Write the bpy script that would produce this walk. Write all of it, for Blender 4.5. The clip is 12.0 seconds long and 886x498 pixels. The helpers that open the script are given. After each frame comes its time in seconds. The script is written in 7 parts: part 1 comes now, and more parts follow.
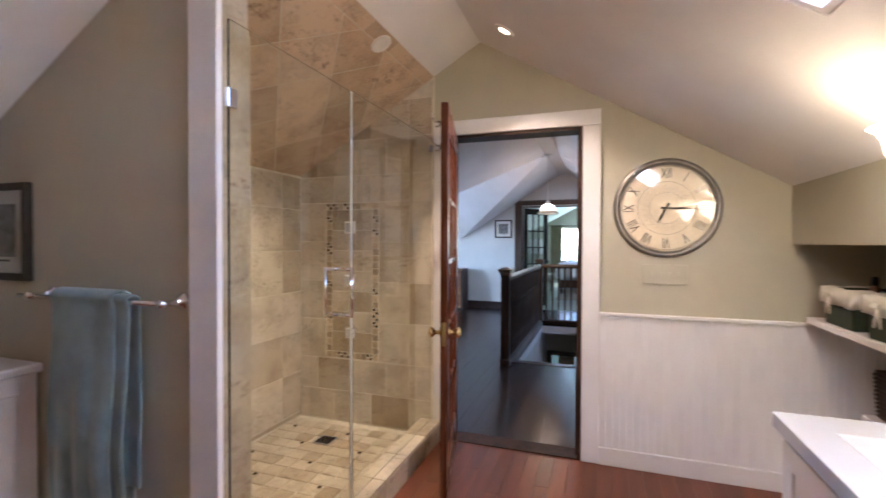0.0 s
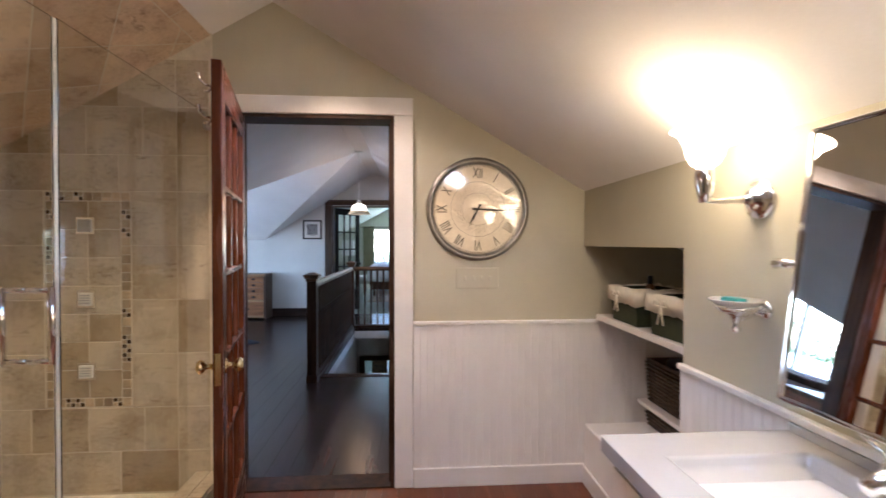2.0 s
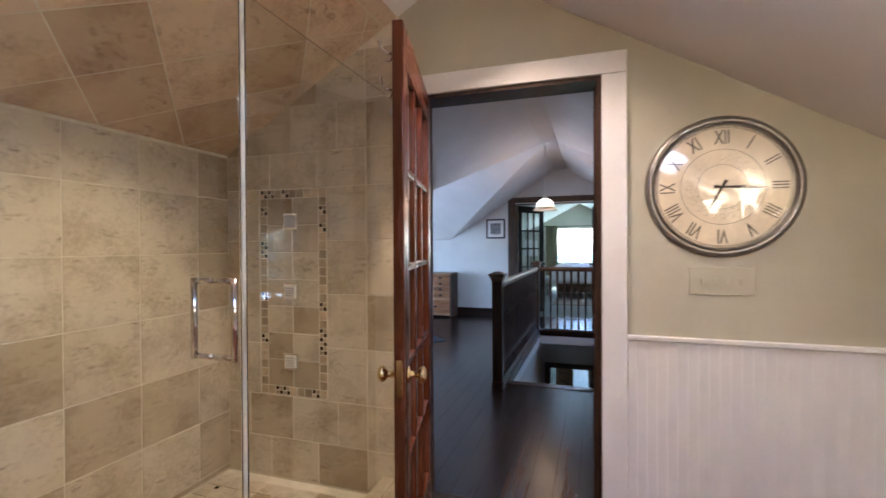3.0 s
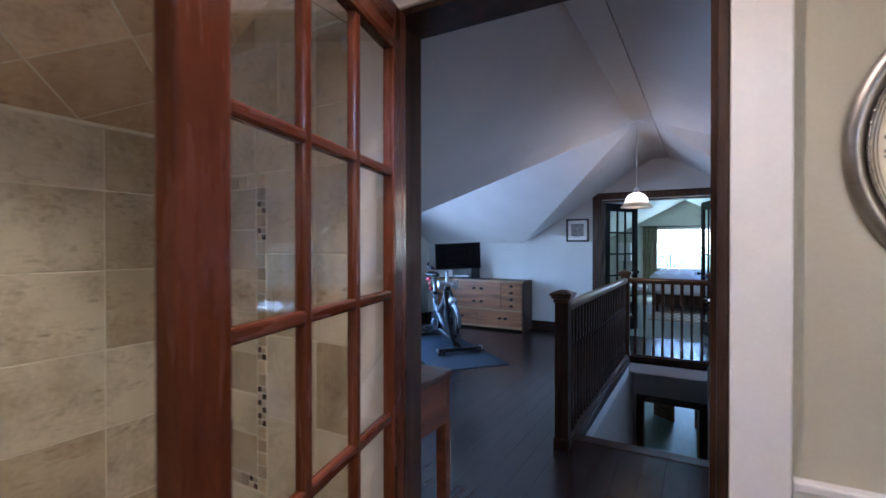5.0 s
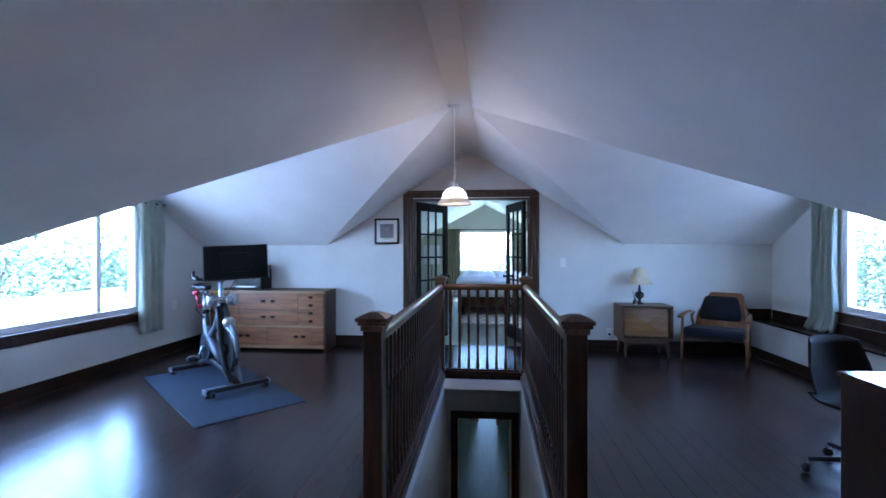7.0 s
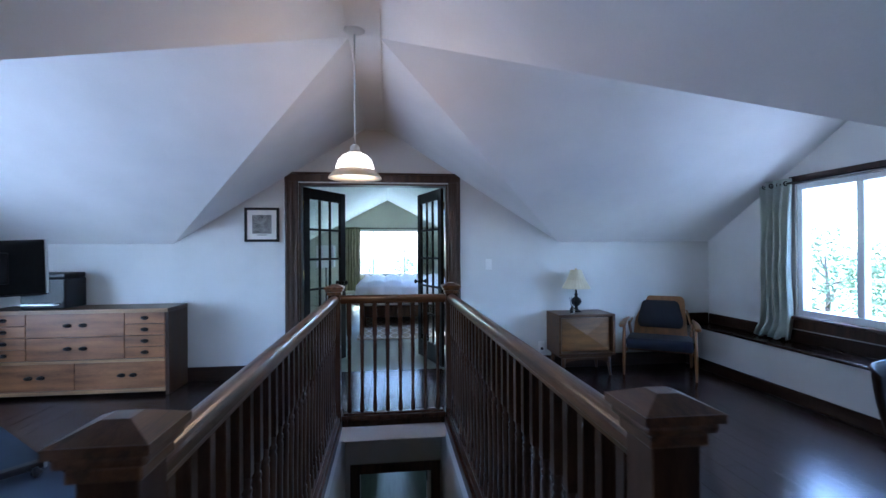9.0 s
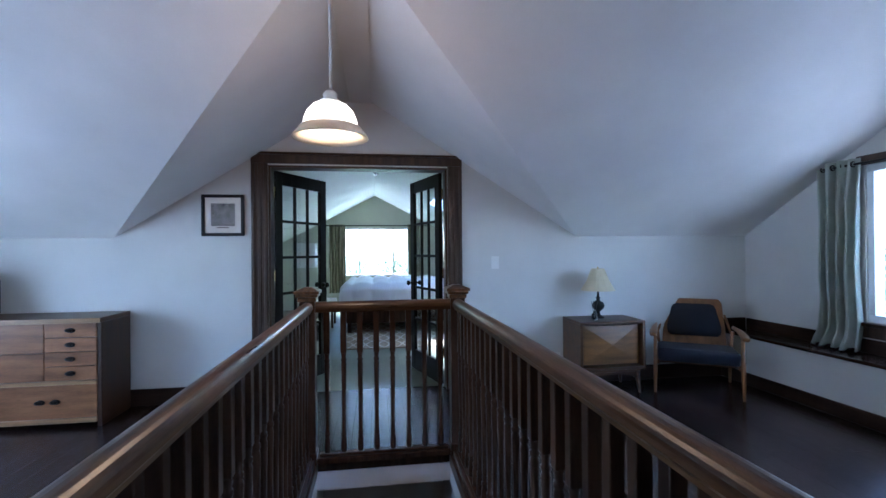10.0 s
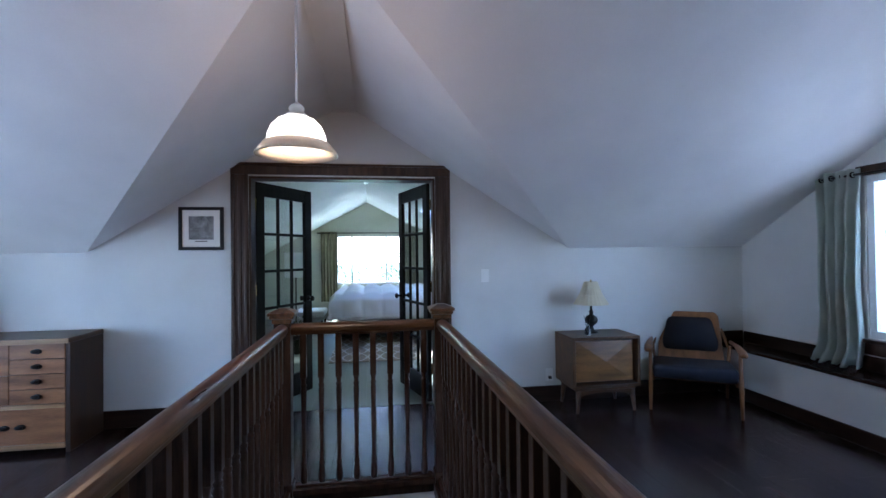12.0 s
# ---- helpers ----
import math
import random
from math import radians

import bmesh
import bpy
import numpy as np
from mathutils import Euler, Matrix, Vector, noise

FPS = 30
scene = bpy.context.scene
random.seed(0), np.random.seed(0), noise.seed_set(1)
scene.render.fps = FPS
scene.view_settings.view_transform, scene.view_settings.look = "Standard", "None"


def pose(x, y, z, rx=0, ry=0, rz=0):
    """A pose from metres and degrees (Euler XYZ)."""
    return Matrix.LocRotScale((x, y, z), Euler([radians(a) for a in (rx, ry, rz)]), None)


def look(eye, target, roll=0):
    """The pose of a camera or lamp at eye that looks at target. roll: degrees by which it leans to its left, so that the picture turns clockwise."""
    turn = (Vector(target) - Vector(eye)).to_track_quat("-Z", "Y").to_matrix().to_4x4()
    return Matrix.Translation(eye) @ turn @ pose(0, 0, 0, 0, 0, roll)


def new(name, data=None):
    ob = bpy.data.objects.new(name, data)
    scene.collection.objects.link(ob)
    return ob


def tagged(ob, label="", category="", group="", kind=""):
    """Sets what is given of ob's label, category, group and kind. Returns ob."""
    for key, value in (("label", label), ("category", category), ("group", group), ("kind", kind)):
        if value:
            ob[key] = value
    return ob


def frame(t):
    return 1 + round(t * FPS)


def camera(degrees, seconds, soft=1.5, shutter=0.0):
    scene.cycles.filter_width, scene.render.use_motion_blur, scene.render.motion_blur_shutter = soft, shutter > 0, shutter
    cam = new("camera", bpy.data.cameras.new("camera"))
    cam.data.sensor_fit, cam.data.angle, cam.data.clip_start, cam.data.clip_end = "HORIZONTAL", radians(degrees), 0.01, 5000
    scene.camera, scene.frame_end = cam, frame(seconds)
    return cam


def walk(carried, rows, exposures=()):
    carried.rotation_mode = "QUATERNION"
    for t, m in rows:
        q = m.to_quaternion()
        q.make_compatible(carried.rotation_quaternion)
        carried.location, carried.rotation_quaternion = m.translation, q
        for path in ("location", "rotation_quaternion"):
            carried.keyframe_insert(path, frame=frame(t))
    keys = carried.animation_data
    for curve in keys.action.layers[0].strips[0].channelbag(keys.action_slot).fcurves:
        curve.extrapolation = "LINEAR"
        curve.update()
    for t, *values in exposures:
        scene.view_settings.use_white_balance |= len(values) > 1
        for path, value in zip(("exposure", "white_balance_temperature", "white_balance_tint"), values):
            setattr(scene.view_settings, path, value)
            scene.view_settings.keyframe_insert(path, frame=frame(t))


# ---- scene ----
cam = camera(88.3, 12.0, soft=1.5, shutter=0.3)
PATH = [
    (0, (0.081, -0.05, 1.327), (-0.577, 1.838, 1.297), 0.2),
    (0.5, (0.13, -0.047, 1.338), (-0.085, 1.941, 1.314), 0.3),
    (1, (0.131, -0.014, 1.341), (0.295, 1.979, 1.318), 0.2),
    (1.5, (0.093, 0.135, 1.331), (0.404, 2.111, 1.307), 0.1),
    (2, (0.063, 0.337, 1.337), (0.199, 2.332, 1.313), 0.0),
    (2.5, (0.0, 0.528, 1.319), (-0.286, 2.507, 1.293), -0.3),
    (3, (-0.06, 0.737, 1.297), (-0.692, 2.635, 1.281), -0.3),
    (3.2, (-0.077, 0.817, 1.295), (-0.818, 2.675, 1.280), -0.3),
    (4.8, (-0.036, 1.617, 1.35), (-1.056, 3.337, 1.335), -0.2),
    (5, (-0.078, 1.748, 1.353), (-1.069, 3.485, 1.339), -0.0),
    (5.5, (-0.173, 1.98, 1.358), (-1.07, 3.768, 1.346), -0.2),
    (6, (-0.275, 2.202, 1.352), (-0.939, 4.088, 1.346), 0.1),
    (6.5, (-0.332, 2.466, 1.351), (-0.747, 4.422, 1.345), -0.1),
    (7, (-0.362, 2.726, 1.352), (-0.565, 4.716, 1.35), -0.1),
    (7.5, (-0.409, 2.969, 1.369), (-0.416, 4.969, 1.369), -0.2),
    (7.7, (-0.411, 3.059, 1.366), (-0.369, 5.059, 1.372), -0.1),
    (9.5, (-0.489, 4.446, 1.288), (-0.217, 6.427, 1.294), -0.5),
    (10, (-0.486, 4.806, 1.267), (-0.195, 6.785, 1.278), -0.5),
    (10.5, (-0.442, 5.082, 1.304), (-0.145, 7.06, 1.321), -0.6),
    (11, (-0.424, 5.22, 1.375), (-0.141, 7.2, 1.389), -0.7),
    (11.5, (-0.404, 5.124, 1.362), (-0.115, 7.103, 1.389), -0.6),
    (12, (-0.384, 4.93, 1.35), (-0.08, 6.907, 1.377), -0.7),
]
EXPOSURES = [(0, 5.1, 5300, 13), (0.9, 4.82, 5500, 13), (3, 4.82, 5300, 13), (4.8, 4.5, 4750, 12), (5.5, 4.4, 4750, 12), (6.2, 4.62, 4800, 13), (7.2, 4.85, 4720, 13), (9.5, 4.68, 5000, 11), (12, 4.52, 5150, 13)]
walk(cam, [(t, look(eye, target, roll)) for t, eye, target, roll in PATH], EXPOSURES)

# ---- world and large lights ----
world = bpy.data.worlds.new("sky")
scene.world = world
world.use_nodes = True
wn = world.node_tree
sky = wn.nodes.new("ShaderNodeTexSky")
sky.sky_type = 'NISHITA'
sky.sun_disc = False
sky.sun_elevation = radians(58)
sky.sun_rotation = radians(9)
sky.air_density, sky.dust_density, sky.ozone_density = 1.0, 1.0, 1.5
wn.links.new(sky.outputs[0], wn.nodes["Background"].inputs[0])
wn.nodes["Background"].inputs[1].default_value = 0.15

sun = bpy.data.lights.new("sun", 'SUN')
sun.energy, sun.angle, sun.color = 1.9, radians(3), (1.0, 0.96, 0.9)
new("sun", sun).matrix_world = look((3, 19, 31), (0, 0, 0))


def lamp(name, where, watts, colour, radius=0.04):
    data = bpy.data.lights.new(name, 'POINT')
    data.energy, data.color, data.shadow_soft_size = watts, colour, radius
    ob = new(name, data)
    ob.location = where
    return ob


def spot(name, where, target, watts, colour, degrees=90):
    data = bpy.data.lights.new(name, 'SPOT')
    data.energy, data.color, data.shadow_soft_size = watts, colour, 0.04
    data.spot_size, data.spot_blend = radians(degrees), 0.8
    ob = new(name, data)
    ob.matrix_world = look(where, target)
    return ob


def area(name, where, target, w, h, watts, colour):
    data = bpy.data.lights.new(name, 'AREA')
    data.shape, data.size, data.size_y, data.energy, data.color = 'RECTANGLE', w, h, watts, colour
    ob = new(name, data)
    ob.matrix_world = look(where, target)
    return ob


LOW_SKY = -1.3
LX_WINDOW = -4.5
WARM = (1.0, 0.64, 0.32)
for gy in (1.545, 0.62):
    lamp("sconce_bulb", (0.87, gy, 1.63), 0.088, WARM)
lamp("pendant_bulb", (-0.668, 6.74, 1.835), 0.55, (1.0, 0.60, 0.32), 0.05)
spot("shower_downlight", (-1.12, 2.15, 2.30), (-1.75, 1.78, 0), 2.6, (1.0, 0.72, 0.42), 88)
spot("bath_downlight", (-0.42, 2.38, 2.44), (-0.12, 2.46, 0), 2.7, (1.0, 0.68, 0.44), 108)
# added strip lamp low in the west opening, lifts the right ceiling slope
area("west_window_light", (LX_WINDOW - 0.11, 6.68, 0.80), (LX_WINDOW + 1, 6.68, 1.05), 1.95, 0.22, 0.68, (0.72, 0.85, 1.0))
area("hall_window_light", (-0.4, 16.8, LOW_SKY), (-0.4, 12.0, -2.5), 0.8, 0.6, 0.4, (0.70, 1.0, 0.82))

# ---- helpers for meshes ----
def part(name, bm, material, parent=None, label="", smooth=False):
    me = bpy.data.meshes.new(name)
    bm.normal_update()
    bm.to_mesh(me)
    bm.free()
    if smooth:
        for p in me.polygons:
            p.use_smooth = True
    if material:
        me.materials.append(material)
    ob = new(name, me)
    if parent:
        ob.parent = parent
    return tagged(ob, label) if label else ob


def piece(name, mesh, parent, m):
    """One more object on a mesh shared by alike pieces."""
    ob = new(name, mesh)
    ob.parent = parent
    ob.matrix_basis = m
    return ob


def mesh_of(name, bm, material):
    me = bpy.data.meshes.new(name)
    bm.normal_update()
    bm.to_mesh(me)
    bm.free()
    me.materials.append(material)
    return me


def thing(name, label, category, where=(0, 0, 0), rz=0, group="", kind=""):
    ob = new(name)
    ob.empty_display_size = 0.1
    ob.matrix_basis = pose(*where, 0, 0, rz)
    return tagged(ob, label, category, group, kind)


def bm_box(bm, x0, x1, y0, y1, z0, z1, bevel=0.0, m=None, segments=2):
    r = bmesh.ops.create_cube(bm, size=1)
    vs = r["verts"]
    bmesh.ops.scale(bm, vec=(x1 - x0, y1 - y0, z1 - z0), verts=vs)
    bmesh.ops.translate(bm, vec=((x0 + x1) / 2, (y0 + y1) / 2, (z0 + z1) / 2), verts=vs)
    if m is not None:
        bmesh.ops.transform(bm, matrix=m, verts=vs)
    if bevel:
        es = list({e for v in vs for e in v.link_edges})
        bmesh.ops.bevel(bm, geom=es, offset=bevel, segments=segments, affect='EDGES', profile=0.5)
    return bm


def box(x0, x1, y0, y1, z0, z1, bevel=0.0, m=None, segments=2):
    return bm_box(bmesh.new(), x0, x1, y0, y1, z0, z1, bevel, m, segments)


def bm_prism(bm, poly, way):
    """A flat polygon pushed along way."""
    way = Vector(way)
    a = [bm.verts.new(p) for p in poly]
    b = [bm.verts.new(Vector(p) + way) for p in poly]
    n = len(poly)
    fs = [bm.faces.new(a), bm.faces.new(b[::-1])]
    fs += [bm.faces.new((a[i], b[i], b[(i + 1) % n], a[(i + 1) % n])) for i in range(n)]
    bmesh.ops.recalc_face_normals(bm, faces=fs)
    return bm


def prism(poly, way):
    return bm_prism(bmesh.new(), poly, way)


def bm_lathe(bm, profile, n=24, m=None, closed=False):
    rings = []
    for r, z in profile:
        rings.append([bm.verts.new((r * math.cos(2 * math.pi * i / n), r * math.sin(2 * math.pi * i / n), z)) for i in range(n)])
    fs = []
    for a, b in zip(rings, rings[1:]):
        for i in range(n):
            fs.append(bm.faces.new((a[i], a[(i + 1) % n], b[(i + 1) % n], b[i])))
    if not closed:
        fs.append(bm.faces.new(rings[0][::-1]))
        fs.append(bm.faces.new(rings[-1]))
    bmesh.ops.recalc_face_normals(bm, faces=fs)
    if m is not None:
        bmesh.ops.transform(bm, matrix=m, verts=[v for r in rings for v in r])
    return bm


def lathe(profile, n=24, m=None, closed=False):
    return bm_lathe(bmesh.new(), profile, n, m, closed)


def bm_tube(bm, pts, r, n=10):
    pts = [Vector(p) for p in pts]
    radii = r if isinstance(r, (list, tuple)) else [r] * len(pts)
    rings = []
    side = None
    for i, p in enumerate(pts):
        d = (pts[min(i + 1, len(pts) - 1)] - pts[max(i - 1, 0)]).normalized()
        if side is None:
            side = d.orthogonal().normalized()
        side = (side - side.dot(d) * d).normalized()
        up = d.cross(side)
        rings.append([bm.verts.new(p + radii[i] * (math.cos(2 * math.pi * k / n) * side + math.sin(2 * math.pi * k / n) * up)) for k in range(n)])
    for a, b in zip(rings, rings[1:]):
        for k in range(n):
            bm.faces.new((a[k], a[(k + 1) % n], b[(k + 1) % n], b[k]))
    bm.faces.new(rings[0][::-1])
    bm.faces.new(rings[-1])
    return bm


def tube(pts, r, n=10):
    return bm_tube(bmesh.new(), pts, r, n)


def arc(cx, cy, r, a0, a1, n):
    return [(cx + r * math.cos(radians(a0 + (a1 - a0) * i / n)), cy + r * math.sin(radians(a0 + (a1 - a0) * i / n))) for i in range(n + 1)]


def text_part(words, size, material, parent, m, name="lettering", depth=0.001, bold=0.0):
    cu = bpy.data.curves.new(name, 'FONT')
    cu.body, cu.size, cu.extrude, cu.align_x, cu.align_y = words, size, depth, 'CENTER', 'CENTER'
    cu.offset = bold
    tmp = new("tmp_text", cu)
    me = bpy.data.meshes.new_from_object(tmp.evaluated_get(bpy.context.evaluated_depsgraph_get()))
    bpy.data.objects.remove(tmp)
    me.materials.clear()
    me.materials.append(material)
    ob = new(name, me)
    ob.parent = parent
    ob.matrix_basis = m
    return ob


# ---- materials ----
def material(name, base, rough=0.6, metal=0.0, vary=0.12, scale=6.0, fine=90.0, bump=0.05, stretch=(1, 1, 1), spec=0.5,
             dark=None, coat=0.0, island=0.0, rough_vary=0.08, sheen=0.0, span=(0.42, 0.92)):
    """Two scales of colour change and a fine relief, by the object's own metres."""
    m = bpy.data.materials.new(name)
    m.use_nodes = True
    nt = m.node_tree
    bsdf = nt.nodes["Principled BSDF"]
    tc = nt.nodes.new("ShaderNodeTexCoord")
    mp = nt.nodes.new("ShaderNodeMapping")
    mp.inputs["Scale"].default_value = stretch
    geo = nt.nodes.new("ShaderNodeObjectInfo")
    add = nt.nodes.new("ShaderNodeVectorMath")
    mul = nt.nodes.new("ShaderNodeVectorMath")
    mul.operation = 'SCALE'
    mul.inputs[3].default_value = 37.0
    comb = nt.nodes.new("ShaderNodeCombineXYZ")
    nt.links.new(geo.outputs["Random"], comb.inputs[0])
    nt.links.new(geo.outputs["Random"], comb.inputs[2])
    nt.links.new(comb.outputs[0], mul.inputs[0])
    nt.links.new(tc.outputs["Object"], mp.inputs[0])
    nt.links.new(mp.outputs[0], add.inputs[0])
    nt.links.new(mul.outputs[0], add.inputs[1])
    big = nt.nodes.new("ShaderNodeTexNoise")
    big.inputs["Scale"].default_value = scale
    big.inputs["Detail"].default_value = 6
    small = nt.nodes.new("ShaderNodeTexNoise")
    small.inputs["Scale"].default_value = fine
    small.inputs["Detail"].default_value = 3
    for n in (big, small):
        nt.links.new(add.outputs[0], n.inputs["Vector"])
    mixf = nt.nodes.new("ShaderNodeMath")
    mixf.operation = 'MULTIPLY_ADD'
    nt.links.new(small.outputs[0], mixf.inputs[0])
    mixf.inputs[1].default_value = 0.35
    nt.links.new(big.outputs[0], mixf.inputs[2])
    ramp = nt.nodes.new("ShaderNodeValToRGB")
    ramp.color_ramp.elements[0].position, ramp.color_ramp.elements[1].position = span
    low = dark or tuple(c * (1 - vary * 2) for c in base)
    high = tuple(min(1, c * (1 + vary)) for c in base)
    ramp.color_ramp.elements[0].color = (*low, 1)
    ramp.color_ramp.elements[1].color = (*high, 1)
    nt.links.new(mixf.outputs[0], ramp.inputs[0])
    colour = ramp.outputs[0]
    if island:
        hsv = nt.nodes.new("ShaderNodeHueSaturation")
        mr = nt.nodes.new("ShaderNodeMapRange")
        mr.inputs["To Min"].default_value, mr.inputs["To Max"].default_value = 1 - island, 1 + island
        nt.links.new(geo.outputs["Random"], mr.inputs[0])
        nt.links.new(mr.outputs[0], hsv.inputs["Value"])
        nt.links.new(colour, hsv.inputs["Color"])
        colour = hsv.outputs[0]
    nt.links.new(colour, bsdf.inputs["Base Color"])
    rr = nt.nodes.new("ShaderNodeMapRange")
    rr.inputs["To Min"].default_value, rr.inputs["To Max"].default_value = max(0.02, rough - rough_vary), min(1, rough + rough_vary)
    nt.links.new(big.outputs[0], rr.inputs[0])
    nt.links.new(rr.outputs[0], bsdf.inputs["Roughness"])
    bsdf.inputs["Metallic"].default_value = metal
    bsdf.inputs["Specular IOR Level"].default_value = spec
    bsdf.inputs["Coat Weight"].default_value = coat
    bsdf.inputs["Coat Roughness"].default_value = 0.12
    bsdf.inputs["Sheen Weight"].default_value = sheen
    if bump:
        bp = nt.nodes.new("ShaderNodeBump")
        bp.inputs["Strength"].default_value = bump
        bp.inputs["Distance"].default_value = 0.004
        nt.links.new(mixf.outputs[0], bp.inputs["Height"])
        nt.links.new(bp.outputs[0], bsdf.inputs["Normal"])
    return m


def glass(name, rough=0.0, tint=(1, 1, 1), ior=1.45):
    m = bpy.data.materials.new(name)
    m.use_nodes = True
    b = m.node_tree.nodes["Principled BSDF"]
    b.inputs["Base Color"].default_value = (*tint, 1)
    b.inputs["Transmission Weight"].default_value = 1.0
    b.inputs["Roughness"].default_value = rough
    b.inputs["IOR"].default_value = ior
    return m


def glow(name, colour, strength):
    m = bpy.data.materials.new(name)
    m.use_nodes = True
    b = m.node_tree.nodes["Principled BSDF"]
    b.inputs["Base Color"].default_value = (0.9, 0.88, 0.85, 1)
    b.inputs["Emission Color"].default_value = (*colour, 1)
    b.inputs["Emission Strength"].default_value = strength
    b.inputs["Roughness"].default_value = 0.3
    return m


BATH_WALL = material("sage_wall_paint", (0.50, 0.47, 0.36), 0.55, vary=0.05, scale=2.5, fine=160, bump=0.06)
CEILING = material("ceiling_paint", (0.82, 0.80, 0.78), 0.7, vary=0.04, scale=2.0, fine=140, bump=0.05)
LOFT_WALL = material("loft_wall_paint", (0.64, 0.63, 0.60), 0.6, vary=0.04, scale=2.2, fine=150, bump=0.06)
WHITE = material("white_trim_paint", (0.80, 0.78, 0.76), 0.35, vary=0.04, scale=4, fine=120, bump=0.03)
PLASTIC = material("white_plastic", (0.78, 0.77, 0.74), 0.3, vary=0.03, scale=8, bump=0.0)
BATH_FLOOR = material("cherry_floorboard", (0.15, 0.048, 0.022), 0.30, vary=0.18, scale=3, fine=30, stretch=(6, 0.6, 6), bump=0.0, island=0.18, rough_vary=0.03)
LOFT_FLOOR = material("dark_floorboard", (0.036, 0.021, 0.018), 0.25, vary=0.32, scale=3, fine=26, stretch=(7, 0.5, 7), bump=0.0, spec=0.38, island=0.42, span=(0.5, 0.85), rough_vary=0.03)
BED_FLOOR = material("pale_floorboard", (0.18, 0.205, 0.155), 0.3, vary=0.1, scale=3, fine=26, stretch=(6, 0.6, 6), bump=0.0, island=0.10, rough_vary=0.03)
DARK_WOOD = material("dark_stained_wood", (0.050, 0.025, 0.014), 0.34, spec=0.26, vary=0.4, scale=4, fine=40, stretch=(6, 6, 0.7), bump=0.06)
RAIL_WOOD = material("walnut_handrail", (0.105, 0.048, 0.019), 0.31, vary=0.44, scale=4, fine=36, stretch=(9, 0.6, 9), bump=0.08)
CASE_WOOD = material("casing_wood", (0.060, 0.031, 0.017), 0.36, vary=0.34, scale=4, fine=44, stretch=(6, 6, 0.5), bump=0.08)
DOOR_WOOD = material("mahogany_door", (0.112, 0.030, 0.011), 0.27, spec=0.36, vary=0.25, scale=4, fine=50, stretch=(7, 7, 0.6), bump=0.05)
DOOR_CROSS = material("mahogany_rail", (0.112, 0.030, 0.011), 0.27, spec=0.36, vary=0.25, scale=4, fine=50, stretch=(0.6, 7, 7), bump=0.05)
JAMB_WOOD = material("jamb_wood", (0.055, 0.028, 0.016), 0.5, spec=0.25, vary=0.4, scale=4, fine=50, stretch=(6, 6, 0.6), bump=0.1)
BLACK_DOOR = material("black_brown_door", (0.009, 0.008, 0.007), 0.35, spec=0.2, vary=0.3, scale=5, fine=60, stretch=(6, 6, 0.6), bump=0.04)
MID_WOOD = material("teak_veneer", (0.28, 0.118, 0.042), 0.4, vary=0.3, scale=3, fine=40, stretch=(0.7, 6, 6), bump=0.05)
MID_DARK = material("dark_walnut_veneer", (0.095, 0.041, 0.013), 0.4, vary=0.35, scale=3, fine=40, stretch=(0.7, 6, 6), bump=0.05)
LIGHT_WOOD = material("pale_teak_edge", (0.38, 0.215, 0.095), 0.42, vary=0.25, scale=3, fine=40, stretch=(0.7, 6, 6), bump=0.05)


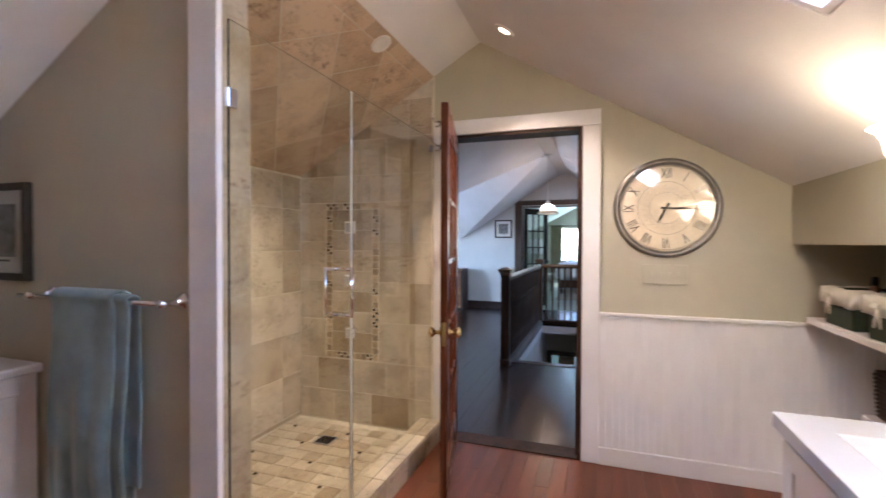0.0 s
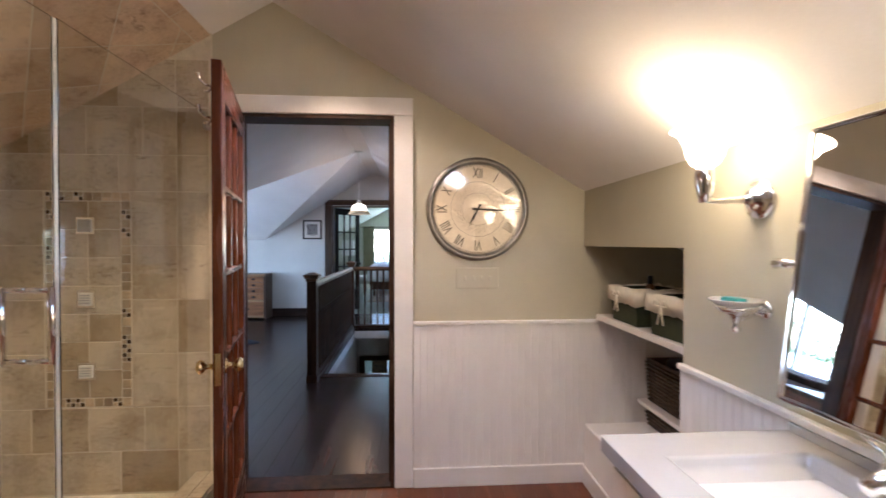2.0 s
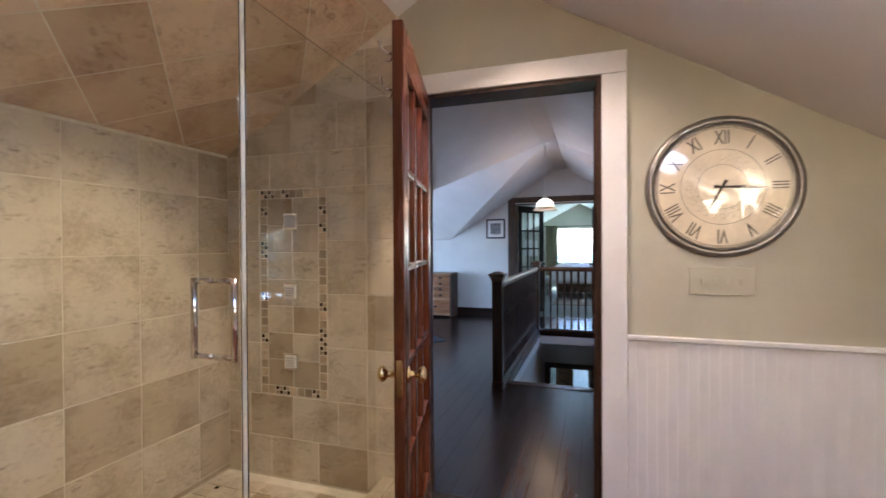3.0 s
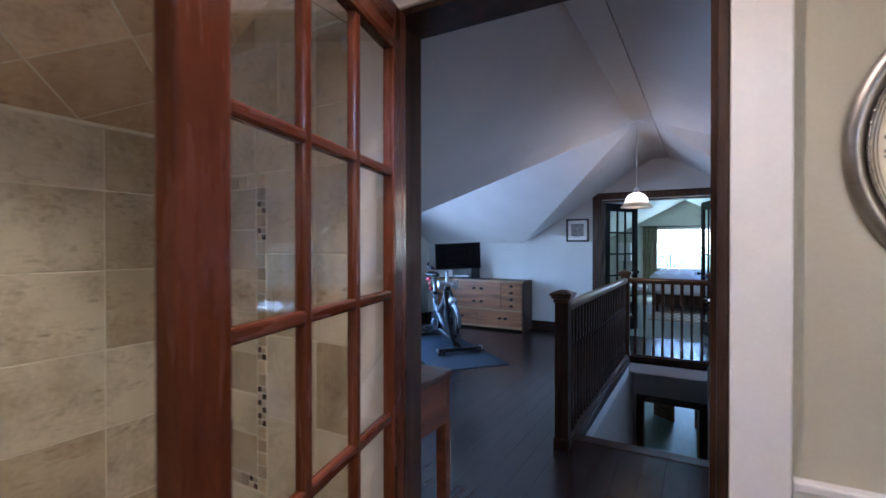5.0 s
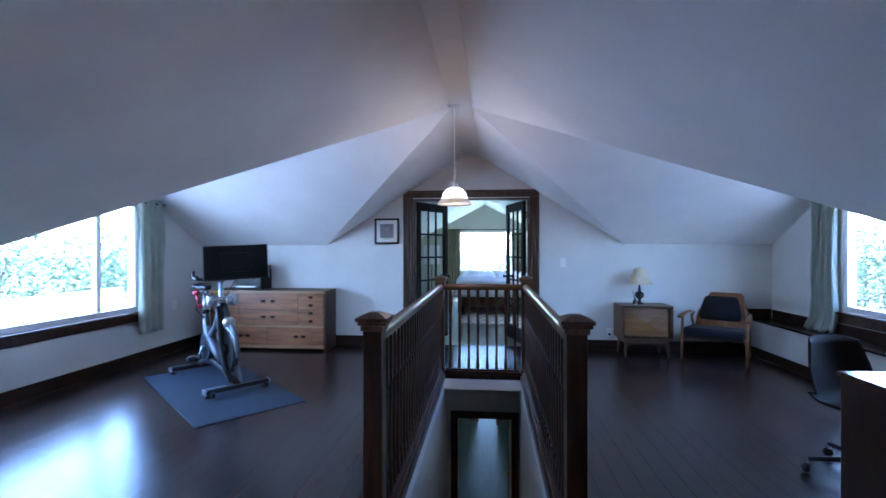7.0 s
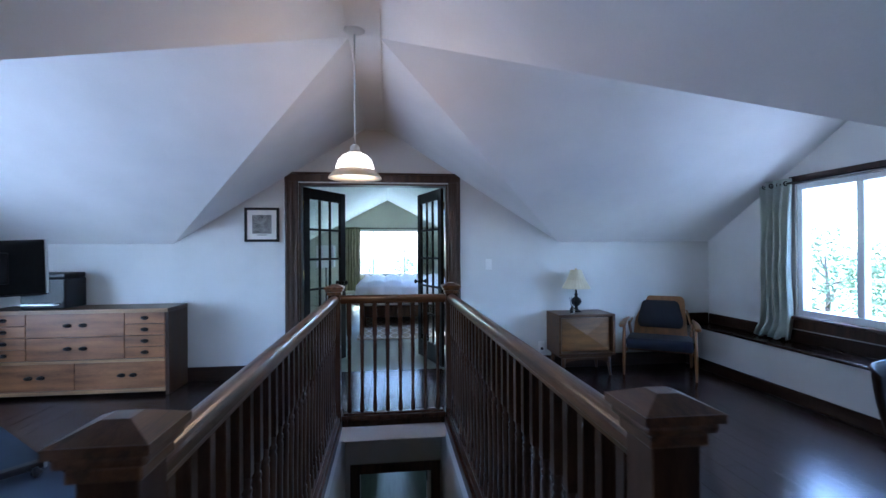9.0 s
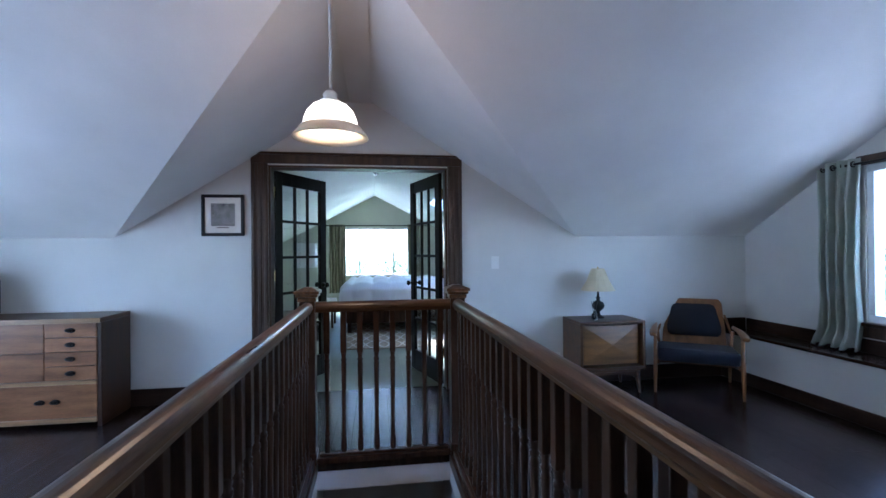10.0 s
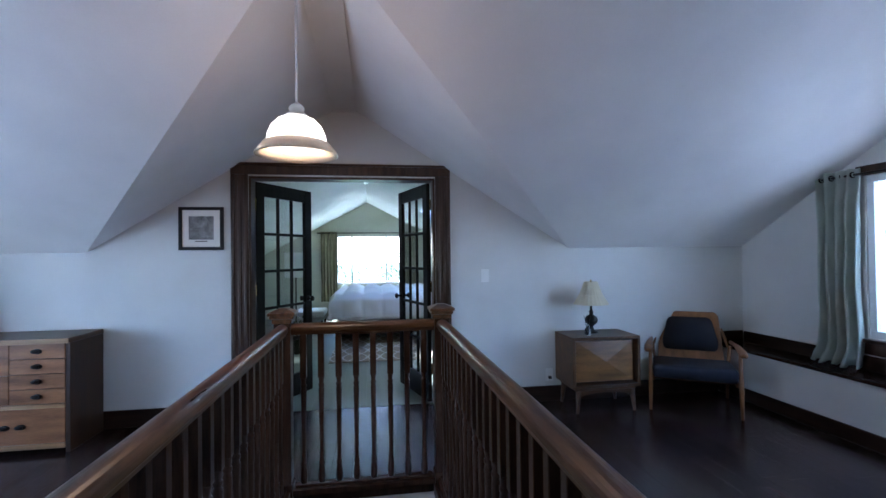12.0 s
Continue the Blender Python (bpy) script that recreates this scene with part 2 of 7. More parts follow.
def travertine(name, pale, tan, umber, spread, islands=False):
    """Cream stone with tan clouds, small umber pits lying in bands, each tile of its own tone."""
    m = material(name, pale, 0.34, vary=0.08, scale=4.5, fine=60, bump=0.06, dark=tan, span=(0.44, 0.74))
    nt = m.node_tree
    bsdf = nt.nodes["Principled BSDF"]
    ramp = next(n for n in nt.nodes if n.type == 'VALTORGB')
    shift = next(n for n in nt.nodes if n.type == 'VECT_MATH' and n.operation == 'ADD')
    info = next(n for n in nt.nodes if n.type == 'OBJECT_INFO')
    squash = nt.nodes.new("ShaderNodeMapping")
    squash.inputs["Scale"].default_value = (1.0, 1.0, 2.4)
    nt.links.new(shift.outputs[0], squash.inputs[0])
    patch, pit = nt.nodes.new("ShaderNodeTexNoise"), nt.nodes.new("ShaderNodeTexNoise")
    for n, sc, dt in ((patch, 5.0, 3), (pit, 24.0, 6)):
        n.inputs["Scale"].default_value, n.inputs["Detail"].default_value, n.inputs["Roughness"].default_value = sc, dt, 0.62
        nt.links.new(squash.outputs[0], n.inputs["Vector"])
    gate, hole, both = nt.nodes.new("ShaderNodeMapRange"), nt.nodes.new("ShaderNodeMapRange"), nt.nodes.new("ShaderNodeMath")
    gate.inputs["From Min"].default_value, gate.inputs["From Max"].default_value = 0.46, 0.64
    hole.inputs["From Min"].default_value, hole.inputs["From Max"].default_value = 0.50, 0.72
    nt.links.new(patch.outputs[0], gate.inputs[0])
    nt.links.new(pit.outputs[0], hole.inputs[0])
    both.operation = 'MULTIPLY'
    nt.links.new(gate.outputs[0], both.inputs[0])
    nt.links.new(hole.outputs[0], both.inputs[1])
    mix = nt.nodes.new("ShaderNodeMix")
    mix.data_type = 'RGBA'
    mix.inputs["B"].default_value = (*umber, 1)
    nt.links.new(both.outputs[0], mix.inputs["Factor"])
    nt.links.new(ramp.outputs[0], mix.inputs["A"])
    # tone of the single tile: paler and greyer to browner
    tone = nt.nodes.new("ShaderNodeValToRGB")
    tone.color_ramp.elements[0].color = (1 - spread, 1 - spread * 1.18, 1 - spread * 1.45, 1)
    tone.color_ramp.elements[1].color = (1, 1, 1, 1)
    tone.color_ramp.elements[0].position, tone.color_ramp.elements[1].position = 0.0, 0.6
    mul = nt.nodes.new("ShaderNodeMix")
    mul.data_type, mul.blend_type = 'RGBA', 'MULTIPLY'
    mul.inputs["Factor"].default_value = 1.0
    geo = nt.nodes.new("ShaderNodeNewGeometry")
    nt.links.new(geo.outputs["Random Per Island"] if islands else info.outputs["Random"], tone.inputs[0])
    nt.links.new(mix.outputs["Result"], mul.inputs["A"])
    nt.links.new(tone.outputs[0], mul.inputs["B"])
    nt.links.new(mul.outputs["Result"], bsdf.inputs["Base Color"])
    return m


TILE = travertine("travertine_tile", (0.545, 0.485, 0.375), (0.36, 0.295, 0.205), (0.20, 0.145, 0.092), 0.32)
# same stone as the walls, with the warm lamplight put into its colour
TILE_LAMPLIT = travertine("lamplit_ceiling_tile", (0.62, 0.48, 0.335), (0.44, 0.30, 0.19), (0.20, 0.115, 0.065), 0.26, True)
GROUT = material("pale_grout", (0.68, 0.63, 0.51), 0.85, vary=0.1, scale=20, fine=200, bump=0.1)
MOSAIC = material("mosaic_stone", (0.46, 0.37, 0.25), 0.35, vary=0.2, scale=12, fine=80, bump=0.1, island=0.35)
MOSAIC_DARK = material("mosaic_dark", (0.055, 0.032, 0.02), 0.25, vary=0.2, scale=12, fine=80, bump=0.05, island=0.4)
CHROME = material("chrome", (0.85, 0.85, 0.87), 0.07, 1.0, vary=0.02, bump=0.0, rough_vary=0.03)
BRASS = material("polished_brass", (0.80, 0.62, 0.30), 0.15, 1.0, vary=0.04, bump=0.0, rough_vary=0.05)
SILVER = material("antique_silver_rim", (0.30, 0.285, 0.26), 0.38, 0.85, vary=0.15, scale=12, bump=0.05)
BLACK = material("black_plastic", (0.010, 0.010, 0.012), 0.42, spec=0.3, vary=0.1, scale=10, bump=0.02)
BLACK_GLOSS = material("black_screen", (0.004, 0.004, 0.005), 0.5, spec=0.12, vary=0.05, bump=0.0)
METAL_GREY = material("brushed_grey_metal", (0.45, 0.46, 0.49), 0.3, 0.7, vary=0.08, bump=0.02)
IRON = material("dark_iron", (0.03, 0.028, 0.026), 0.4, 0.8, vary=0.1, bump=0.03)
PORCELAIN = material("white_porcelain", (0.54, 0.53, 0.515), 0.14, vary=0.02, bump=0.0, coat=0.3)
TOWEL = material("blue_green_towel", (0.22, 0.31, 0.315), 0.95, vary=0.16, scale=9, fine=260, bump=0.6, sheen=0.5)
CURTAIN = material("sage_curtain", (0.47, 0.50, 0.43), 0.85, vary=0.10, scale=6, fine=240, bump=0.15, sheen=0.3)
HALL_FLOOR = material("hall_floorboard", (0.12, 0.15, 0.11), 0.55, vary=0.12, scale=3, fine=26, stretch=(6, 0.6, 6), bump=0.004, rough_vary=0.03)
LIQUID = material("pale_soap_liquid", (0.62, 0.62, 0.72), 0.2, vary=0.03, bump=0.0)
NAVY = material("navy_upholstery", (0.009, 0.011, 0.020), 0.8, vary=0.15, scale=8, fine=300, bump=0.2, sheen=0.03)
SHADE = material("cream_lampshade", (0.62, 0.55, 0.38), 0.8, vary=0.06, scale=8, fine=200, bump=0.08)
FACE = material("clock_face", (0.62, 0.55, 0.43), 0.35, vary=0.10, scale=5, fine=60, bump=0.02)
INK = material("black_ink", (0.03, 0.025, 0.02), 0.5, vary=0.1, bump=0.0)
PAPER = material("white_mount_card", (0.72, 0.72, 0.70), 0.8, vary=0.03, scale=10, bump=0.02)
PRINT = material("grey_print", (0.16, 0.165, 0.17), 0.6, vary=0.8, scale=22, fine=60, bump=0.0, dark=(0.03, 0.03, 0.035))
GREEN_CLOTH = material("green_basket_cloth", (0.042, 0.052, 0.024), 0.9, vary=0.2, scale=14, fine=260, bump=0.3)
CREAM_CLOTH = material("cream_liner_cloth", (0.70, 0.66, 0.55), 0.9, vary=0.06, scale=14, fine=260, bump=0.3)
WICKER = material("dark_wicker", (0.06, 0.035, 0.02), 0.6, vary=0.5, scale=30, fine=120, bump=0.5, stretch=(1, 1, 3))
MAT = material("blue_grey_mat", (0.034, 0.048, 0.072), 0.7, spec=0.25, vary=0.1, scale=5, fine=300, bump=0.3)
DUVET = material("white_duvet", (0.78, 0.78, 0.80), 0.85, vary=0.03, scale=5, fine=180, bump=0.1, sheen=0.2)
BASE_WOOD = material("dark_baseboard", (0.030, 0.016, 0.010), 0.36, spec=0.26, vary=0.3, scale=4, fine=44, stretch=(0.6, 0.6, 6), bump=0.04)
BENCH_WOOD = material("varnished_bench_top", (0.034, 0.018, 0.012), 0.2, spec=0.5, vary=0.3, scale=4, fine=44, stretch=(6, 0.6, 6), bump=0.03)
BED_WALL = material("sage_bedroom_paint", (0.50, 0.51, 0.42), 0.6, vary=0.04, scale=2.2, fine=150, bump=0.05)
BED_CEILING = material("pale_green_ceiling_paint", (0.70, 0.77, 0.68), 0.7, vary=0.03, scale=2.0, fine=140, bump=0.05)
RUG = material("patterned_rug", (0.30, 0.24, 0.16), 0.95, vary=0.2, scale=30, fine=260, bump=0.4)
RUG_PALE = material("pale_rug_pile", (0.55, 0.50, 0.40), 0.95, vary=0.12, scale=30, fine=260, bump=0.4)
SOAP = material("teal_soap", (0.02, 0.25, 0.24), 0.35, vary=0.15, scale=20, bump=0.05)
PINK = material("red_bottle", (0.55, 0.06, 0.09), 0.4, vary=0.1, bump=0.0)
VINYL = material("white_vinyl_frame", (0.80, 0.81, 0.82), 0.3, vary=0.03, bump=0.0)
GRASS = material("lawn", (0.07, 0.12, 0.03), 0.9, vary=0.3, scale=0.6, fine=12, bump=0.4)
PAVING = material("pale_concrete", (0.46, 0.45, 0.43), 0.85, vary=0.12, scale=0.8, fine=20, bump=0.2)
LEAF = material("leaves", (0.080, 0.115, 0.045), 0.6, vary=0.4, scale=2, fine=9, bump=0.0, island=0.2)
BARK = material("bark", (0.09, 0.065, 0.045), 0.9, vary=0.35, scale=5, fine=40, stretch=(4, 4, 0.8), bump=0.5)
SHINGLE = material("roof_shingle", (0.16, 0.16, 0.17), 0.9, vary=0.2, scale=6, fine=60, bump=0.3)
SIDING = material("pale_siding", (0.55, 0.54, 0.50), 0.7, vary=0.06, scale=3, bump=0.05)
# thin cloth lets some of the daylight through
ct = CURTAIN.node_tree
tl_n, mx_n = ct.nodes.new("ShaderNodeBsdfTranslucent"), ct.nodes.new("ShaderNodeMixShader")
tl_n.inputs[0].default_value = (0.50, 0.58, 0.50, 1)
mx_n.inputs[0].default_value = 0.3
ct.links.new(ct.nodes["Principled BSDF"].outputs[0], mx_n.inputs[1])
ct.links.new(tl_n.outputs[0], mx_n.inputs[2])
ct.links.new(mx_n.outputs[0], ct.nodes["Material Output"].inputs[0])
GLASS = glass("clear_glass")
SHOWER_GLASS = glass("shower_glass", 0.0, (0.97, 0.99, 0.97), 1.3)
BOTTLE = glass("bottle_glass", 0.02, (0.92, 0.95, 0.97), 1.3)
MIRROR = material("mirror_silver", (0.9, 0.9, 0.9), 0.01, 1.0, vary=0.0, bump=0.0, rough_vary=0.0)
BULB_GLASS = glow("lit_frosted_shade", (1.0, 0.74, 0.44), 0.7)
PENDANT_GLASS = glow("lit_pendant_glass", (1.0, 0.80, 0.56), 0.16)
CAN_GLOW = glow("lit_downlight", (1.0, 0.74, 0.44), 0.8)

# ---- the plan ----
BN = 2.842            # bathroom face of the door wall
BN2 = 2.97            # loft face of the door wall
FW = 8.957            # far wall of the loft
FW2 = 9.09            # its bedroom face
RX, RZ, STRIP = -0.613, 2.62, 0.096   # loft ridge, with a flat strip
SLOPE = 0.6325
CY = 6.85             # ridge of the cross gable
XSLOPE = (RZ - 1.403) / (FW - CY)
LX, EX = -4.5, 3.235  # window walls of the loft
NY = 4.45             # near walls of the cross gable
KX0, KX1 = RX - 2.029, RX + 2.029
BX, BZ, BS = -0.676, 2.625, 0.583     # bathroom ridge and slope
BE = 1.03             # bathroom right wall
BW = -2.5
BS0 = -1.6
TY = 1.05             # towel wall face


def bslope(x):
    return BZ - BS * abs(x - BX)


def structure(name, bm, mat, label, category, smooth=False):
    ob = part(name, bm, mat, None, "", smooth)
    return tagged(ob, label, category, "", "structure")


# floors (subfloors; the boards lie on them)
bm = bmesh.new()
bm_box(bm, BW - 0.1, BE + 0.5, BS0 - 0.1, BN + 0.02, -0.2, -0.015)
structure("floor_bath", bm, BATH_FLOOR, "reddish cherry plank bathroom floor", "floor")
WX0, WX1, WY0, WY1 = -0.862, -0.02, 5.04, 7.66
bm = bmesh.new()
bm_box(bm, LX - 0.1, WX0, BN + 0.022, FW2, -0.17, -0.015)
bm_box(bm, WX1, EX + 0.1, BN + 0.022, FW2, -0.17, -0.015)
bm_box(bm, WX0, WX1, BN + 0.022, WY0, -0.17, -0.015)
bm_box(bm, WX0, WX1, WY1, FW2, -0.17, -0.015)
structure("floor_loft", bm, LOFT_FLOOR, "dark brown plank loft floor round the stairwell", "floor")
bm = box(-3.6, 2.6, FW2 + 0.002, 15.7, -0.17, -0.015)
structure("floor_bedroom", bm, BED_FLOOR, "pale grey-green plank bedroom floor", "floor")

# door wall between bathroom and loft
DX0, DX1, DH = -0.883, -0.033, 2.03
bm = bmesh.new()
top = lambda x: bslope(x) + 0.1
bm_prism(bm, [(KX0 - 0.2, BN, -0.1), (DX0, BN, -0.1), (DX0, BN, top(DX0)), (KX0 - 0.2, BN, top(KX0 - 0.2))], (0, BN2 - BN, 0))
bm_prism(bm, [(DX1, BN, -0.1), (1.9, BN, -0.1), (1.9, BN, top(1.9)), (DX1, BN, top(DX1))], (0, BN2 - BN, 0))
bm_prism(bm, [(DX0, BN, DH), (DX1, BN, DH), (DX1, BN, top(DX1)), (BX, BN, top(BX)), (DX0, BN, top(DX0))], (0, BN2 - BN, 0))
structure("wall_bath_north", bm, BATH_WALL, "sage painted gable wall with a doorway", "wall")
# its loft side, a skin of the loft's paint
bm = bmesh.new()
for x0, x1, z0 in ((KX0 - 0.1, DX0 - 0.11, 0.0), (DX1 + 0.11, KX1 + 0.1, 0.0), (DX0 - 0.11, RX, DH + 0.11), (RX, DX1 + 0.11, DH + 0.11)):
    bm_prism(bm, [(x0, BN2 + 0.001, z0), (x1, BN2 + 0.001, z0), (x1, BN2 + 0.001, RZ + 0.06 - SLOPE * max(0, abs(x1 - RX) - STRIP)), (x0, BN2 + 0.001, RZ + 0.06 - SLOPE * max(0, abs(x0 - RX) - STRIP))], (0, 0.011, 0))
structure("wall_loft_south", bm, LOFT_WALL, "pale grey painted loft gable wall", "wall")

# bathroom right wall with the shelf nook, left wall, rear wall
bm = bmesh.new()
bm_box(bm, BE, BE + 0.09, BS0, 1.9, -0.1, 1.9)
bm_box(bm, BE, BE + 0.09, 1.9, BN, 1.322, 1.9)
structure("wall_bath_east", bm, BATH_WALL, "sage painted knee wall under the slope with an open nook", "wall")
bm = bmesh.new()
bm_box(bm, BE + 0.092, 1.75, 1.84, 1.9, -0.1, 1.4)
bm_box(bm, 1.70, 1.76, 1.9, BN, -0.1, 1.4)
bm_box(bm, BE + 0.092, 1.76, 1.9, BN, 1.325, 1.40)
structure("wall_nook", bm, BATH_WALL, "dim sage painted walls of the shelf nook", "wall")
bm = bmesh.new()
bm_box(bm, BE - 0.004, 1.70, 1.9, BN - 0.02, 0.0, 0.33, 0.006)
structure("nook_plinth", bm, WHITE, "white boxed plinth at the foot of the nook", "trim")
structure("wall_bath_west", box(BW - 0.1, BW, BS0, BN, -0.1, 2.0), BATH_WALL, "sage painted low wall under the slope", "wall")
structure("wall_bath_south", box(BW - 0.1, 1.8, BS0 - 0.1, BS0, -0.1, 2.8), BATH_WALL, "sage painted rear wall", "wall")

# bathroom ceiling: two slopes, the right one with a skylight opening
SK = (0.03, 0.60, 0.47, 1.32)   # x0 x1 y0 y1 of the skylight


def slab(bm, x0, x1, y0, y1, zf, t=0.12):
    bm_prism(bm, [(x0, y0, zf(x0)), (x1, y0, zf(x1)), (x1, y0, zf(x1) + t), (x0, y0, zf(x0) + t)], (0, y1 - y0, 0))


bm = bmesh.new()
slab(bm, BW - 0.1, BX, BS0 - 0.1, BN, bslope)
slab(bm, BX, SK[0], BS0 - 0.1, BN, bslope)
slab(bm, SK[1], 1.8, BS0 - 0.1, BN, bslope)
slab(bm, SK[0], SK[1], BS0 - 0.1, SK[2], bslope)
slab(bm, SK[0], SK[1], SK[3], BN, bslope)
structure("ceiling_bath", bm, CEILING, "white sloped bathroom ceiling with a skylight opening", "ceiling")
sk = thing("window_skylight", "white framed skylight in the sloped bathroom ceiling", "skylight", kind="structure")
bm = bmesh.new()
for x0, x1, y0, y1 in ((SK[0] + 0.001, SK[0] + 0.02, SK[2] + 0.001, SK[3] - 0.001), (SK[1] - 0.02, SK[1] - 0.001, SK[2] + 0.001, SK[3] - 0.001), (SK[0] + 0.021, SK[1] - 0.021, SK[2] + 0.001, SK[2] + 0.02), (SK[0] + 0.021, SK[1] - 0.021, SK[3] - 0.02, SK[3] - 0.001)):
    slab(bm, x0, x1, y0, y1, lambda x: bslope(x) + 0.003, 0.30)
part("skylight_shaft", bm, WHITE, sk)
hw_ = (SK[1] - SK[0] - 0.05) / 2 * math.sqrt(1 + BS * BS)
bm = box(-hw_, hw_, SK[2] + 0.022, SK[3] - 0.022, -0.003, 0.003, 0, pose((SK[0] + SK[1]) / 2, 0, bslope((SK[0] + SK[1]) / 2) + 0.26, 0, math.degrees(math.atan(BS)), 0))
pane = part("pane", bm, GLASS, sk)
pane.visible_shadow = False

# loft ceiling: main gable along y, cross gable along x
def mz(x):
    return RZ - SLOPE * max(0.0, abs(x - RX) - STRIP)


def xz(y):
    return RZ - XSLOPE * abs(y - CY)


bm = bmesh.new()
T = 0.12
for s in (-1, 1):
    xs = RX + s * STRIP
    kx = RX + s * 2.029
    wx = LX if s < 0 else EX
    # main slope before the cross gable
    xn = RX + s * (STRIP + XSLOPE * (CY - NY) / SLOPE)
    zn = xz(NY)
    for poly in (
        [(xs, BN2, RZ), (xs, CY, RZ), (xn, NY, zn), (xn, BN2, zn)],
        [(xs, CY, RZ), (xs, FW, RZ), (kx, FW, 1.403)],
        [(xs, CY, RZ), (kx, FW, 1.403), (wx, FW, 1.403), (wx, CY, RZ)],
        [(xs, CY, RZ), (wx, CY, RZ), (wx, NY, zn), (xn, NY, zn)],
    ):
        lowv = [bm.verts.new(p) for p in poly]
        f = bm.faces.new(lowv)
        f.normal_update()
        if f.normal.z > 0:
            f.normal_flip()
bm_box(bm, RX - STRIP, RX + STRIP, BN2, FW, RZ - 0.014, RZ + 0.1)
bmesh.ops.remove_doubles(bm, verts=bm.verts, dist=0.0005)
roof = structure("ceiling_loft", bm, CEILING, "white sloped loft ceiling with a cross gable and flat ridge strip", "ceiling")
sol = roof.modifiers.new("thick", 'SOLIDIFY')
sol.thickness, sol.offset = 0.1, -1

# loft side walls
ZN = xz(NY)
XN0, XN1 = RX - STRIP - XSLOPE * (CY - NY) / SLOPE, RX + STRIP + XSLOPE * (CY - NY) / SLOPE
bm = bmesh.new()
bm_box(bm, XN0 - 0.1, XN0, BN2, NY, -0.1, ZN)
bm_box(bm, LX, XN0, NY - 0.1, NY, -0.1, ZN + 0.02)
structure("wall_loft_near_west", bm, LOFT_WALL, "pale grey low walls beside the west dormer", "wall")
bm = bmesh.new()
bm_box(bm, XN1, XN1 + 0.1, BN2, NY, -0.1, ZN)
bm_box(bm, XN1, EX, NY - 0.1, NY, -0.1, ZN + 0.02)
structure("wall_loft_near_east", bm, LOFT_WALL, "pale grey low walls beside the east dormer", "wall")


def gable(name, x, way, wy0, wy1, wz0, wz1, label):
    bm = bmesh.new()
    top = lambda y: xz(y) + 0.02
    def col(y0, y1, z0, z1a, z1b):
        bm_prism(bm, [(x, y0, z0), (x, y1, z0), (x, y1, z1b), (x, y0, z1a)], (way, 0, 0))
    col(NY - 0.1, wy0, -0.1, top(NY - 0.1), top(wy0))
    col(wy1, FW + 0.1, -0.1, top(wy1), top(FW + 0.1))
    col(wy0, wy1, -0.1, wz0, wz0)
    col(wy0, CY, wz1, top(wy0), top(CY))
    col(CY, wy1, wz1, top(CY), top(wy1))
    return structure(name, bm, LOFT_WALL, label, "wall")


LW = (5.62, 7.75, 0.62, 1.90)
EW = (5.78, 7.80, 0.70, 1.90)
gable("wall_loft_west", LX, -0.14, *LW, "pale grey gable wall with a wide slider window")
gable("wall_loft_east", EX, 0.14, *EW, "pale grey gable wall with a wide slider window above the bench")

# far wall with the double doorway
CX0, CX1, CH = -1.41, 0.167, 2.035
bm = bmesh.new()
def fcol(x0, x1, z0, z1a, z1b):
    bm_prism(bm, [(x0, FW, z0), (x1, FW, z0), (x1, FW, z1b), (x0, FW, z1a)], (0, FW2 - FW, 0))
fcol(LX - 0.14, CX0, -0.1, 1.45, 2.9)
fcol(CX1, EX + 0.14, -0.1, 2.9, 1.45)
fcol(CX0, CX1, CH, 2.9, 2.9)
structure("wall_loft_north", bm, LOFT_WALL, "pale grey far gable wall with an open double doorway", "wall")

# bedroom shell
BY = 15.4
structure("wall_bedroom_west", box(-3.6, -3.5, FW2, BY + 0.1, -0.1, 1.3), BED_WALL, "pale low bedroom wall", "wall")
structure("wall_bedroom_east", box(2.5, 2.6, FW2, BY + 0.1, -0.1, 1.3), BED_WALL, "pale low bedroom wall", "wall")
bm = bmesh.new()
bz = lambda x: 2.56 - 0.52 * abs(x + 0.5)
def bcol(x0, x1, z0, z1a, z1b):
    bm_prism(bm, [(x0, BY, z0), (x1, BY, z0), (x1, BY, z1b), (x0, BY, z1a)], (0, 0.12, 0))
QX0, QX1, QZ0, QZ1 = -1.20, 0.27, 0.72, 1.82
bcol(-3.6, QX0, -0.1, bz(-3.6) + .05, bz(QX0) + .05)
bcol(QX1, 2.6, -0.1, bz(QX1) + .05, bz(2.6) + .05)
bcol(QX0, QX1, -0.1, QZ0, QZ0)
bcol(QX0, -0.5, QZ1, bz(QX0) + .05, bz(-0.5) + .05)
bcol(-0.5, QX1, QZ1, bz(-0.5) + .05, bz(QX1) + .05)
structure("wall_bedroom_north", bm, BED_WALL, "pale bedroom gable wall with a wide window", "wall")
bm = bmesh.new()
slab(bm, -3.6, -0.5, FW2 - 0.01, BY + 0.1, bz)
SB = (0.40, 0.80, 10.9, 12.6)
slab(bm, -0.5, SB[0], FW2 - 0.01, BY + 0.1, bz)
slab(bm, SB[1], 2.6, FW2 - 0.01, BY + 0.1, bz)
slab(bm, SB[0], SB[1], FW2 - 0.01, SB[2], bz)
slab(bm, SB[0], SB[1], SB[3], BY + 0.1, bz)
structure("ceiling_bedroom", bm, BED_CEILING, "white sloped bedroom ceiling with a long skylight", "ceiling")

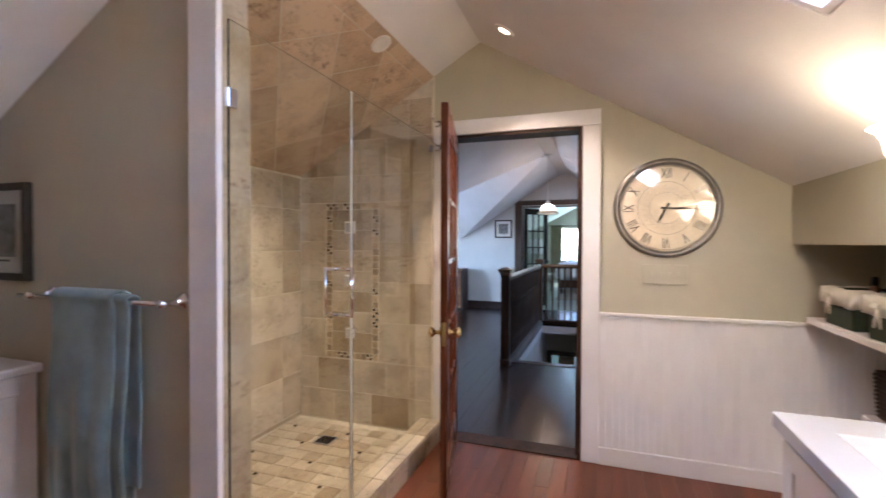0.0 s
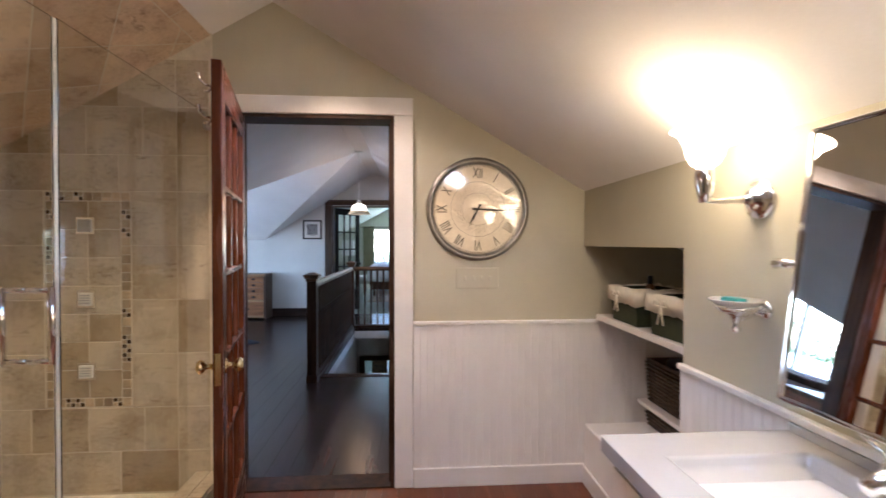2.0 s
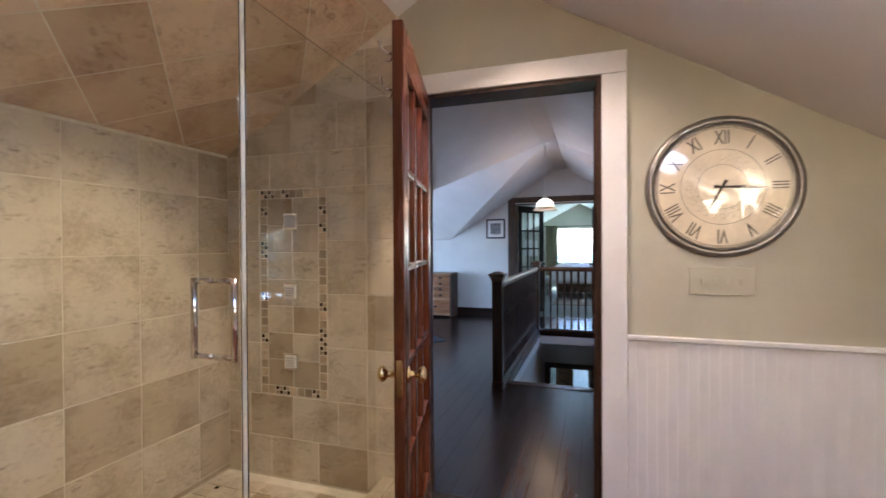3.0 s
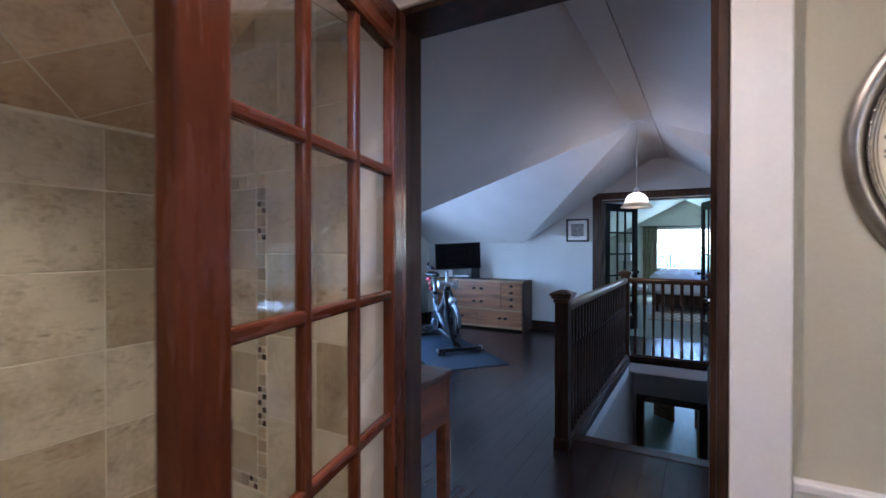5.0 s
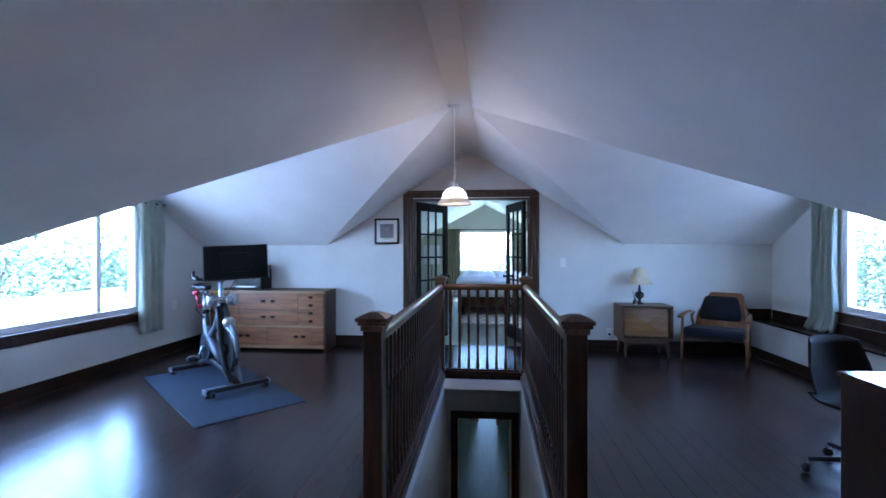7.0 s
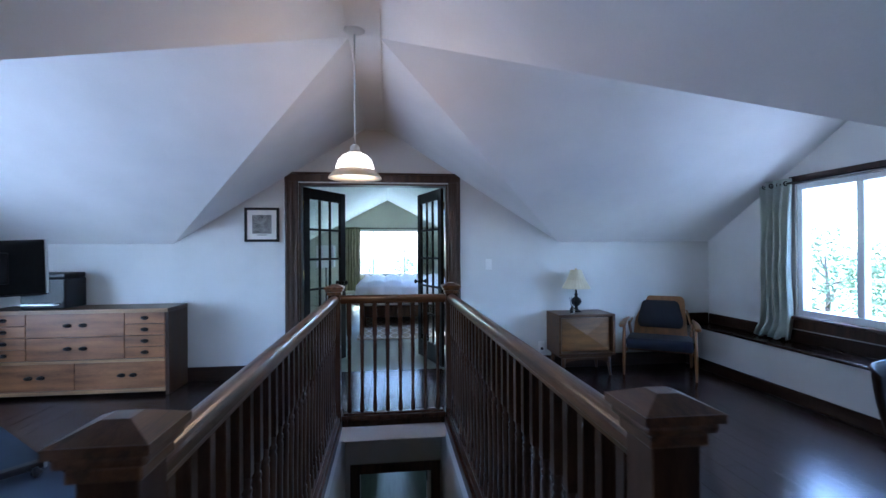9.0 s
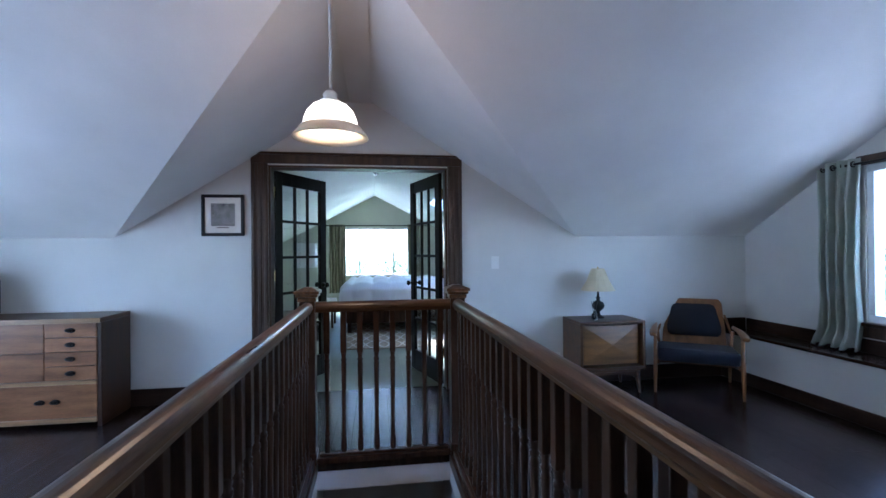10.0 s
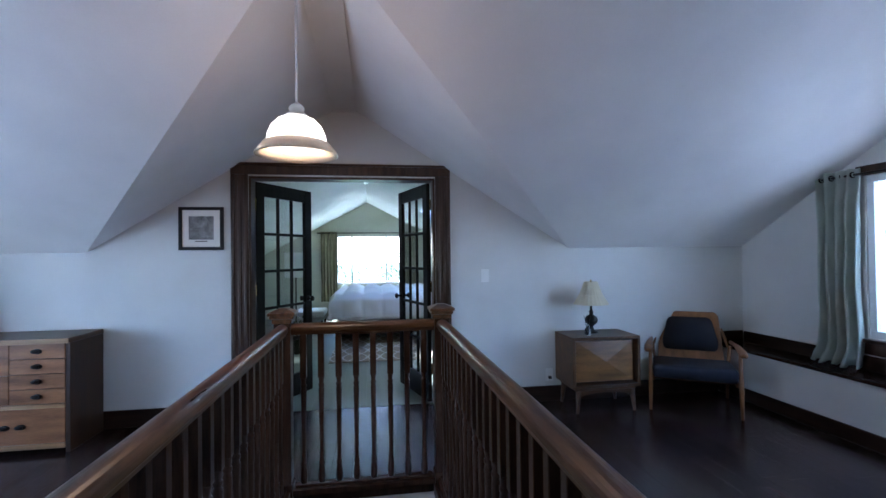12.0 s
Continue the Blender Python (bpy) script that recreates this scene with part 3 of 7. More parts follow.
# stairwell walls, flight and the hall below
LOW = -2.56
bm = bmesh.new()
bm_box(bm, WX0 - 0.06, WX0 - 0.001, WY0 - 0.1, 8.1, LOW, -0.172)
bm_box(bm, WX1 + 0.001, WX1 + 0.06, WY0 - 0.1, 8.1, LOW, -0.172)
structure("wall_stairwell", bm, LOFT_WALL, "pale painted side walls of the stairwell", "wall")
bm = bmesh.new()
bm_box(bm, WX0 - 0.0005, WX0 + 0.012, WY0 + 0.03, WY1, -0.19, -0.075)
bm_box(bm, WX1 - 0.012, WX1 + 0.0005, WY0 + 0.03, WY1, -0.19, -0.075)
bm_box(bm, WX0 + 0.012, WX1 - 0.012, WY1 - 0.012, WY1 + 0.0005, -0.17, -0.055)
structure("stairwell_fascia", bm, WHITE, "white fascia round the stairwell edge", "trim")
bm = bmesh.new()
bm_box(bm, WX0 - 0.0003, WX0 + 0.018, WY0 + 0.03, WY1, -0.0745, -0.003, 0.004)
bm_box(bm, WX1 - 0.018, WX1 + 0.0003, WY0 + 0.03, WY1, -0.0745, -0.003, 0.004)
bm_box(bm, WX0 + 0.019, WX1 - 0.019, WY1 - 0.018, WY1 + 0.0003, -0.0545, -0.003, 0.004)
structure("trim_stairwell", bm, DARK_WOOD, "dark wooden edge moulding round the stairwell", "trim")
bm = bmesh.new()
HY = 8.1
bm_box(bm, -2.4, -0.736, HY, HY + 0.1, LOW, -0.19)
bm_box(bm, -0.114, 1.6, HY, HY + 0.1, LOW, -0.19)
bm_box(bm, -0.736, -0.114, HY, HY + 0.1, -0.64, -0.19)
structure("wall_hall_south", bm, LOFT_WALL, "wall at the foot of the stairs with a narrow doorway", "wall")
structure("floor_hall", box(-2.4, 1.6, WY0 - 0.2, 17.0, LOW - 0.1, LOW), HALL_FLOOR, "glossy pale plank floor of the hall below", "floor")
structure("ceiling_hall", box(-2.4, 1.6, HY + 0.1, 17.0, -0.3, -0.19), CEILING, "hall ceiling below the loft", "ceiling")
bm = bmesh.new()
bm_box(bm, -2.4, -2.3, HY + 0.1, 17.0, LOW, -0.3)
bm_box(bm, 1.5, 1.6, HY + 0.1, 17.0, LOW, -0.3)
bm_box(bm, -2.3, -0.85, 16.9, 17.0, LOW, -0.3)
bm_box(bm, 0.05, 1.5, 16.9, 17.0, LOW, -0.3)
bm_box(bm, -0.85, 0.05, 16.9, 17.0, LOW, LOW + 0.9)
bm_box(bm, -0.85, 0.05, 16.9, 17.0, LOW + 1.6, -0.3)
structure("wall_hall", bm, LOFT_WALL, "hall walls below with a window at the far end", "wall")
bm = bmesh.new()
for i in range(14):
    y0 = WY0 + 0.02 + i * 0.218
    bm_box(bm, WX0 + 0.001, WX1 - 0.001, y0, y0 + 0.245, -0.183 * (i + 1) - 0.035, -0.183 * (i + 1), 0.006)
    bm_box(bm, WX0 + 0.001, WX1 - 0.001, y0, y0 + 0.02, -0.183 * (i + 1), -0.183 * i - 0.036)
structure("stair_flight", bm, DARK_WOOD, "dark wooden stair flight going down between white walls", "stairs")
for hx, hy, rz in ((-1.053, 13.345, 38.5), (0.06, 13.344, 119.6)):
    d = thing("hall_door", "brown wooden door standing ajar in the hall below", "door", (hx, hy, LOW + 0.01), -rz, "hall doors")
    part("leaf", box(0, 0.55, -0.02, 0.02, 0.0, 1.98, 0.004), MID_WOOD, d)
    bm = bmesh.new()
    for z0, z1 in ((0.15, 0.85), (1.0, 1.85)):
        for yy in (-0.024, 0.018):
            bm_box(bm, 0.1, 0.45, yy, yy + 0.006, z0, z1, 0.002)
    part("door_panel", bm, MID_WOOD, d)
d = thing("stair_door", "white edged dark door open at the foot of the stairs", "door", (-0.12, HY + 0.12, LOW + 0.01), 86)
part("leaf", box(0, 0.6, -0.018, 0.018, 0, 2.0, 0.003), WHITE, d)
part("knob", lathe([(0.012, 0), (0.012, 0.03), (0.026, 0.04), (0.028, 0.055), (0.015, 0.065)], 14, pose(0.54, 0.018, 0.95, -90, 0, 0)), BRASS, d, "", True)
for hz in (0.3, 1.75):
    part("hinge", box(-0.006, 0.02, 0.014, 0.022, hz, hz + 0.09, 0.002), IRON, d)
bm = bmesh.new()
bm_box(bm, -0.82, -0.738, HY - 0.018, HY - 0.001, LOW, -0.56)
bm_box(bm, -0.112, -0.03, HY - 0.018, HY - 0.001, LOW, -0.56)
bm_box(bm, -0.738, -0.112, HY - 0.018, HY - 0.001, -0.64, -0.56)
structure("trim_stair_door", bm, CASE_WOOD, "dark wooden casing round the lower doorway", "trim")

# ---- bathroom trim and door ----
def run_trim(name, boxes, mat, label, category="trim"):
    bm = bmesh.new()
    for b in boxes:
        bm_box(bm, *b)
    return structure(name, bm, mat, label, category)


run_trim("trim_bath_door", [(DX1 + 0.001, 0.07, BN - 0.02, BN - 0.001, 0.0, 2.03, 0.004), (DX0 - 0.104, DX0 - 0.001, BN - 0.02, BN - 0.001, 0.0, 2.03, 0.004),
         (DX0 - 0.104, 0.07, BN - 0.022, BN - 0.001, 2.031, 2.125, 0.004)], WHITE, "white painted door casing")
run_trim("jamb_bath_door", [(DX1 - 0.02, DX1 - 0.001, BN - 0.012, BN2 + 0.012, 0.0, 2.01), (DX0 + 0.001, DX0 + 0.02, BN + 0.04, BN2 + 0.012, 0.0, 2.01),
         (DX0 + 0.001, DX1 - 0.001, BN - 0.012, BN2 + 0.012, 2.011, 2.029), (DX1 - 0.032, DX1 - 0.0201, BN + 0.045, BN + 0.085, 0, 2.0), (DX0 + 0.02, DX1 - 0.02, BN - 0.01, BN2 + 0.01, -0.012, 0.008)],
         JAMB_WOOD, "dark wooden door lining and threshold")
run_trim("trim_loft_door", [(DX1 + 0.001, DX1 + 0.11, BN2 + 0.001, BN2 + 0.022, 0, 2.03, 0.005), (DX0 - 0.11, DX0 - 0.001, BN2 + 0.001, BN2 + 0.022, 0, 2.03, 0.005),
         (DX0 - 0.11, DX1 + 0.11, BN2 + 0.001, BN2 + 0.024, 2.031, 2.14, 0.005)], CASE_WOOD, "dark wooden casing on the loft side")
run_trim("baseboard_bath", [(0.0705, 1.028, BN - 0.026, BN - 0.001, 0.0, 0.105, 0.004), (-0.965, DX0 - 0.105, BN - 0.018, BN - 0.001, 0.0, 0.105, 0.004),
         (BE - 0.018, BE - 0.0045, 1.432, BN - 0.027, 0.0, 0.10, 0.004)], WHITE, "white baseboard")
run_trim("trim_chair_rail", [(0.0705, 1.69, BN - 0.030, BN - 0.001, 0.892, 0.912, 0.004), (BE - 0.026, BE - 0.001, 0.0, 1.9, 0.892, 0.912, 0.004)], WHITE, "white cap rail on the wainscot")
# beadboard
bead = structure("wainscot", box(0.071, 1.69, BN - 0.006, BN - 0.0008, 0.1, 0.892), WHITE, "white beadboard wainscot of narrow grooved boards", "wall panelling")
bm = box(-0.01918, 0.01918, -0.006, 0.006, -0.393, 0.393, 0.0016, None, 1)
bead_me = mesh_of("board", bm, WHITE)
for i in range(42):
    piece("board", bead_me, bead, pose(0.0905 + 0.0385 * i, BN - 0.012, 0.4985))
for i in range(48):
    y = 1.88 - 0.0385 * i
    if y > 0.0:
        piece("board", bead_me, bead, pose(BE - 0.007, y, 0.4985, 0, 0, 90))

# French door of the bathroom, standing open
def french_leaf(parent, width, height, wood, cols, rows, z0, z1, stile=0.1, munt=0.024, thick=0.036, cross=None):
    cross = cross or wood
    for n, a, b in (("stile", 0, stile), ("stile", width - stile, width)):
        part(n, box(a, b, 0, thick, 0, height, 0.004), wood, parent)
    part("bottom_rail", box(stile, width - stile, 0.001, thick - 0.001, 0, z0, 0.003), cross, parent)
    part("top_rail", box(stile, width - stile, 0.001, thick - 0.001, z1, height, 0.003), cross, parent)
    cw, ch = (width - 2 * stile) / cols, (z1 - z0) / rows
    hm = mesh_of("muntin", box(-(width - 2 * stile) / 2, (width - 2 * stile) / 2, 0.005, thick - 0.005, -munt / 2, munt / 2, 0.006), cross)
    for r in range(1, rows):
        piece("muntin", hm, parent, pose(width / 2, 0, z0 + r * ch))
    vm = mesh_of("muntin", box(-munt / 2, munt / 2, 0.0045, thick - 0.0045, -(z1 - z0) / 2, (z1 - z0) / 2, 0.006), wood)
    for c in range(1, cols):
        piece("muntin", vm, parent, pose(stile + c * cw, 0, (z0 + z1) / 2))
    pm = mesh_of("pane", box(-cw / 2, cw / 2, thick / 2 - 0.002, thick / 2 + 0.002, -ch / 2, ch / 2), GLASS)
    for r in range(rows):
        for c in range(cols):
            o = piece("pane", pm, parent, pose(stile + (c + 0.5) * cw, 0, z0 + (r + 0.5) * ch))
            o.visible_shadow = False


def knob(parent, x, y, z, side, mat):
    rx = -90 if side > 0 else 90
    prof = [(0.028, 0.0), (0.028, 0.005), (0.012, 0.009), (0.010, 0.030), (0.020, 0.036), (0.027, 0.046), (0.027, 0.054), (0.018, 0.062), (0.006, 0.065)]
    return part("door_knob", lathe(prof, 18, pose(x, y, z, rx, 0, 0)), mat, parent, "brass door knob" if mat is BRASS else "", True)


door = thing("door_bath", "open reddish mahogany French door with fifteen glass panes", "door", (DX0 + 0.022, BN - 0.006, 0.012), -76, kind="structure")
french_leaf(door, 0.80, 2.0, DOOR_WOOD, 3, 5, 0.215, 1.872, 0.095, 0.026, cross=DOOR_CROSS)
knob(door, 0.743, 0.036, 0.86, 1, BRASS)
knob(door, 0.743, 0.0, 0.86, -1, BRASS)
part("latch_plate", box(0.8002, 0.8022, 0.008, 0.028, 0.80, 0.92, 0.001), BRASS, door)
for hz in (1.80, 1.92):
    bm = bmesh.new()
    bm_lathe(bm, [(0.014, 0), (0.014, 0.006), (0.006, 0.01)], 14, pose(0.73, 0, hz, 90, 0, 0))
    bm_tube(bm, [(0.73, -0.008, hz), (0.73, -0.03, hz + 0.002), (0.73, -0.05, hz + 0.02), (0.73, -0.055, hz + 0.045)], [0.005, 0.005, 0.005, 0.008])
    bm_tube(bm, [(0.73, -0.008, hz - 0.006), (0.73, -0.02, hz - 0.022), (0.73, -0.035, hz - 0.020)], [0.004, 0.004, 0.006])
    part("coat_hook", bm, CHROME, door, "chrome double coat hook", True)

# ---- shower ----
SX, SG, SN = -2.05, -1.03, BN - 0.002
bm = bmesh.new()
bm_box(bm, SX - 0.08, SX - 0.0028, TY + 0.12, BN, -0.05, 1.9)
west_tile = structure("wall_shower_west", bm, GROUT, "cream travertine tiled shower side wall", "tiled wall")
bm = bmesh.new()
bm_prism(bm, [(SX - 0.012, BN - 0.0195, 0), (-0.99, BN - 0.0195, 0), (-0.99, BN - 0.0195, bslope(-0.99)), (SX - 0.012, BN - 0.0195, bslope(SX - 0.012))], (0, 0.0185, 0))
north_tile = structure("wall_shower_north", bm, GROUT, "travertine tiled shower wall with mosaic frame and body jets", "tiled wall")
bm = bmesh.new()
bm_box(bm, BW, -1.14, TY, TY + 0.11, -0.05, 2.3)
stub = structure("wall_shower_south", bm, BATH_WALL, "sage painted stub wall beside the shower", "wall")
run_trim("trim_stub_wall", [(-1.135, -1.02, TY - 0.02, TY + 0.004, 0.0, 2.36, 0.004)], WHITE, "white vertical trim board on the stub wall")
south_tile = structure("wall_shower_inner", bm_box(box(SX, -1.022, TY + 0.111, TY + 0.118, 0, 2.0), -1.139, -1.022, TY + 0.005, TY + 0.1108, 0, 2.3), TILE, "travertine tiled inner face of the stub wall", "tiled wall")

tile_cache = {}


def tile_piece(w, h, t, parent, m, mat, name="tile"):
    key = (round(w, 3), round(h, 3), t, mat.name)
    if key not in tile_cache:
        b = min(0.002, w / 6, h / 6)
        tile_cache[key] = mesh_of(name, box(-w / 2, w / 2, -t / 2, t / 2, -h / 2, h / 2, b, None, 1), mat)
    return piece(name, tile_cache[key], parent, m)


G = 0.004
rows_z = [(0.03, 0.06), (0.06, 0.36), (0.36, 0.66), (0.66, 0.958), (0.958, 1.26), (1.26, 1.562), (1.562, 1.80)]
for r, (z0, z1) in enumerate(rows_z):
    y = TY + 0.125
    while y < BN - 0.03:
        w = 1.967 - 0.325 * math.floor((1.967 - y - 0.001) / 0.325) - y
        w = min(w, BN - 0.014 - y)
        if w > 0.03:
            tile_piece(w - G, z1 - z0 - G, 0.01, west_tile, pose(SX - 0.006, y + w / 2, (z0 + z1) / 2, 0, 0, 90), TILE)
        y += w
MX0, MX1, MZ0, MZ1 = -1.83, -1.40, 0.48, 1.61
for r, (z0, z1) in enumerate([(0.03, 0.25), (0.25, 0.48), (0.48, 0.763), (0.763, 1.045), (1.045, 1.328), (1.328, 1.61), (1.61, 1.80), (1.80, 2.05), (2.05, 2.30)]):
    cuts = [SX, MX0, MX1, -1.17, -1.0] if 2 <= r <= 5 else ([SX, -1.9, -1.62, -1.34, -1.17, -1.0] if r % 2 else [SX, -1.76, -1.46, -1.17, -1.0])
    for a, b in zip(cuts, cuts[1:]):
        if 2 <= r <= 5 and a == MX0:
            continue
        if z1 <= bslope(a) - 0.012:
            tile_piece(b - a - G, z1 - z0 - G, 0.010, north_tile, pose((a + b) / 2, BN - 0.0165, (z0 + z1) / 2), TILE)
            continue
        # cut to the slope
        a_, b_ = a + G / 2, b - G / 2
        xa = max(a_, BX - (BZ - 0.012 - z0) / BS)
        if b_ - xa > 0.03:
            poly = [(xa, z0), (b_, z0), (b_, min(z1 - G, bslope(b_) - 0.012))]
            xt = BX - (BZ - 0.012 - z1 + G) / BS
            if a_ < xt < b_:
                poly.append((xt, z1 - G))
            if xa == a_:
                poly.append((a_, bslope(a_) - 0.012))
            part("tile", prism([(px, BN - 0.0215, pz) for px, pz in poly], (0, 0.010, 0)), TILE, north_tile)
rng = random.Random(5)
fixtures = [(-1.622, 1.43), (-1.622, 1.05), (-1.622, 0.674)]
u = 0.0466
cols, rows_n = 9, 24
for i in range(cols):
    for j in range(rows_n):
        x, z = MX0 + 0.006 + (i + 0.5) * u, MZ0 + 0.006 + (j + 0.5) * u
        edge = i in (0, cols - 1) or j in (0, rows_n - 1)
        if any(abs(x - fx) < 0.075 and abs(z - fz) < 0.075 for fx, fz in fixtures):
            continue
        if edge:
            if rng.random() < 0.22:
                for sx, sz in ((-1, 1), (1, -1)):
                    tile_piece(u / 2 - 0.004, u / 2 - 0.004, 0.012, north_tile, pose(x + sx * u / 4, BN - 0.0165, z + sz * u / 4), MOSAIC_DARK, "mosaic_tile")
                for sx, sz in ((1, 1), (-1, -1)):
                    tile_piece(u / 2 - 0.004, u / 2 - 0.004, 0.012, north_tile, pose(x + sx * u / 4, BN - 0.0165, z + sz * u / 4), MOSAIC, "mosaic_tile")
            else:
                tile_piece(u - G, u - G, 0.012, north_tile, pose(x, BN - 0.0165, z), MOSAIC, "mosaic_tile")
xs = [MX0 + 0.006 + u, MX0 + 0.006 + u + 0.163, MX1 - 0.006 - u]
zs = [MZ0 + 0.006 + u + k * (MZ1 - MZ0 - 2 * u - 0.012) / 7 for k in range(8)]
for a, b in zip(xs, xs[1:]):
    for c, d in zip(zs, zs[1:]):
        tile_piece(b - a - G, d - c - G, 0.010, north_tile, pose((a + b) / 2, BN - 0.0165, (c + d) / 2), TILE)
for i, (fx, fz) in enumerate(fixtures):
    jet = thing("body_jet", "square brushed chrome shower body jet on the tiles", "shower jet", (fx, BN - 0.023, fz), 0, "body jets")
    part("plate", box(-0.045, 0.045, -0.010, 0, -0.045, 0.045, 0.003), CHROME, jet)
    part("nozzle_face", box(-0.033, 0.033, -0.018, -0.0102, -0.033, 0.033, 0.003), METAL_GREY if i == 0 else PLASTIC, jet)
    bm = bmesh.new()
    for k in range(4):
        bm_box(bm, -0.026, 0.026, -0.0195, -0.0182, -0.022 + k * 0.013, -0.017 + k * 0.013)
    part("slot_row", bm, METAL_GREY, jet)
# tiled slope over the shower: diagonal tiles in one mesh
bm = bmesh.new()
side = 0.30
n45 = Matrix.Rotation(radians(45), 4, 'Z')
X0, X1 = SX, -0.99
L = (X1 - X0) * math.sqrt(1 + BS * BS)
for i in range(-6, 9):
    for j in range(-6, 9):
        c = n45 @ Vector((i * side, j * side, 0))
        h = side / 2 - 0.003
        vs = [bm.verts.new(c + n45 @ Vector((a * h, b * h, 0))) for a, b in ((-1, -1), (1, -1), (1, 1), (-1, 1))]
        bm.faces.new(vs)
for co, no in (((0, 0, 0), (-1, 0, 0)), ((L - 0.085, 0, 0), (1, 0, 0)), ((0, 0.12, 0), (0, -1, 0)), ((0, 1.78, 0), (0, 1, 0))):
    bmesh.ops.bisect_plane(bm, geom=bm.verts[:] + bm.edges[:] + bm.faces[:], plane_co=co, plane_no=no, clear_outer=True)
for k in range(6):
    y0 = 0.12 + k * 0.277
    vs = [bm.verts.new(p) for p in ((L - 0.08, y0, 0), (L, y0, 0), (L, y0 + 0.272, 0), (L - 0.08, y0 + 0.272, 0))]
    bm.faces.new(vs)
r = bmesh.ops.extrude_face_region(bm, geom=bm.faces[:])
bmesh.ops.translate(bm, vec=(0, 0, 0.008), verts=[g for g in r["geom"] if isinstance(g, bmesh.types.BMVert)])
bmesh.ops.recalc_face_normals(bm, faces=bm.faces)
ang = math.atan(BS)
bmesh.ops.transform(bm, matrix=Matrix.Translation((X0, TY, bslope(X0) - 0.012)) @ Matrix.Rotation(-ang, 4, 'Y'), verts=bm.verts)
structure("ceiling_shower", bm, TILE_LAMPLIT, "diagonal travertine tiles on the sloped shower ceiling, coloured as warmly lit", "tiled ceiling")
bm = bmesh.new()
slab(bm, X0, X1 - 0.005, TY + 0.12, BN - 0.03, lambda x: bslope(x) - 0.0108, 0.005)
structure("ceiling_shower_grout", bm, GROUT, "pale grout bed behind the ceiling tiles", "grout")
# shower floor and curb
sf = structure("floor_shower", box(SX, -1.08, TY + 0.118, BN - 0.02, -0.014, 0.022), GROUT, "cream stone tiled shower floor with dark accents", "floor")
nx, ny = 9, 15
for i in range(nx):
    for j in range(ny):
        w = 0.105
        x, y = SX + 0.008 + (i + 0.5) * w, TY + 0.13 + (j + 0.5) * w
        if (i + j) % 4 == 1 and j % 2:
            tile_piece(0.022, 0.022, 0.012, sf, pose(x + w / 2 - 0.02, y + w / 2 - 0.02, 0.0235, 90, 0, 0), MOSAIC_DARK, "mosaic_tile")
        tile_piece(w - 0.006, w - 0.006, 0.01, sf, pose(x, y, 0.022, 90, 0, 0), TILE)
dr = thing("shower_drain", "square dark metal shower drain in the floor", "drain", (-1.62, 2.5, 0.0285))
part("frame", box(-0.06, 0.06, -0.06, 0.06, 0, 0.004, 0.001), METAL_GREY, dr)
for k in range(7):
    part("grate_bar", box(-0.05, 0.05, -0.05 + k * 0.015, -0.042 + k * 0.015, 0.0042, 0.007), IRON, dr)
curb = thing("shower_curb", "travertine tiled curb under the glass", "curb", (0, 0, 0), kind="structure")
part("core", box(-1.075, -0.945, TY + 0.111, BN - 0.001, -0.014, 0.118), GROUT, curb)
for k in range(6):
    y0 = TY + 0.114 + k * 0.28
    l = min(0.275, BN - 0.004 - y0)
    part("tile", box(-1.085, -0.935, y0, y0 + l, 0.118, 0.130, 0.004), TILE, curb)
    part("tile", box(-0.945, -0.933, y0, y0 + l, -0.008, 0.116, 0.003), TILE, curb)
SEAL = material("milky_seal_plastic", (0.62, 0.63, 0.56), 0.3, vary=0.04, bump=0.0)
# glass: door leaf and fixed panel
sd = thing("shower_door", "frameless clear glass shower door with a chrome pull", "shower door", (-1.006, TY + 0.012, 0.14))
o = part("pane", box(-0.005, 0.005, 0, 0.712, 0, 1.87, 0.001, None, 1), SHOWER_GLASS, sd)
o.visible_shadow = False
bm = bmesh.new()
for s in (-1, 1):
    x = s * 0.068
    bm_tube(bm, [(x, 0.615, 0.86), (x, 0.615, 1.075)], 0.009, 12)
    for z in (0.868, 1.067):
        bm_tube(bm, [(s * 0.006, 0.615, z), (x, 0.615, z)], 0.008, 12)
part("pull_handle", bm, CHROME, sd, "square chrome pull handle", True)
for z in (0.25, 1.6):
    part("hinge", box(-0.008, 0.008, -0.008, 0.03, z, z + 0.06, 0.002), CHROME, sd)
part("edge_seal", box(-0.007, 0.007, 0.7122, 0.7275, 0, 1.87, 0.002), SEAL, sd, "milky plastic edge seal")
sp = thing("glass_screen", "fixed clear glass shower panel on the tiled curb", "glass panel", (-1.006, TY + 0.745, 0.131))
o = part("pane", box(-0.005, 0.005, 0, BN - TY - 0.765, 0, 1.885, 0.001, None, 1), SHOWER_GLASS, sp)
o.visible_shadow = False
part("clip", box(-0.012, 0.012, BN - TY - 0.81, BN - TY - 0.762, 1.80, 1.84, 0.002), METAL_GREY, sp)


def downlight(x, y, z, tilt, label, lit=True):
    d = thing("recessed_light", label, "ceiling light", (x, y, z))
    m = pose(0, 0, 0, 0, tilt, 0)
    part("ring", lathe([(0.030, -0.004), (0.052, -0.012), (0.058, -0.008), (0.060, 0.0), (0.040, 0.0)], 28, m, True), PLASTIC, d, "white trim ring", True)
    part("lens", lathe([(0.001, -0.002), (0.038, -0.003), (0.038, -0.001)], 24, m), CAN_GLOW if lit else PLASTIC, d)


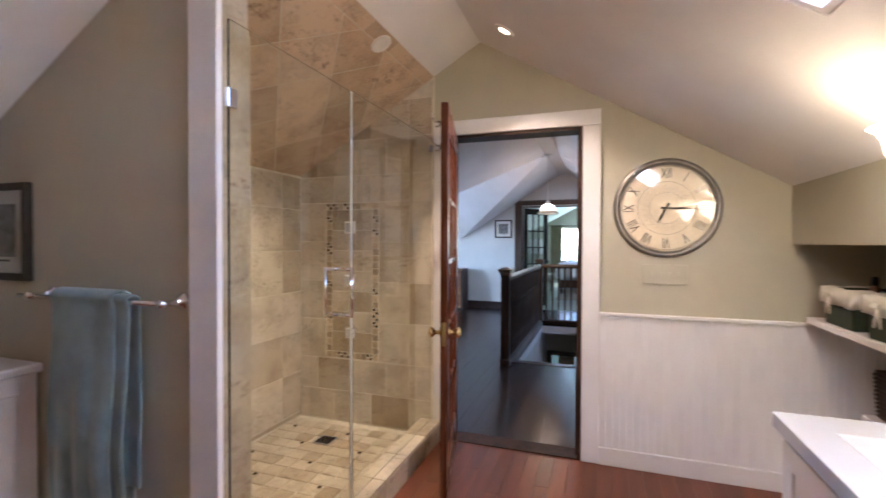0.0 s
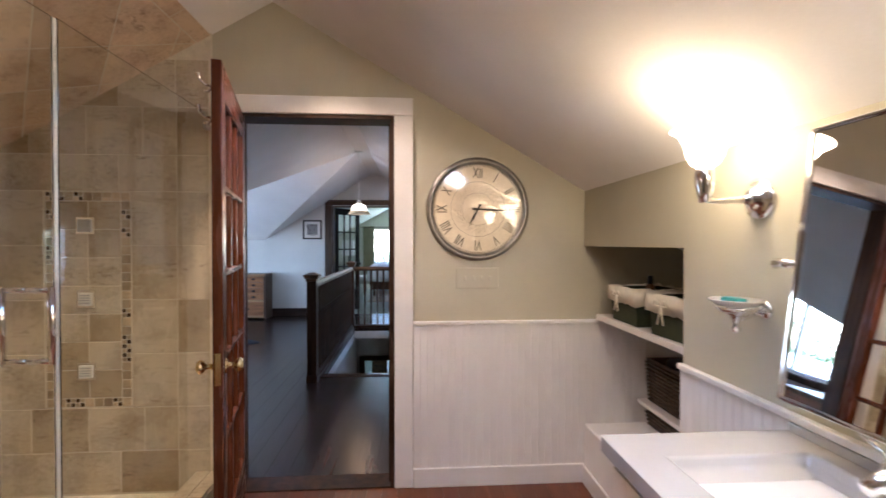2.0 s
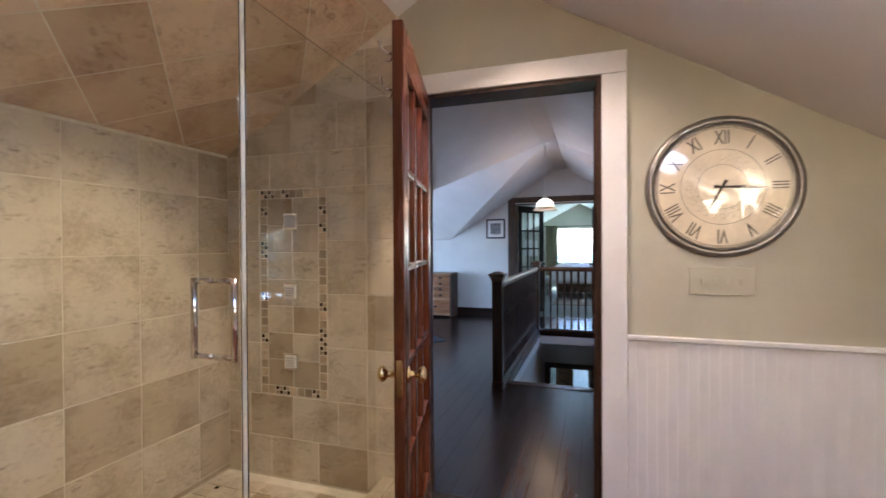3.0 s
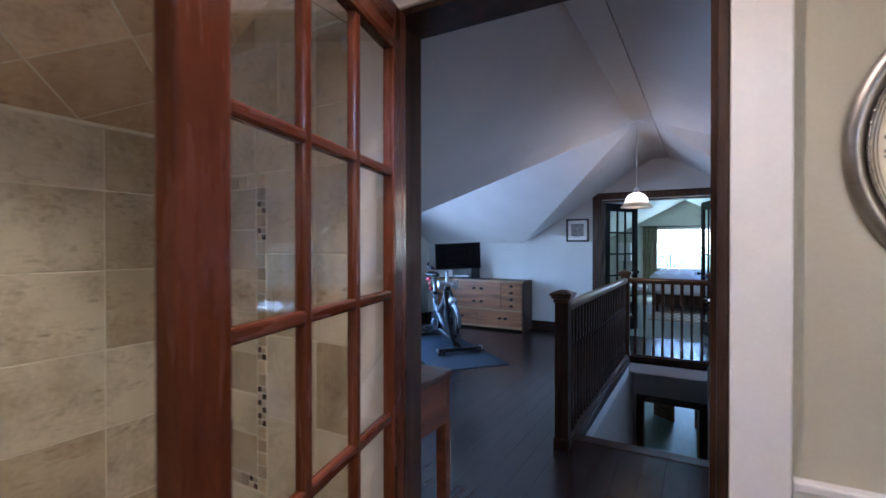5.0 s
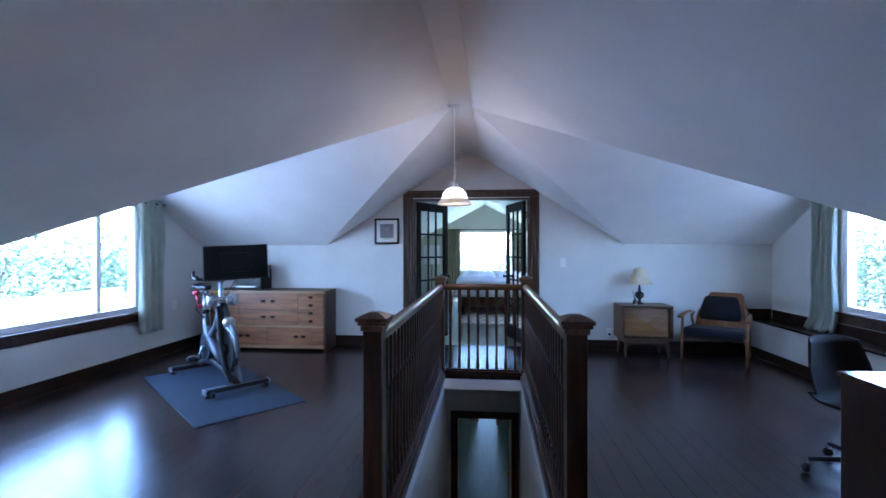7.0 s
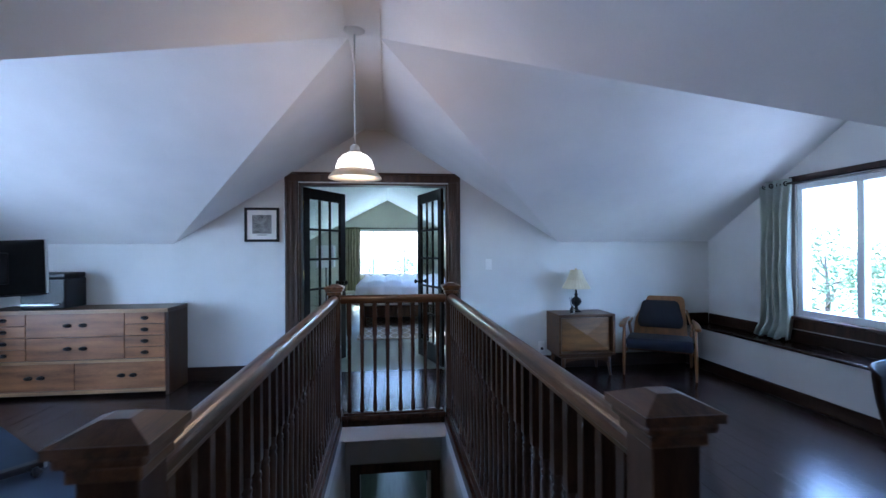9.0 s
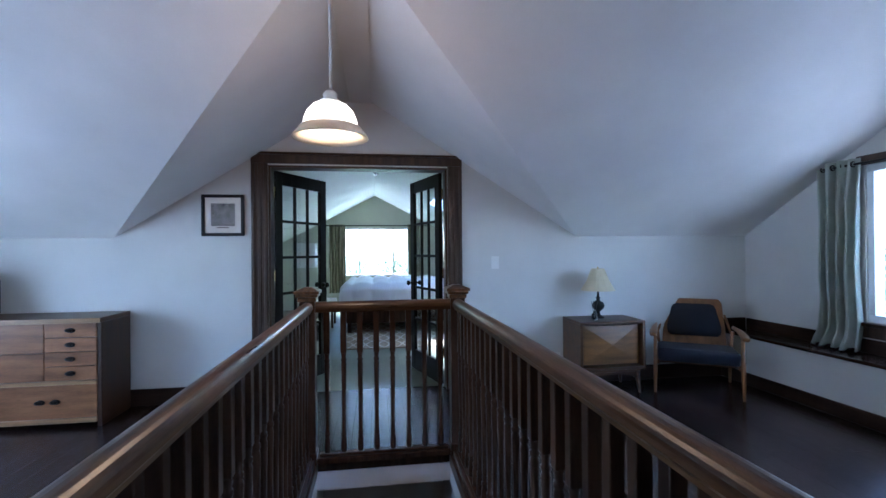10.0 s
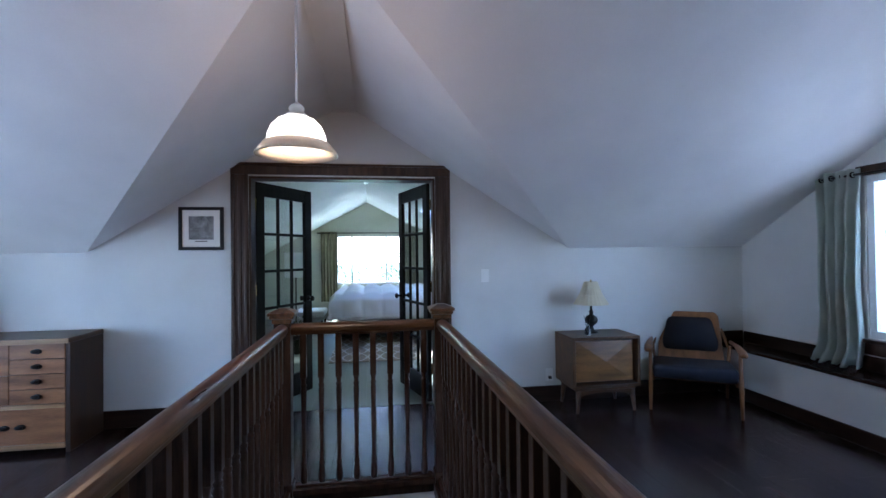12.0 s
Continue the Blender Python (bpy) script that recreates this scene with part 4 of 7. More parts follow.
tilt_l, tilt_r = -math.degrees(ang), math.degrees(ang)
downlight(-1.05, 2.17, bslope(-1.05) - 0.014, tilt_l, "round white recessed light in the tiled slope", False)
downlight(-0.43, 2.42, bslope(-0.43) - 0.001, tilt_r, "lit round recessed light in the white slope")
# towel bar, towel, picture and cabinet beside the stub wall
tb = thing("towel_bar", "chrome towel bar on the sage wall", "towel bar", (0, TY, 1.135))
part("rod", tube([(-1.86, -0.075, 0), (-1.18, -0.075, 0)], 0.008), CHROME, tb, "", True)
for x in (-1.18, -1.80):
    bm = lathe([(0.028, 0), (0.028, 0.006), (0.014, 0.012), (0.010, 0.06), (0.015, 0.068), (0.014, 0.085), (0.004, 0.09)], 18, pose(x, 0, 0, 90, 0, 0))
    part("bracket", bm, CHROME, tb, "", True)
tw = thing("towel", "folded blue-green bath towel hanging over the bar", "towel", (0, TY - 0.075, 1.135))
def towel_sheet(x0, x1, zf, zb, out, seed):
    bm = bmesh.new()
    prof = [(-out - 0.012 * math.sin(i * 0.35), zf * (1 - i / 14)) for i in range(15)]
    prof += [(out * -math.cos(radians(a)), out * math.sin(radians(a))) for a in range(20, 180, 20)]
    prof += [(out, zb * i / 12) for i in range(13)]
    n = 22
    vs = []
    for k in range(n + 1):
        x = x0 + (x1 - x0) * k / n
        row = []
        for y, z in prof:
            d = noise.noise((x * 9 + seed, z * 3, y * 4)) * 0.016 * min(1, abs(z) * 3) + 0.006 * math.sin(x * 70 + seed) * min(1, abs(z) * 2)
            row.append(bm.verts.new((x + 0.02 * noise.noise((z * 2, seed, 0)) * abs(z), y + (d if y > 0 else d - 0.004), z)))
        vs.append(row)
    for a, b in zip(vs, vs[1:]):
        for i in range(len(prof) - 1):
            bm.faces.new((a[i], a[i + 1], b[i + 1], b[i]))
    return bm
for x0, x1, zf, zb, out, nm in ((-1.635, -1.345, -0.70, -0.66, 0.030, "outer_fold"), (-1.58, -1.295, -0.68, -0.60, 0.017, "inner_fold")):
    o = part(nm, towel_sheet(x0, x1, zf, zb, out, x0 * 7), TOWEL, tw, "", True)
    s = o.modifiers.new("thick", 'SOLIDIFY')
    s.thickness = 0.009
    s2 = o.modifiers.new("round", 'SUBSURF')
    s2.levels = s2.render_levels = 1


def framed(name, label, cx, cy, cz, w, h, mat_frame, fw, mount, where_rz=0, depth=0.025, art=PRINT):
    p = thing(name, label, "picture", (cx, cy, cz), where_rz)
    for n, b in (("frame_side", (-w / 2, -w / 2 + fw, -depth, 0, -h / 2, h / 2)), ("frame_side", (w / 2 - fw, w / 2, -depth, 0, -h / 2, h / 2)),
                 ("frame_rail", (-w / 2 + fw, w / 2 - fw, -depth, 0, -h / 2, -h / 2 + fw)), ("frame_rail", (-w / 2 + fw, w / 2 - fw, -depth, 0, h / 2 - fw, h / 2))):
        part(n, box(*b, 0.003), mat_frame, p)
    part("mount", box(-w / 2 + fw, w / 2 - fw, -0.012, -0.004, -h / 2 + fw, h / 2 - fw), PAPER, p)
    iw, ih = w / 2 - fw - mount, h / 2 - fw - mount
    part("print", box(-iw, iw, -0.0135, -0.0122, -ih * 0.9, ih), art, p)
    part("caption", box(-iw * 0.5, iw * 0.5, -0.0133, -0.0122, -ih * 0.9 - 0.018, -ih * 0.9 - 0.010), INK, p)
    o = part("glazing", box(-w / 2 + fw, w / 2 - fw, -0.017, -0.0155, -h / 2 + fw, h / 2 - fw), GLASS, p)
    o.visible_shadow = False
    return p


framed("framed_picture", "small dark framed print on the sage wall", -2.06, TY - 0.002, 1.36, 0.30, 0.365, INK, 0.028, 0.05)
cb = thing("bath_cabinet", "white painted cabinet with a flat top below the picture", "cabinet", (-2.16, TY - 0.27, 0))
part("body", box(-0.28, 0.28, -0.22, 0.26, 0.06, 0.845, 0.004), WHITE, cb)
part("top", box(-0.305, 0.305, -0.25, 0.268, 0.845, 0.88, 0.008), WHITE, cb)
part("plinth", box(-0.26, 0.26, -0.2, 0.26, 0, 0.06), WHITE, cb)
part("side_panel", box(0.2802, 0.288, -0.16, 0.20, 0.14, 0.78, 0.003), WHITE, cb)

# ---- wall clock and switch plate ----
SCROLL = material("faded_ink", (0.20, 0.16, 0.12), 0.5, vary=0.2, bump=0.0)
NUMERAL = material("worn_numeral_ink", (0.085, 0.068, 0.052), 0.5, vary=0.35, scale=30, bump=0.0)
ck = thing("wall_clock", "large round antique silver wall clock with Roman numerals", "clock", (0.425, BN - 0.001, 1.526))
M90 = pose(0, 0, 0, 90, 0, 0)
part("rim", lathe([(0.252, 0.011), (0.256, 0.018), (0.261, 0.024), (0.270, 0.023), (0.279, 0.018), (0.284, 0.011), (0.284, 0.0), (0.245, 0.0)], 72, M90, True), SILVER, ck, "", True)
part("inner_ring", lathe([(0.2455, 0.0105), (0.247, 0.014), (0.2505, 0.017), (0.2515, 0.012)], 72, M90, True), SILVER, ck, "", True)
bead_m = mesh_of("bead", lathe([(0.0012, 0.0), (0.0034, 0.0012), (0.0034, 0.003), (0.0012, 0.0042)], 6), SILVER)
for k in range(72):
    a = 2 * math.pi * k / 72
    piece("bead", bead_m, ck, pose(0.2495 * math.cos(a), -0.0172, 0.2495 * math.sin(a), 90, 0, 0))
part("dial", lathe([(0.0005, 0.010), (0.250, 0.010), (0.250, 0.006)], 64, M90), FACE, ck)
bm = bmesh.new()
for r0 in (0.088, 0.150, 0.236, 0.241):
    bm_lathe(bm, [(r0, 0.0102), (r0, 0.0108), (r0 + 0.0016, 0.0108), (r0 + 0.0016, 0.0102)], 64, M90, True)
part("dial_ring", bm, INK, ck)
bm = bmesh.new()
for k in range(24):
    a = 2 * math.pi * k / 24
    cx_, cz_ = 0.119 * math.cos(a), 0.119 * math.sin(a)
    bm_tube(bm, [(cx_ + 0.011 * math.cos(radians(q_) + a), -0.0106, cz_ + 0.011 * math.sin(radians(q_) + a)) for q_ in range(0, 271, 30)], 0.0007, 5)
    cx_, cz_ = 0.100 * math.cos(a + 0.13), 0.100 * math.sin(a + 0.13)
    bm_tube(bm, [(cx_ + 0.006 * math.cos(a - radians(q_)), -0.0106, cz_ + 0.006 * math.sin(a - radians(q_))) for q_ in range(0, 271, 45)], 0.0007, 5)
part("dial_scrollwork", bm, SCROLL, ck)
for k, num in enumerate(("XII", "I", "II", "III", "IIII", "V", "VI", "VII", "VIII", "IX", "X", "XI")):
    a = radians(90 - 30 * k)
    text_part(num, 0.080, NUMERAL, ck, pose(0.196 * math.cos(a), -0.0106, 0.196 * math.sin(a), 90, 0, 0) @ pose(0, 0, 0, 0, 0, -30 * k) @ Matrix.Diagonal((0.58, 1.0, 1, 1)), "numeral", 0.0006, 0.0009)
def pointer(length, wide, deg, name):
    bm = prism([(0.0, -wide / 2, 0), (length * 0.55, -wide, 0), (length, 0, 0), (length * 0.55, wide, 0), (0, wide / 2, 0), (-0.03, wide, 0), (-0.03, -wide, 0)], (0, 0, 0.002))
    o = part(name, bm, INK, ck)
    o.matrix_basis = pose(0, -0.014, 0, 90, 0, 0) @ pose(0, 0, 0, 0, 0, deg)
pointer(0.165, 0.007, -3, "minute_pointer")
pointer(0.105, 0.007, -118, "hour_pointer")
o = part("cover_glass", lathe([(0.0005, 0.0185), (0.2440, 0.0185), (0.2440, 0.0160), (0.0005, 0.0160)], 48, M90), GLASS, ck)
o.visible_shadow = False
sw = thing("switch_plate", "sage painted four gang switch plate below the clock", "light switch", (0.424, BN - 0.001, 1.146))
part("plate", box(-0.118, 0.118, -0.007, 0, -0.057, 0.057, 0.003), BATH_WALL, sw)
for k in range(4):
    part("toggle", box(-0.005, 0.005, -0.018, -0.0072, -0.012, 0.012, 0.002, pose(-0.069 + k * 0.046, 0, 0.0)), BATH_WALL, sw)

# ---- nook shelves and baskets ----
run_trim("nook_shelf_upper", [(1.085, 1.695, 1.903, BN - 0.032, 0.915, 0.945, 0.004)], WHITE, "white painted nook shelf", "shelf")
run_trim("nook_shelf_lower", [(1.325, 1.695, 1.903, BN - 0.032, 0.445, 0.468, 0.004)], WHITE, "white painted lower nook shelf", "shelf")


def basket(x, y, z, w, d, h, mat, label, liner=None, rz=0):
    b = thing("basket", label, "basket", (x, y, z), rz, "nook baskets")
    bm = bmesh.new()
    tw_ = 1.08
    for s in (-1, 1):
        bm_prism(bm, [(-w / 2, s * d / 2, 0), (w / 2, s * d / 2, 0), (w / 2 * tw_, s * d / 2 * tw_, h), (-w / 2 * tw_, s * d / 2 * tw_, h)], (0, -s * 0.012, 0))
        bm_prism(bm, [(s * w / 2, -d / 2, 0), (s * w / 2, d / 2, 0), (s * w / 2 * tw_, d / 2 * tw_, h), (s * w / 2 * tw_, -d / 2 * tw_, h)], (-s * 0.012, 0, 0))
    bm_box(bm, -w / 2, w / 2, -d / 2, d / 2, 0, 0.012)
    part("body", bm, mat, b)
    if mat is WICKER:
        for k in range(int(h / 0.02)):
            zz = 0.012 + k * 0.02
            f = 1 + 0.08 * zz / h
            pts = [(-w / 2 * f - .003, -d / 2 * f - .003, zz), (w / 2 * f + .003, -d / 2 * f - .003, zz), (w / 2 * f + .003, d / 2 * f + .003, zz), (-w / 2 * f - .003, d / 2 * f + .003, zz), (-w / 2 * f - .003, -d / 2 * f - .003, zz)]
            part("woven_strand", tube(pts, 0.008, 6), WICKER, b, "", True)
    if liner:
        f = 1.1
        bm = bmesh.new()
        n = 40
        ring = []
        for zz, o in ((h - 0.03, -0.016), (h + 0.003, -0.006), (h + 0.002, 0.003), (h - 0.03, 0.004), (h - 0.072, 0.003)):
            row = []
            for k in range(n):
                a = 2 * math.pi * k / n
                ca, sa = math.cos(a), math.sin(a)
                q = max(abs(ca), abs(sa))
                wob = 0.006 * noise.noise((k * 0.9, zz * 30, x))
                row.append(bm.verts.new((ca / q * (w / 2 * f + o + wob), sa / q * (d / 2 * f + o + wob), zz + wob * 2)))
            ring.append(row)
        for a, c in zip(ring, ring[1:]):
            for k in range(n):
                bm.faces.new((a[k], a[(k + 1) % n], c[(k + 1) % n], c[k]))
        o = part("liner", bm, liner, b, "cream cloth liner folded over the rim", True)
        s = o.modifiers.new("thick", 'SOLIDIFY')
        s.thickness = 0.004
        bm = bmesh.new()
        for sgn in (-1, 1):
            bm_tube(bm, [(-w / 2 * f - 0.028, 0, h - 0.03), (-w / 2 * f - 0.036, sgn * 0.03, h - 0.01), (-w / 2 * f - 0.032, sgn * 0.045, h - 0.035), (-w / 2 * f - 0.03, 0, h - 0.035)], 0.004, 6)
            bm_tube(bm, [(-w / 2 * f - 0.03, 0, h - 0.035), (-w / 2 * f - 0.032, sgn * 0.02, h - 0.11)], 0.004, 6)
        part("bow", bm, liner, b, "", True)
    return b


basket(1.23, 2.52, 0.946, 0.24, 0.255, 0.17, GREEN_CLOTH, "dark green cloth basket with a cream liner and bow", CREAM_CLOTH)
basket(1.23, 2.13, 0.946, 0.24, 0.255, 0.17, GREEN_CLOTH, "dark green cloth basket with a cream liner and bow", CREAM_CLOTH, 4)
for wy in (2.575, 2.12):
    basket(1.52, wy, 0.469, 0.29, 0.38, 0.235, WICKER, "dark brown wicker basket on the lower nook shelf")
    basket(1.52, wy, 0.331, 0.29, 0.38, 0.088, WICKER, "shallow dark wicker basket on the nook plinth")
for wy, mt_, lb in ((2.575, NAVY, "folded dark cloth heaped in a wicker basket"), (2.12, TOWEL, "folded pale blue towel in a wicker basket")):
    fc_ = thing("folded_cloth", lb, "cloth", (1.52, wy, 0.482))
    bm = bmesh.new()
    for k in range(4):
        bm_box(bm, -0.125 + 0.01 * k, 0.125 - 0.012 * (k % 3), -0.16 + 0.014 * k, 0.165 - 0.02 * (k % 2), k * 0.058, k * 0.058 + 0.056, 0.022, pose(0, 0, 0, 2 * k, 0, 3 * k - 4), 3)
    part("folds", bm, mt_, fc_, "", True)
bt = thing("toiletry_bottle", "small dark toiletry bottle in a basket", "bottle", (1.23, 2.50, 0.9595))
part("body", lathe([(0.02, 0), (0.02, 0.17), (0.012, 0.18)], 14), MID_DARK, bt, "", True)
part("cap", lathe([(0.013, 0.1802), (0.013, 0.215), (0.010, 0.22)], 14), BLACK, bt, "", True)

# ---- vanity ----
vn = thing("vanity", "white shaker vanity cabinet with chrome knobs", "vanity cabinet", (0, 0, 0))
VX0, VY0, VY1 = 0.545, 0.42, 1.405
part("carcass", box(VX0 + 0.02, BE - 0.03, VY0, VY1, 0.10, 0.828, 0.003), WHITE, vn)
part("plinth", box(VX0 + 0.07, BE - 0.03, VY0 + 0.02, VY1 - 0.02, 0, 0.099), WHITE, vn)
part("end_panel", box(VX0 + 0.06, BE - 0.08, VY1 + 0.0005, VY1 + 0.008, 0.18, 0.75, 0.003), WHITE, vn)
for k in range(2):
    y0, y1 = VY0 + 0.02 + k * 0.475, VY0 + 0.485 + k * 0.475
    dd = part("cabinet_door", box(VX0, VX0 + 0.0195, y0, y1, 0.13, 0.81, 0.003), WHITE, vn)
    bm = bmesh.new()
    for b in ((y0, y0 + 0.06, 0.13, 0.81), (y1 - 0.06, y1, 0.13, 0.81), (y0 + 0.06, y1 - 0.06, 0.13, 0.19), (y0 + 0.06, y1 - 0.06, 0.75, 0.81)):
        bm_box(bm, VX0 - 0.008, VX0 - 0.0002, b[0], b[1], b[2], b[3], 0.002)
    part("shaker_frame", bm, WHITE, dd)
    ky = y1 - 0.03 if k == 0 else y0 + 0.03
    part("knob", lathe([(0.008, 0), (0.006, 0.012), (0.015, 0.018), (0.016, 0.024), (0.010, 0.030)], 16, pose(VX0 - 0.008, ky, 0.70, 0, -90, 0)), CHROME, dd, "chrome knob", True)
vt = thing("washbasin", "white cast basin top with an integral rectangular sink", "washbasin", (0, 0, 0))
# rim built as a grid round the sloping basin
bm = bmesh.new()
ox = [VX0 - 0.02, 0.625, 0.955, BE - 0.005]
oy = [VY0 - 0.02, 0.56, 1.30, VY1 + 0.02]
zt, zb = 0.866, 0.829
def quad(*ps):
    bm.faces.new([bm.verts.new(p) for p in ps])
for i in range(3):
    for j in range(3):
        if (i, j) != (1, 1):
            quad((ox[i], oy[j], zt), (ox[i + 1], oy[j], zt), (ox[i + 1], oy[j + 1], zt), (ox[i], oy[j + 1], zt))
ix, iy = (0.68, 0.91), (0.70, 1.12)
zd = 0.755
rim = [(ox[1], oy[1]), (ox[2], oy[1]), (ox[2], oy[2]), (ox[1], oy[2])]
mid = [(ox[1] + 0.014, oy[1] + 0.014), (ox[2] - 0.014, oy[1] + 0.014), (ox[2] - 0.014, oy[2] - 0.014), (ox[1] + 0.014, oy[2] - 0.014)]
flo = [(ix[0], iy[0]), (ix[1], iy[0]), (ix[1], iy[1]), (ix[0], iy[1])]
for k in range(4):
    a, b = k, (k + 1) % 4
    quad((*rim[a], zt), (*rim[b], zt), (*mid[b], zt - 0.022), (*mid[a], zt - 0.022))
    quad((*mid[a], zt - 0.022), (*mid[b], zt - 0.022), (*flo[b], zd), (*flo[a], zd))
quad(*[(*p, zd) for p in flo])
outer = [(ox[0], oy[0]), (ox[3], oy[0]), (ox[3], oy[3]), (ox[0], oy[3])]
for k in range(4):
    a, b = k, (k + 1) % 4
    quad((*outer[a], zb), (*outer[b], zb), (*outer[b], zt), (*outer[a], zt))
bmesh.ops.remove_doubles(bm, verts=bm.verts, dist=0.0005)
bmesh.ops.recalc_face_normals(bm, faces=bm.faces)
sharp = [e for e in bm.edges if len(e.link_faces) == 2 and e.calc_face_angle(0) > 0.3]
bmesh.ops.bevel(bm, geom=sharp, offset=0.006, segments=3, affect='EDGES', profile=0.5)
part("basin_top", bm, PORCELAIN, vt)
part("backsplash", box(BE - 0.024, BE - 0.0275 + 0.0265, VY0, VY1 + 0.012, 0.8665, 0.89, 0.003), PORCELAIN, vt)
part("waste", lathe([(0.001, 0.004), (0.018, 0.004), (0.021, 0.0), (0.001, 0.0)], 20, pose(0.80, 0.92, 0.7555)), CHROME, vt, "", True)
fc = thing("faucet", "chrome centerset faucet with two lever handles", "faucet", (0.965, 1.06, 0.8665))
fc.scale = (1.12, 1.12, 1.12)
bm = box(-0.026, 0.026, -0.085, 0.085, 0, 0.016, 0.007, None, 3)
part("base", bm, CHROME, fc, "", True)
part("spout", tube([(0, 0, 0.012), (0, 0, 0.045), (-0.03, 0, 0.062), (-0.08, 0, 0.060), (-0.115, 0, 0.045)], [0.022, 0.02, 0.017, 0.014, 0.012], 14), CHROME, fc, "", True)
for s in (-1, 1):
    hd = part("valve", lathe([(0.024, 0.014), (0.026, 0.03), (0.020, 0.05), (0.012, 0.058), (0.002, 0.06)], 20, pose(0, s * 0.055, 0)), CHROME, fc, "", True)
    part("lever", tube([(0, s * 0.055, 0.052), (0.0, s * 0.075, 0.064), (0.005, s * 0.10, 0.068), (0.01, s * 0.125, 0.076)], [0.008, 0.007, 0.006, 0.007], 10), CHROME, hd, "", True)
part("lift_rod", lathe([(0.003, 0.012), (0.003, 0.06), (0.007, 0.064), (0.007, 0.074), (0.002, 0.078)], 12, pose(0.024, 0, 0)), CHROME, fc, "", True)
sb = thing("soap_bottle", "clear glass pump bottle with a black cap", "soap dispenser", (0.885, 0.83, 0.8665))
o = part("bottle", lathe([(0.036, 0), (0.041, 0.008), (0.041, 0.098), (0.037, 0.113), (0.026, 0.124), (0.017, 0.128), (0.016, 0.135)], 28), BOTTLE, sb, "", True)
part("liquid", lathe([(0.034, 0.004), (0.0385, 0.012), (0.0385, 0.06), (0.001, 0.061)], 24), LIQUID, sb, "pale lavender liquid")
part("pump", lathe([(0.014, 0.1355), (0.014, 0.160), (0.012, 0.163), (0.003, 0.164)], 18), BLACK, sb, "", True)
part("dip_tube", tube([(0, 0, 0.062), (0, 0, 0.134)], 0.0016, 8), PLASTIC, sb, "", True)

# ---- tilting mirror ----
MT, MB = Vector((1.000, 0, 1.603)), Vector((0.921, 0, 0.974))
mid_m = (MT + MB) / 2
mh = (MT - MB).length
tilt = math.degrees(math.atan2(MT.x - MB.x, MT.z - MB.z))
mr = thing("mirror", "rectangular chrome framed pivot mirror tilted above the vanity", "mirror", (mid_m.x, 1.092, mid_m.z))
mr.matrix_basis = pose(mid_m.x, 1.092, mid_m.z, 0, tilt, 0)
w = 0.25
o = part("mirror_plate", box(-0.004, 0.002, -w + 0.004, w - 0.004, -mh / 2 + 0.004, mh / 2 - 0.004), MIRROR, mr)
for b in ((-0.010, 0.010, -w, -w + 0.010, -mh / 2, mh / 2), (-0.010, 0.010, w - 0.010, w, -mh / 2, mh / 2), (-0.010, 0.010, -w + 0.010, w - 0.010, -mh / 2, -mh / 2 + 0.010), (-0.010, 0.010, -w + 0.010, w - 0.010, mh / 2 - 0.010, mh / 2)):
    part("frame_bar", box(*b, 0.003), CHROME, mr)
for s in (-1, 1):
    br = thing("mirror_bracket", "chrome wall pivot bracket holding the mirror", "bracket", (BE, 1.092 + s * 0.30, mid_m.z), 0, "mirror brackets")
    part("wall_plate", box(-0.012, -0.001, -0.022, 0.022, -0.03, 0.03, 0.004), CHROME, br)
    part("arm", tube([(-0.01, 0, 0), (BE * 0 - (BE - mid_m.x), 0, 0)], 0.009), CHROME, br, "", True)
    part("pivot", tube([(-(BE - mid_m.x), 0.012 * s, 0), (-(BE - mid_m.x), -0.045 * s, 0)], [0.014, 0.009], 14), CHROME, br, "", True)


def sconce(y0):
    s = thing("wall_sconce", "chrome wall sconce with a lit frosted glass bell shade", "wall lamp", (BE - 0.001, y0, 1.46), 0, "vanity sconces")
    part("backplate", lathe([(0.058, 0), (0.058, 0.006), (0.046, 0.014), (0.034, 0.018), (0.030, 0.03), (0.012, 0.04)], 30, pose(0, 0, 0, 0, -90, 0)), CHROME, s, "", True)
    for y in (0.0,):
        ar = part("arm", tube([(-0.035, 0, 0), (-0.07, 0, -0.002), (-0.12, 0, -0.006), (-0.150, 0, -0.004), (-0.16, 0, 0.008), (-0.16, 0, 0.03)], [0.014, 0.010, 0.008, 0.008, 0.009, 0.012], 12), CHROME, s, "", True)
        part("socket", lathe([(0.016, -0.03), (0.020, 0.0), (0.026, 0.035), (0.024, 0.055), (0.018, 0.07)], 20, pose(-0.16, y, 0.02)), CHROME, ar, "", True)
        o = part("glass_shade", lathe([(0.022, 0.075), (0.034, 0.082), (0.046, 0.105), (0.054, 0.14), (0.068, 0.165), (0.088, 0.178), (0.086, 0.181), (0.066, 0.170), (0.051, 0.142), (0.043, 0.108), (0.030, 0.086)], 32, pose(-0.16, y, 0.012), True), BULB_GLASS, s, "lit frosted bell glass shade", True)
        o.visible_shadow = False


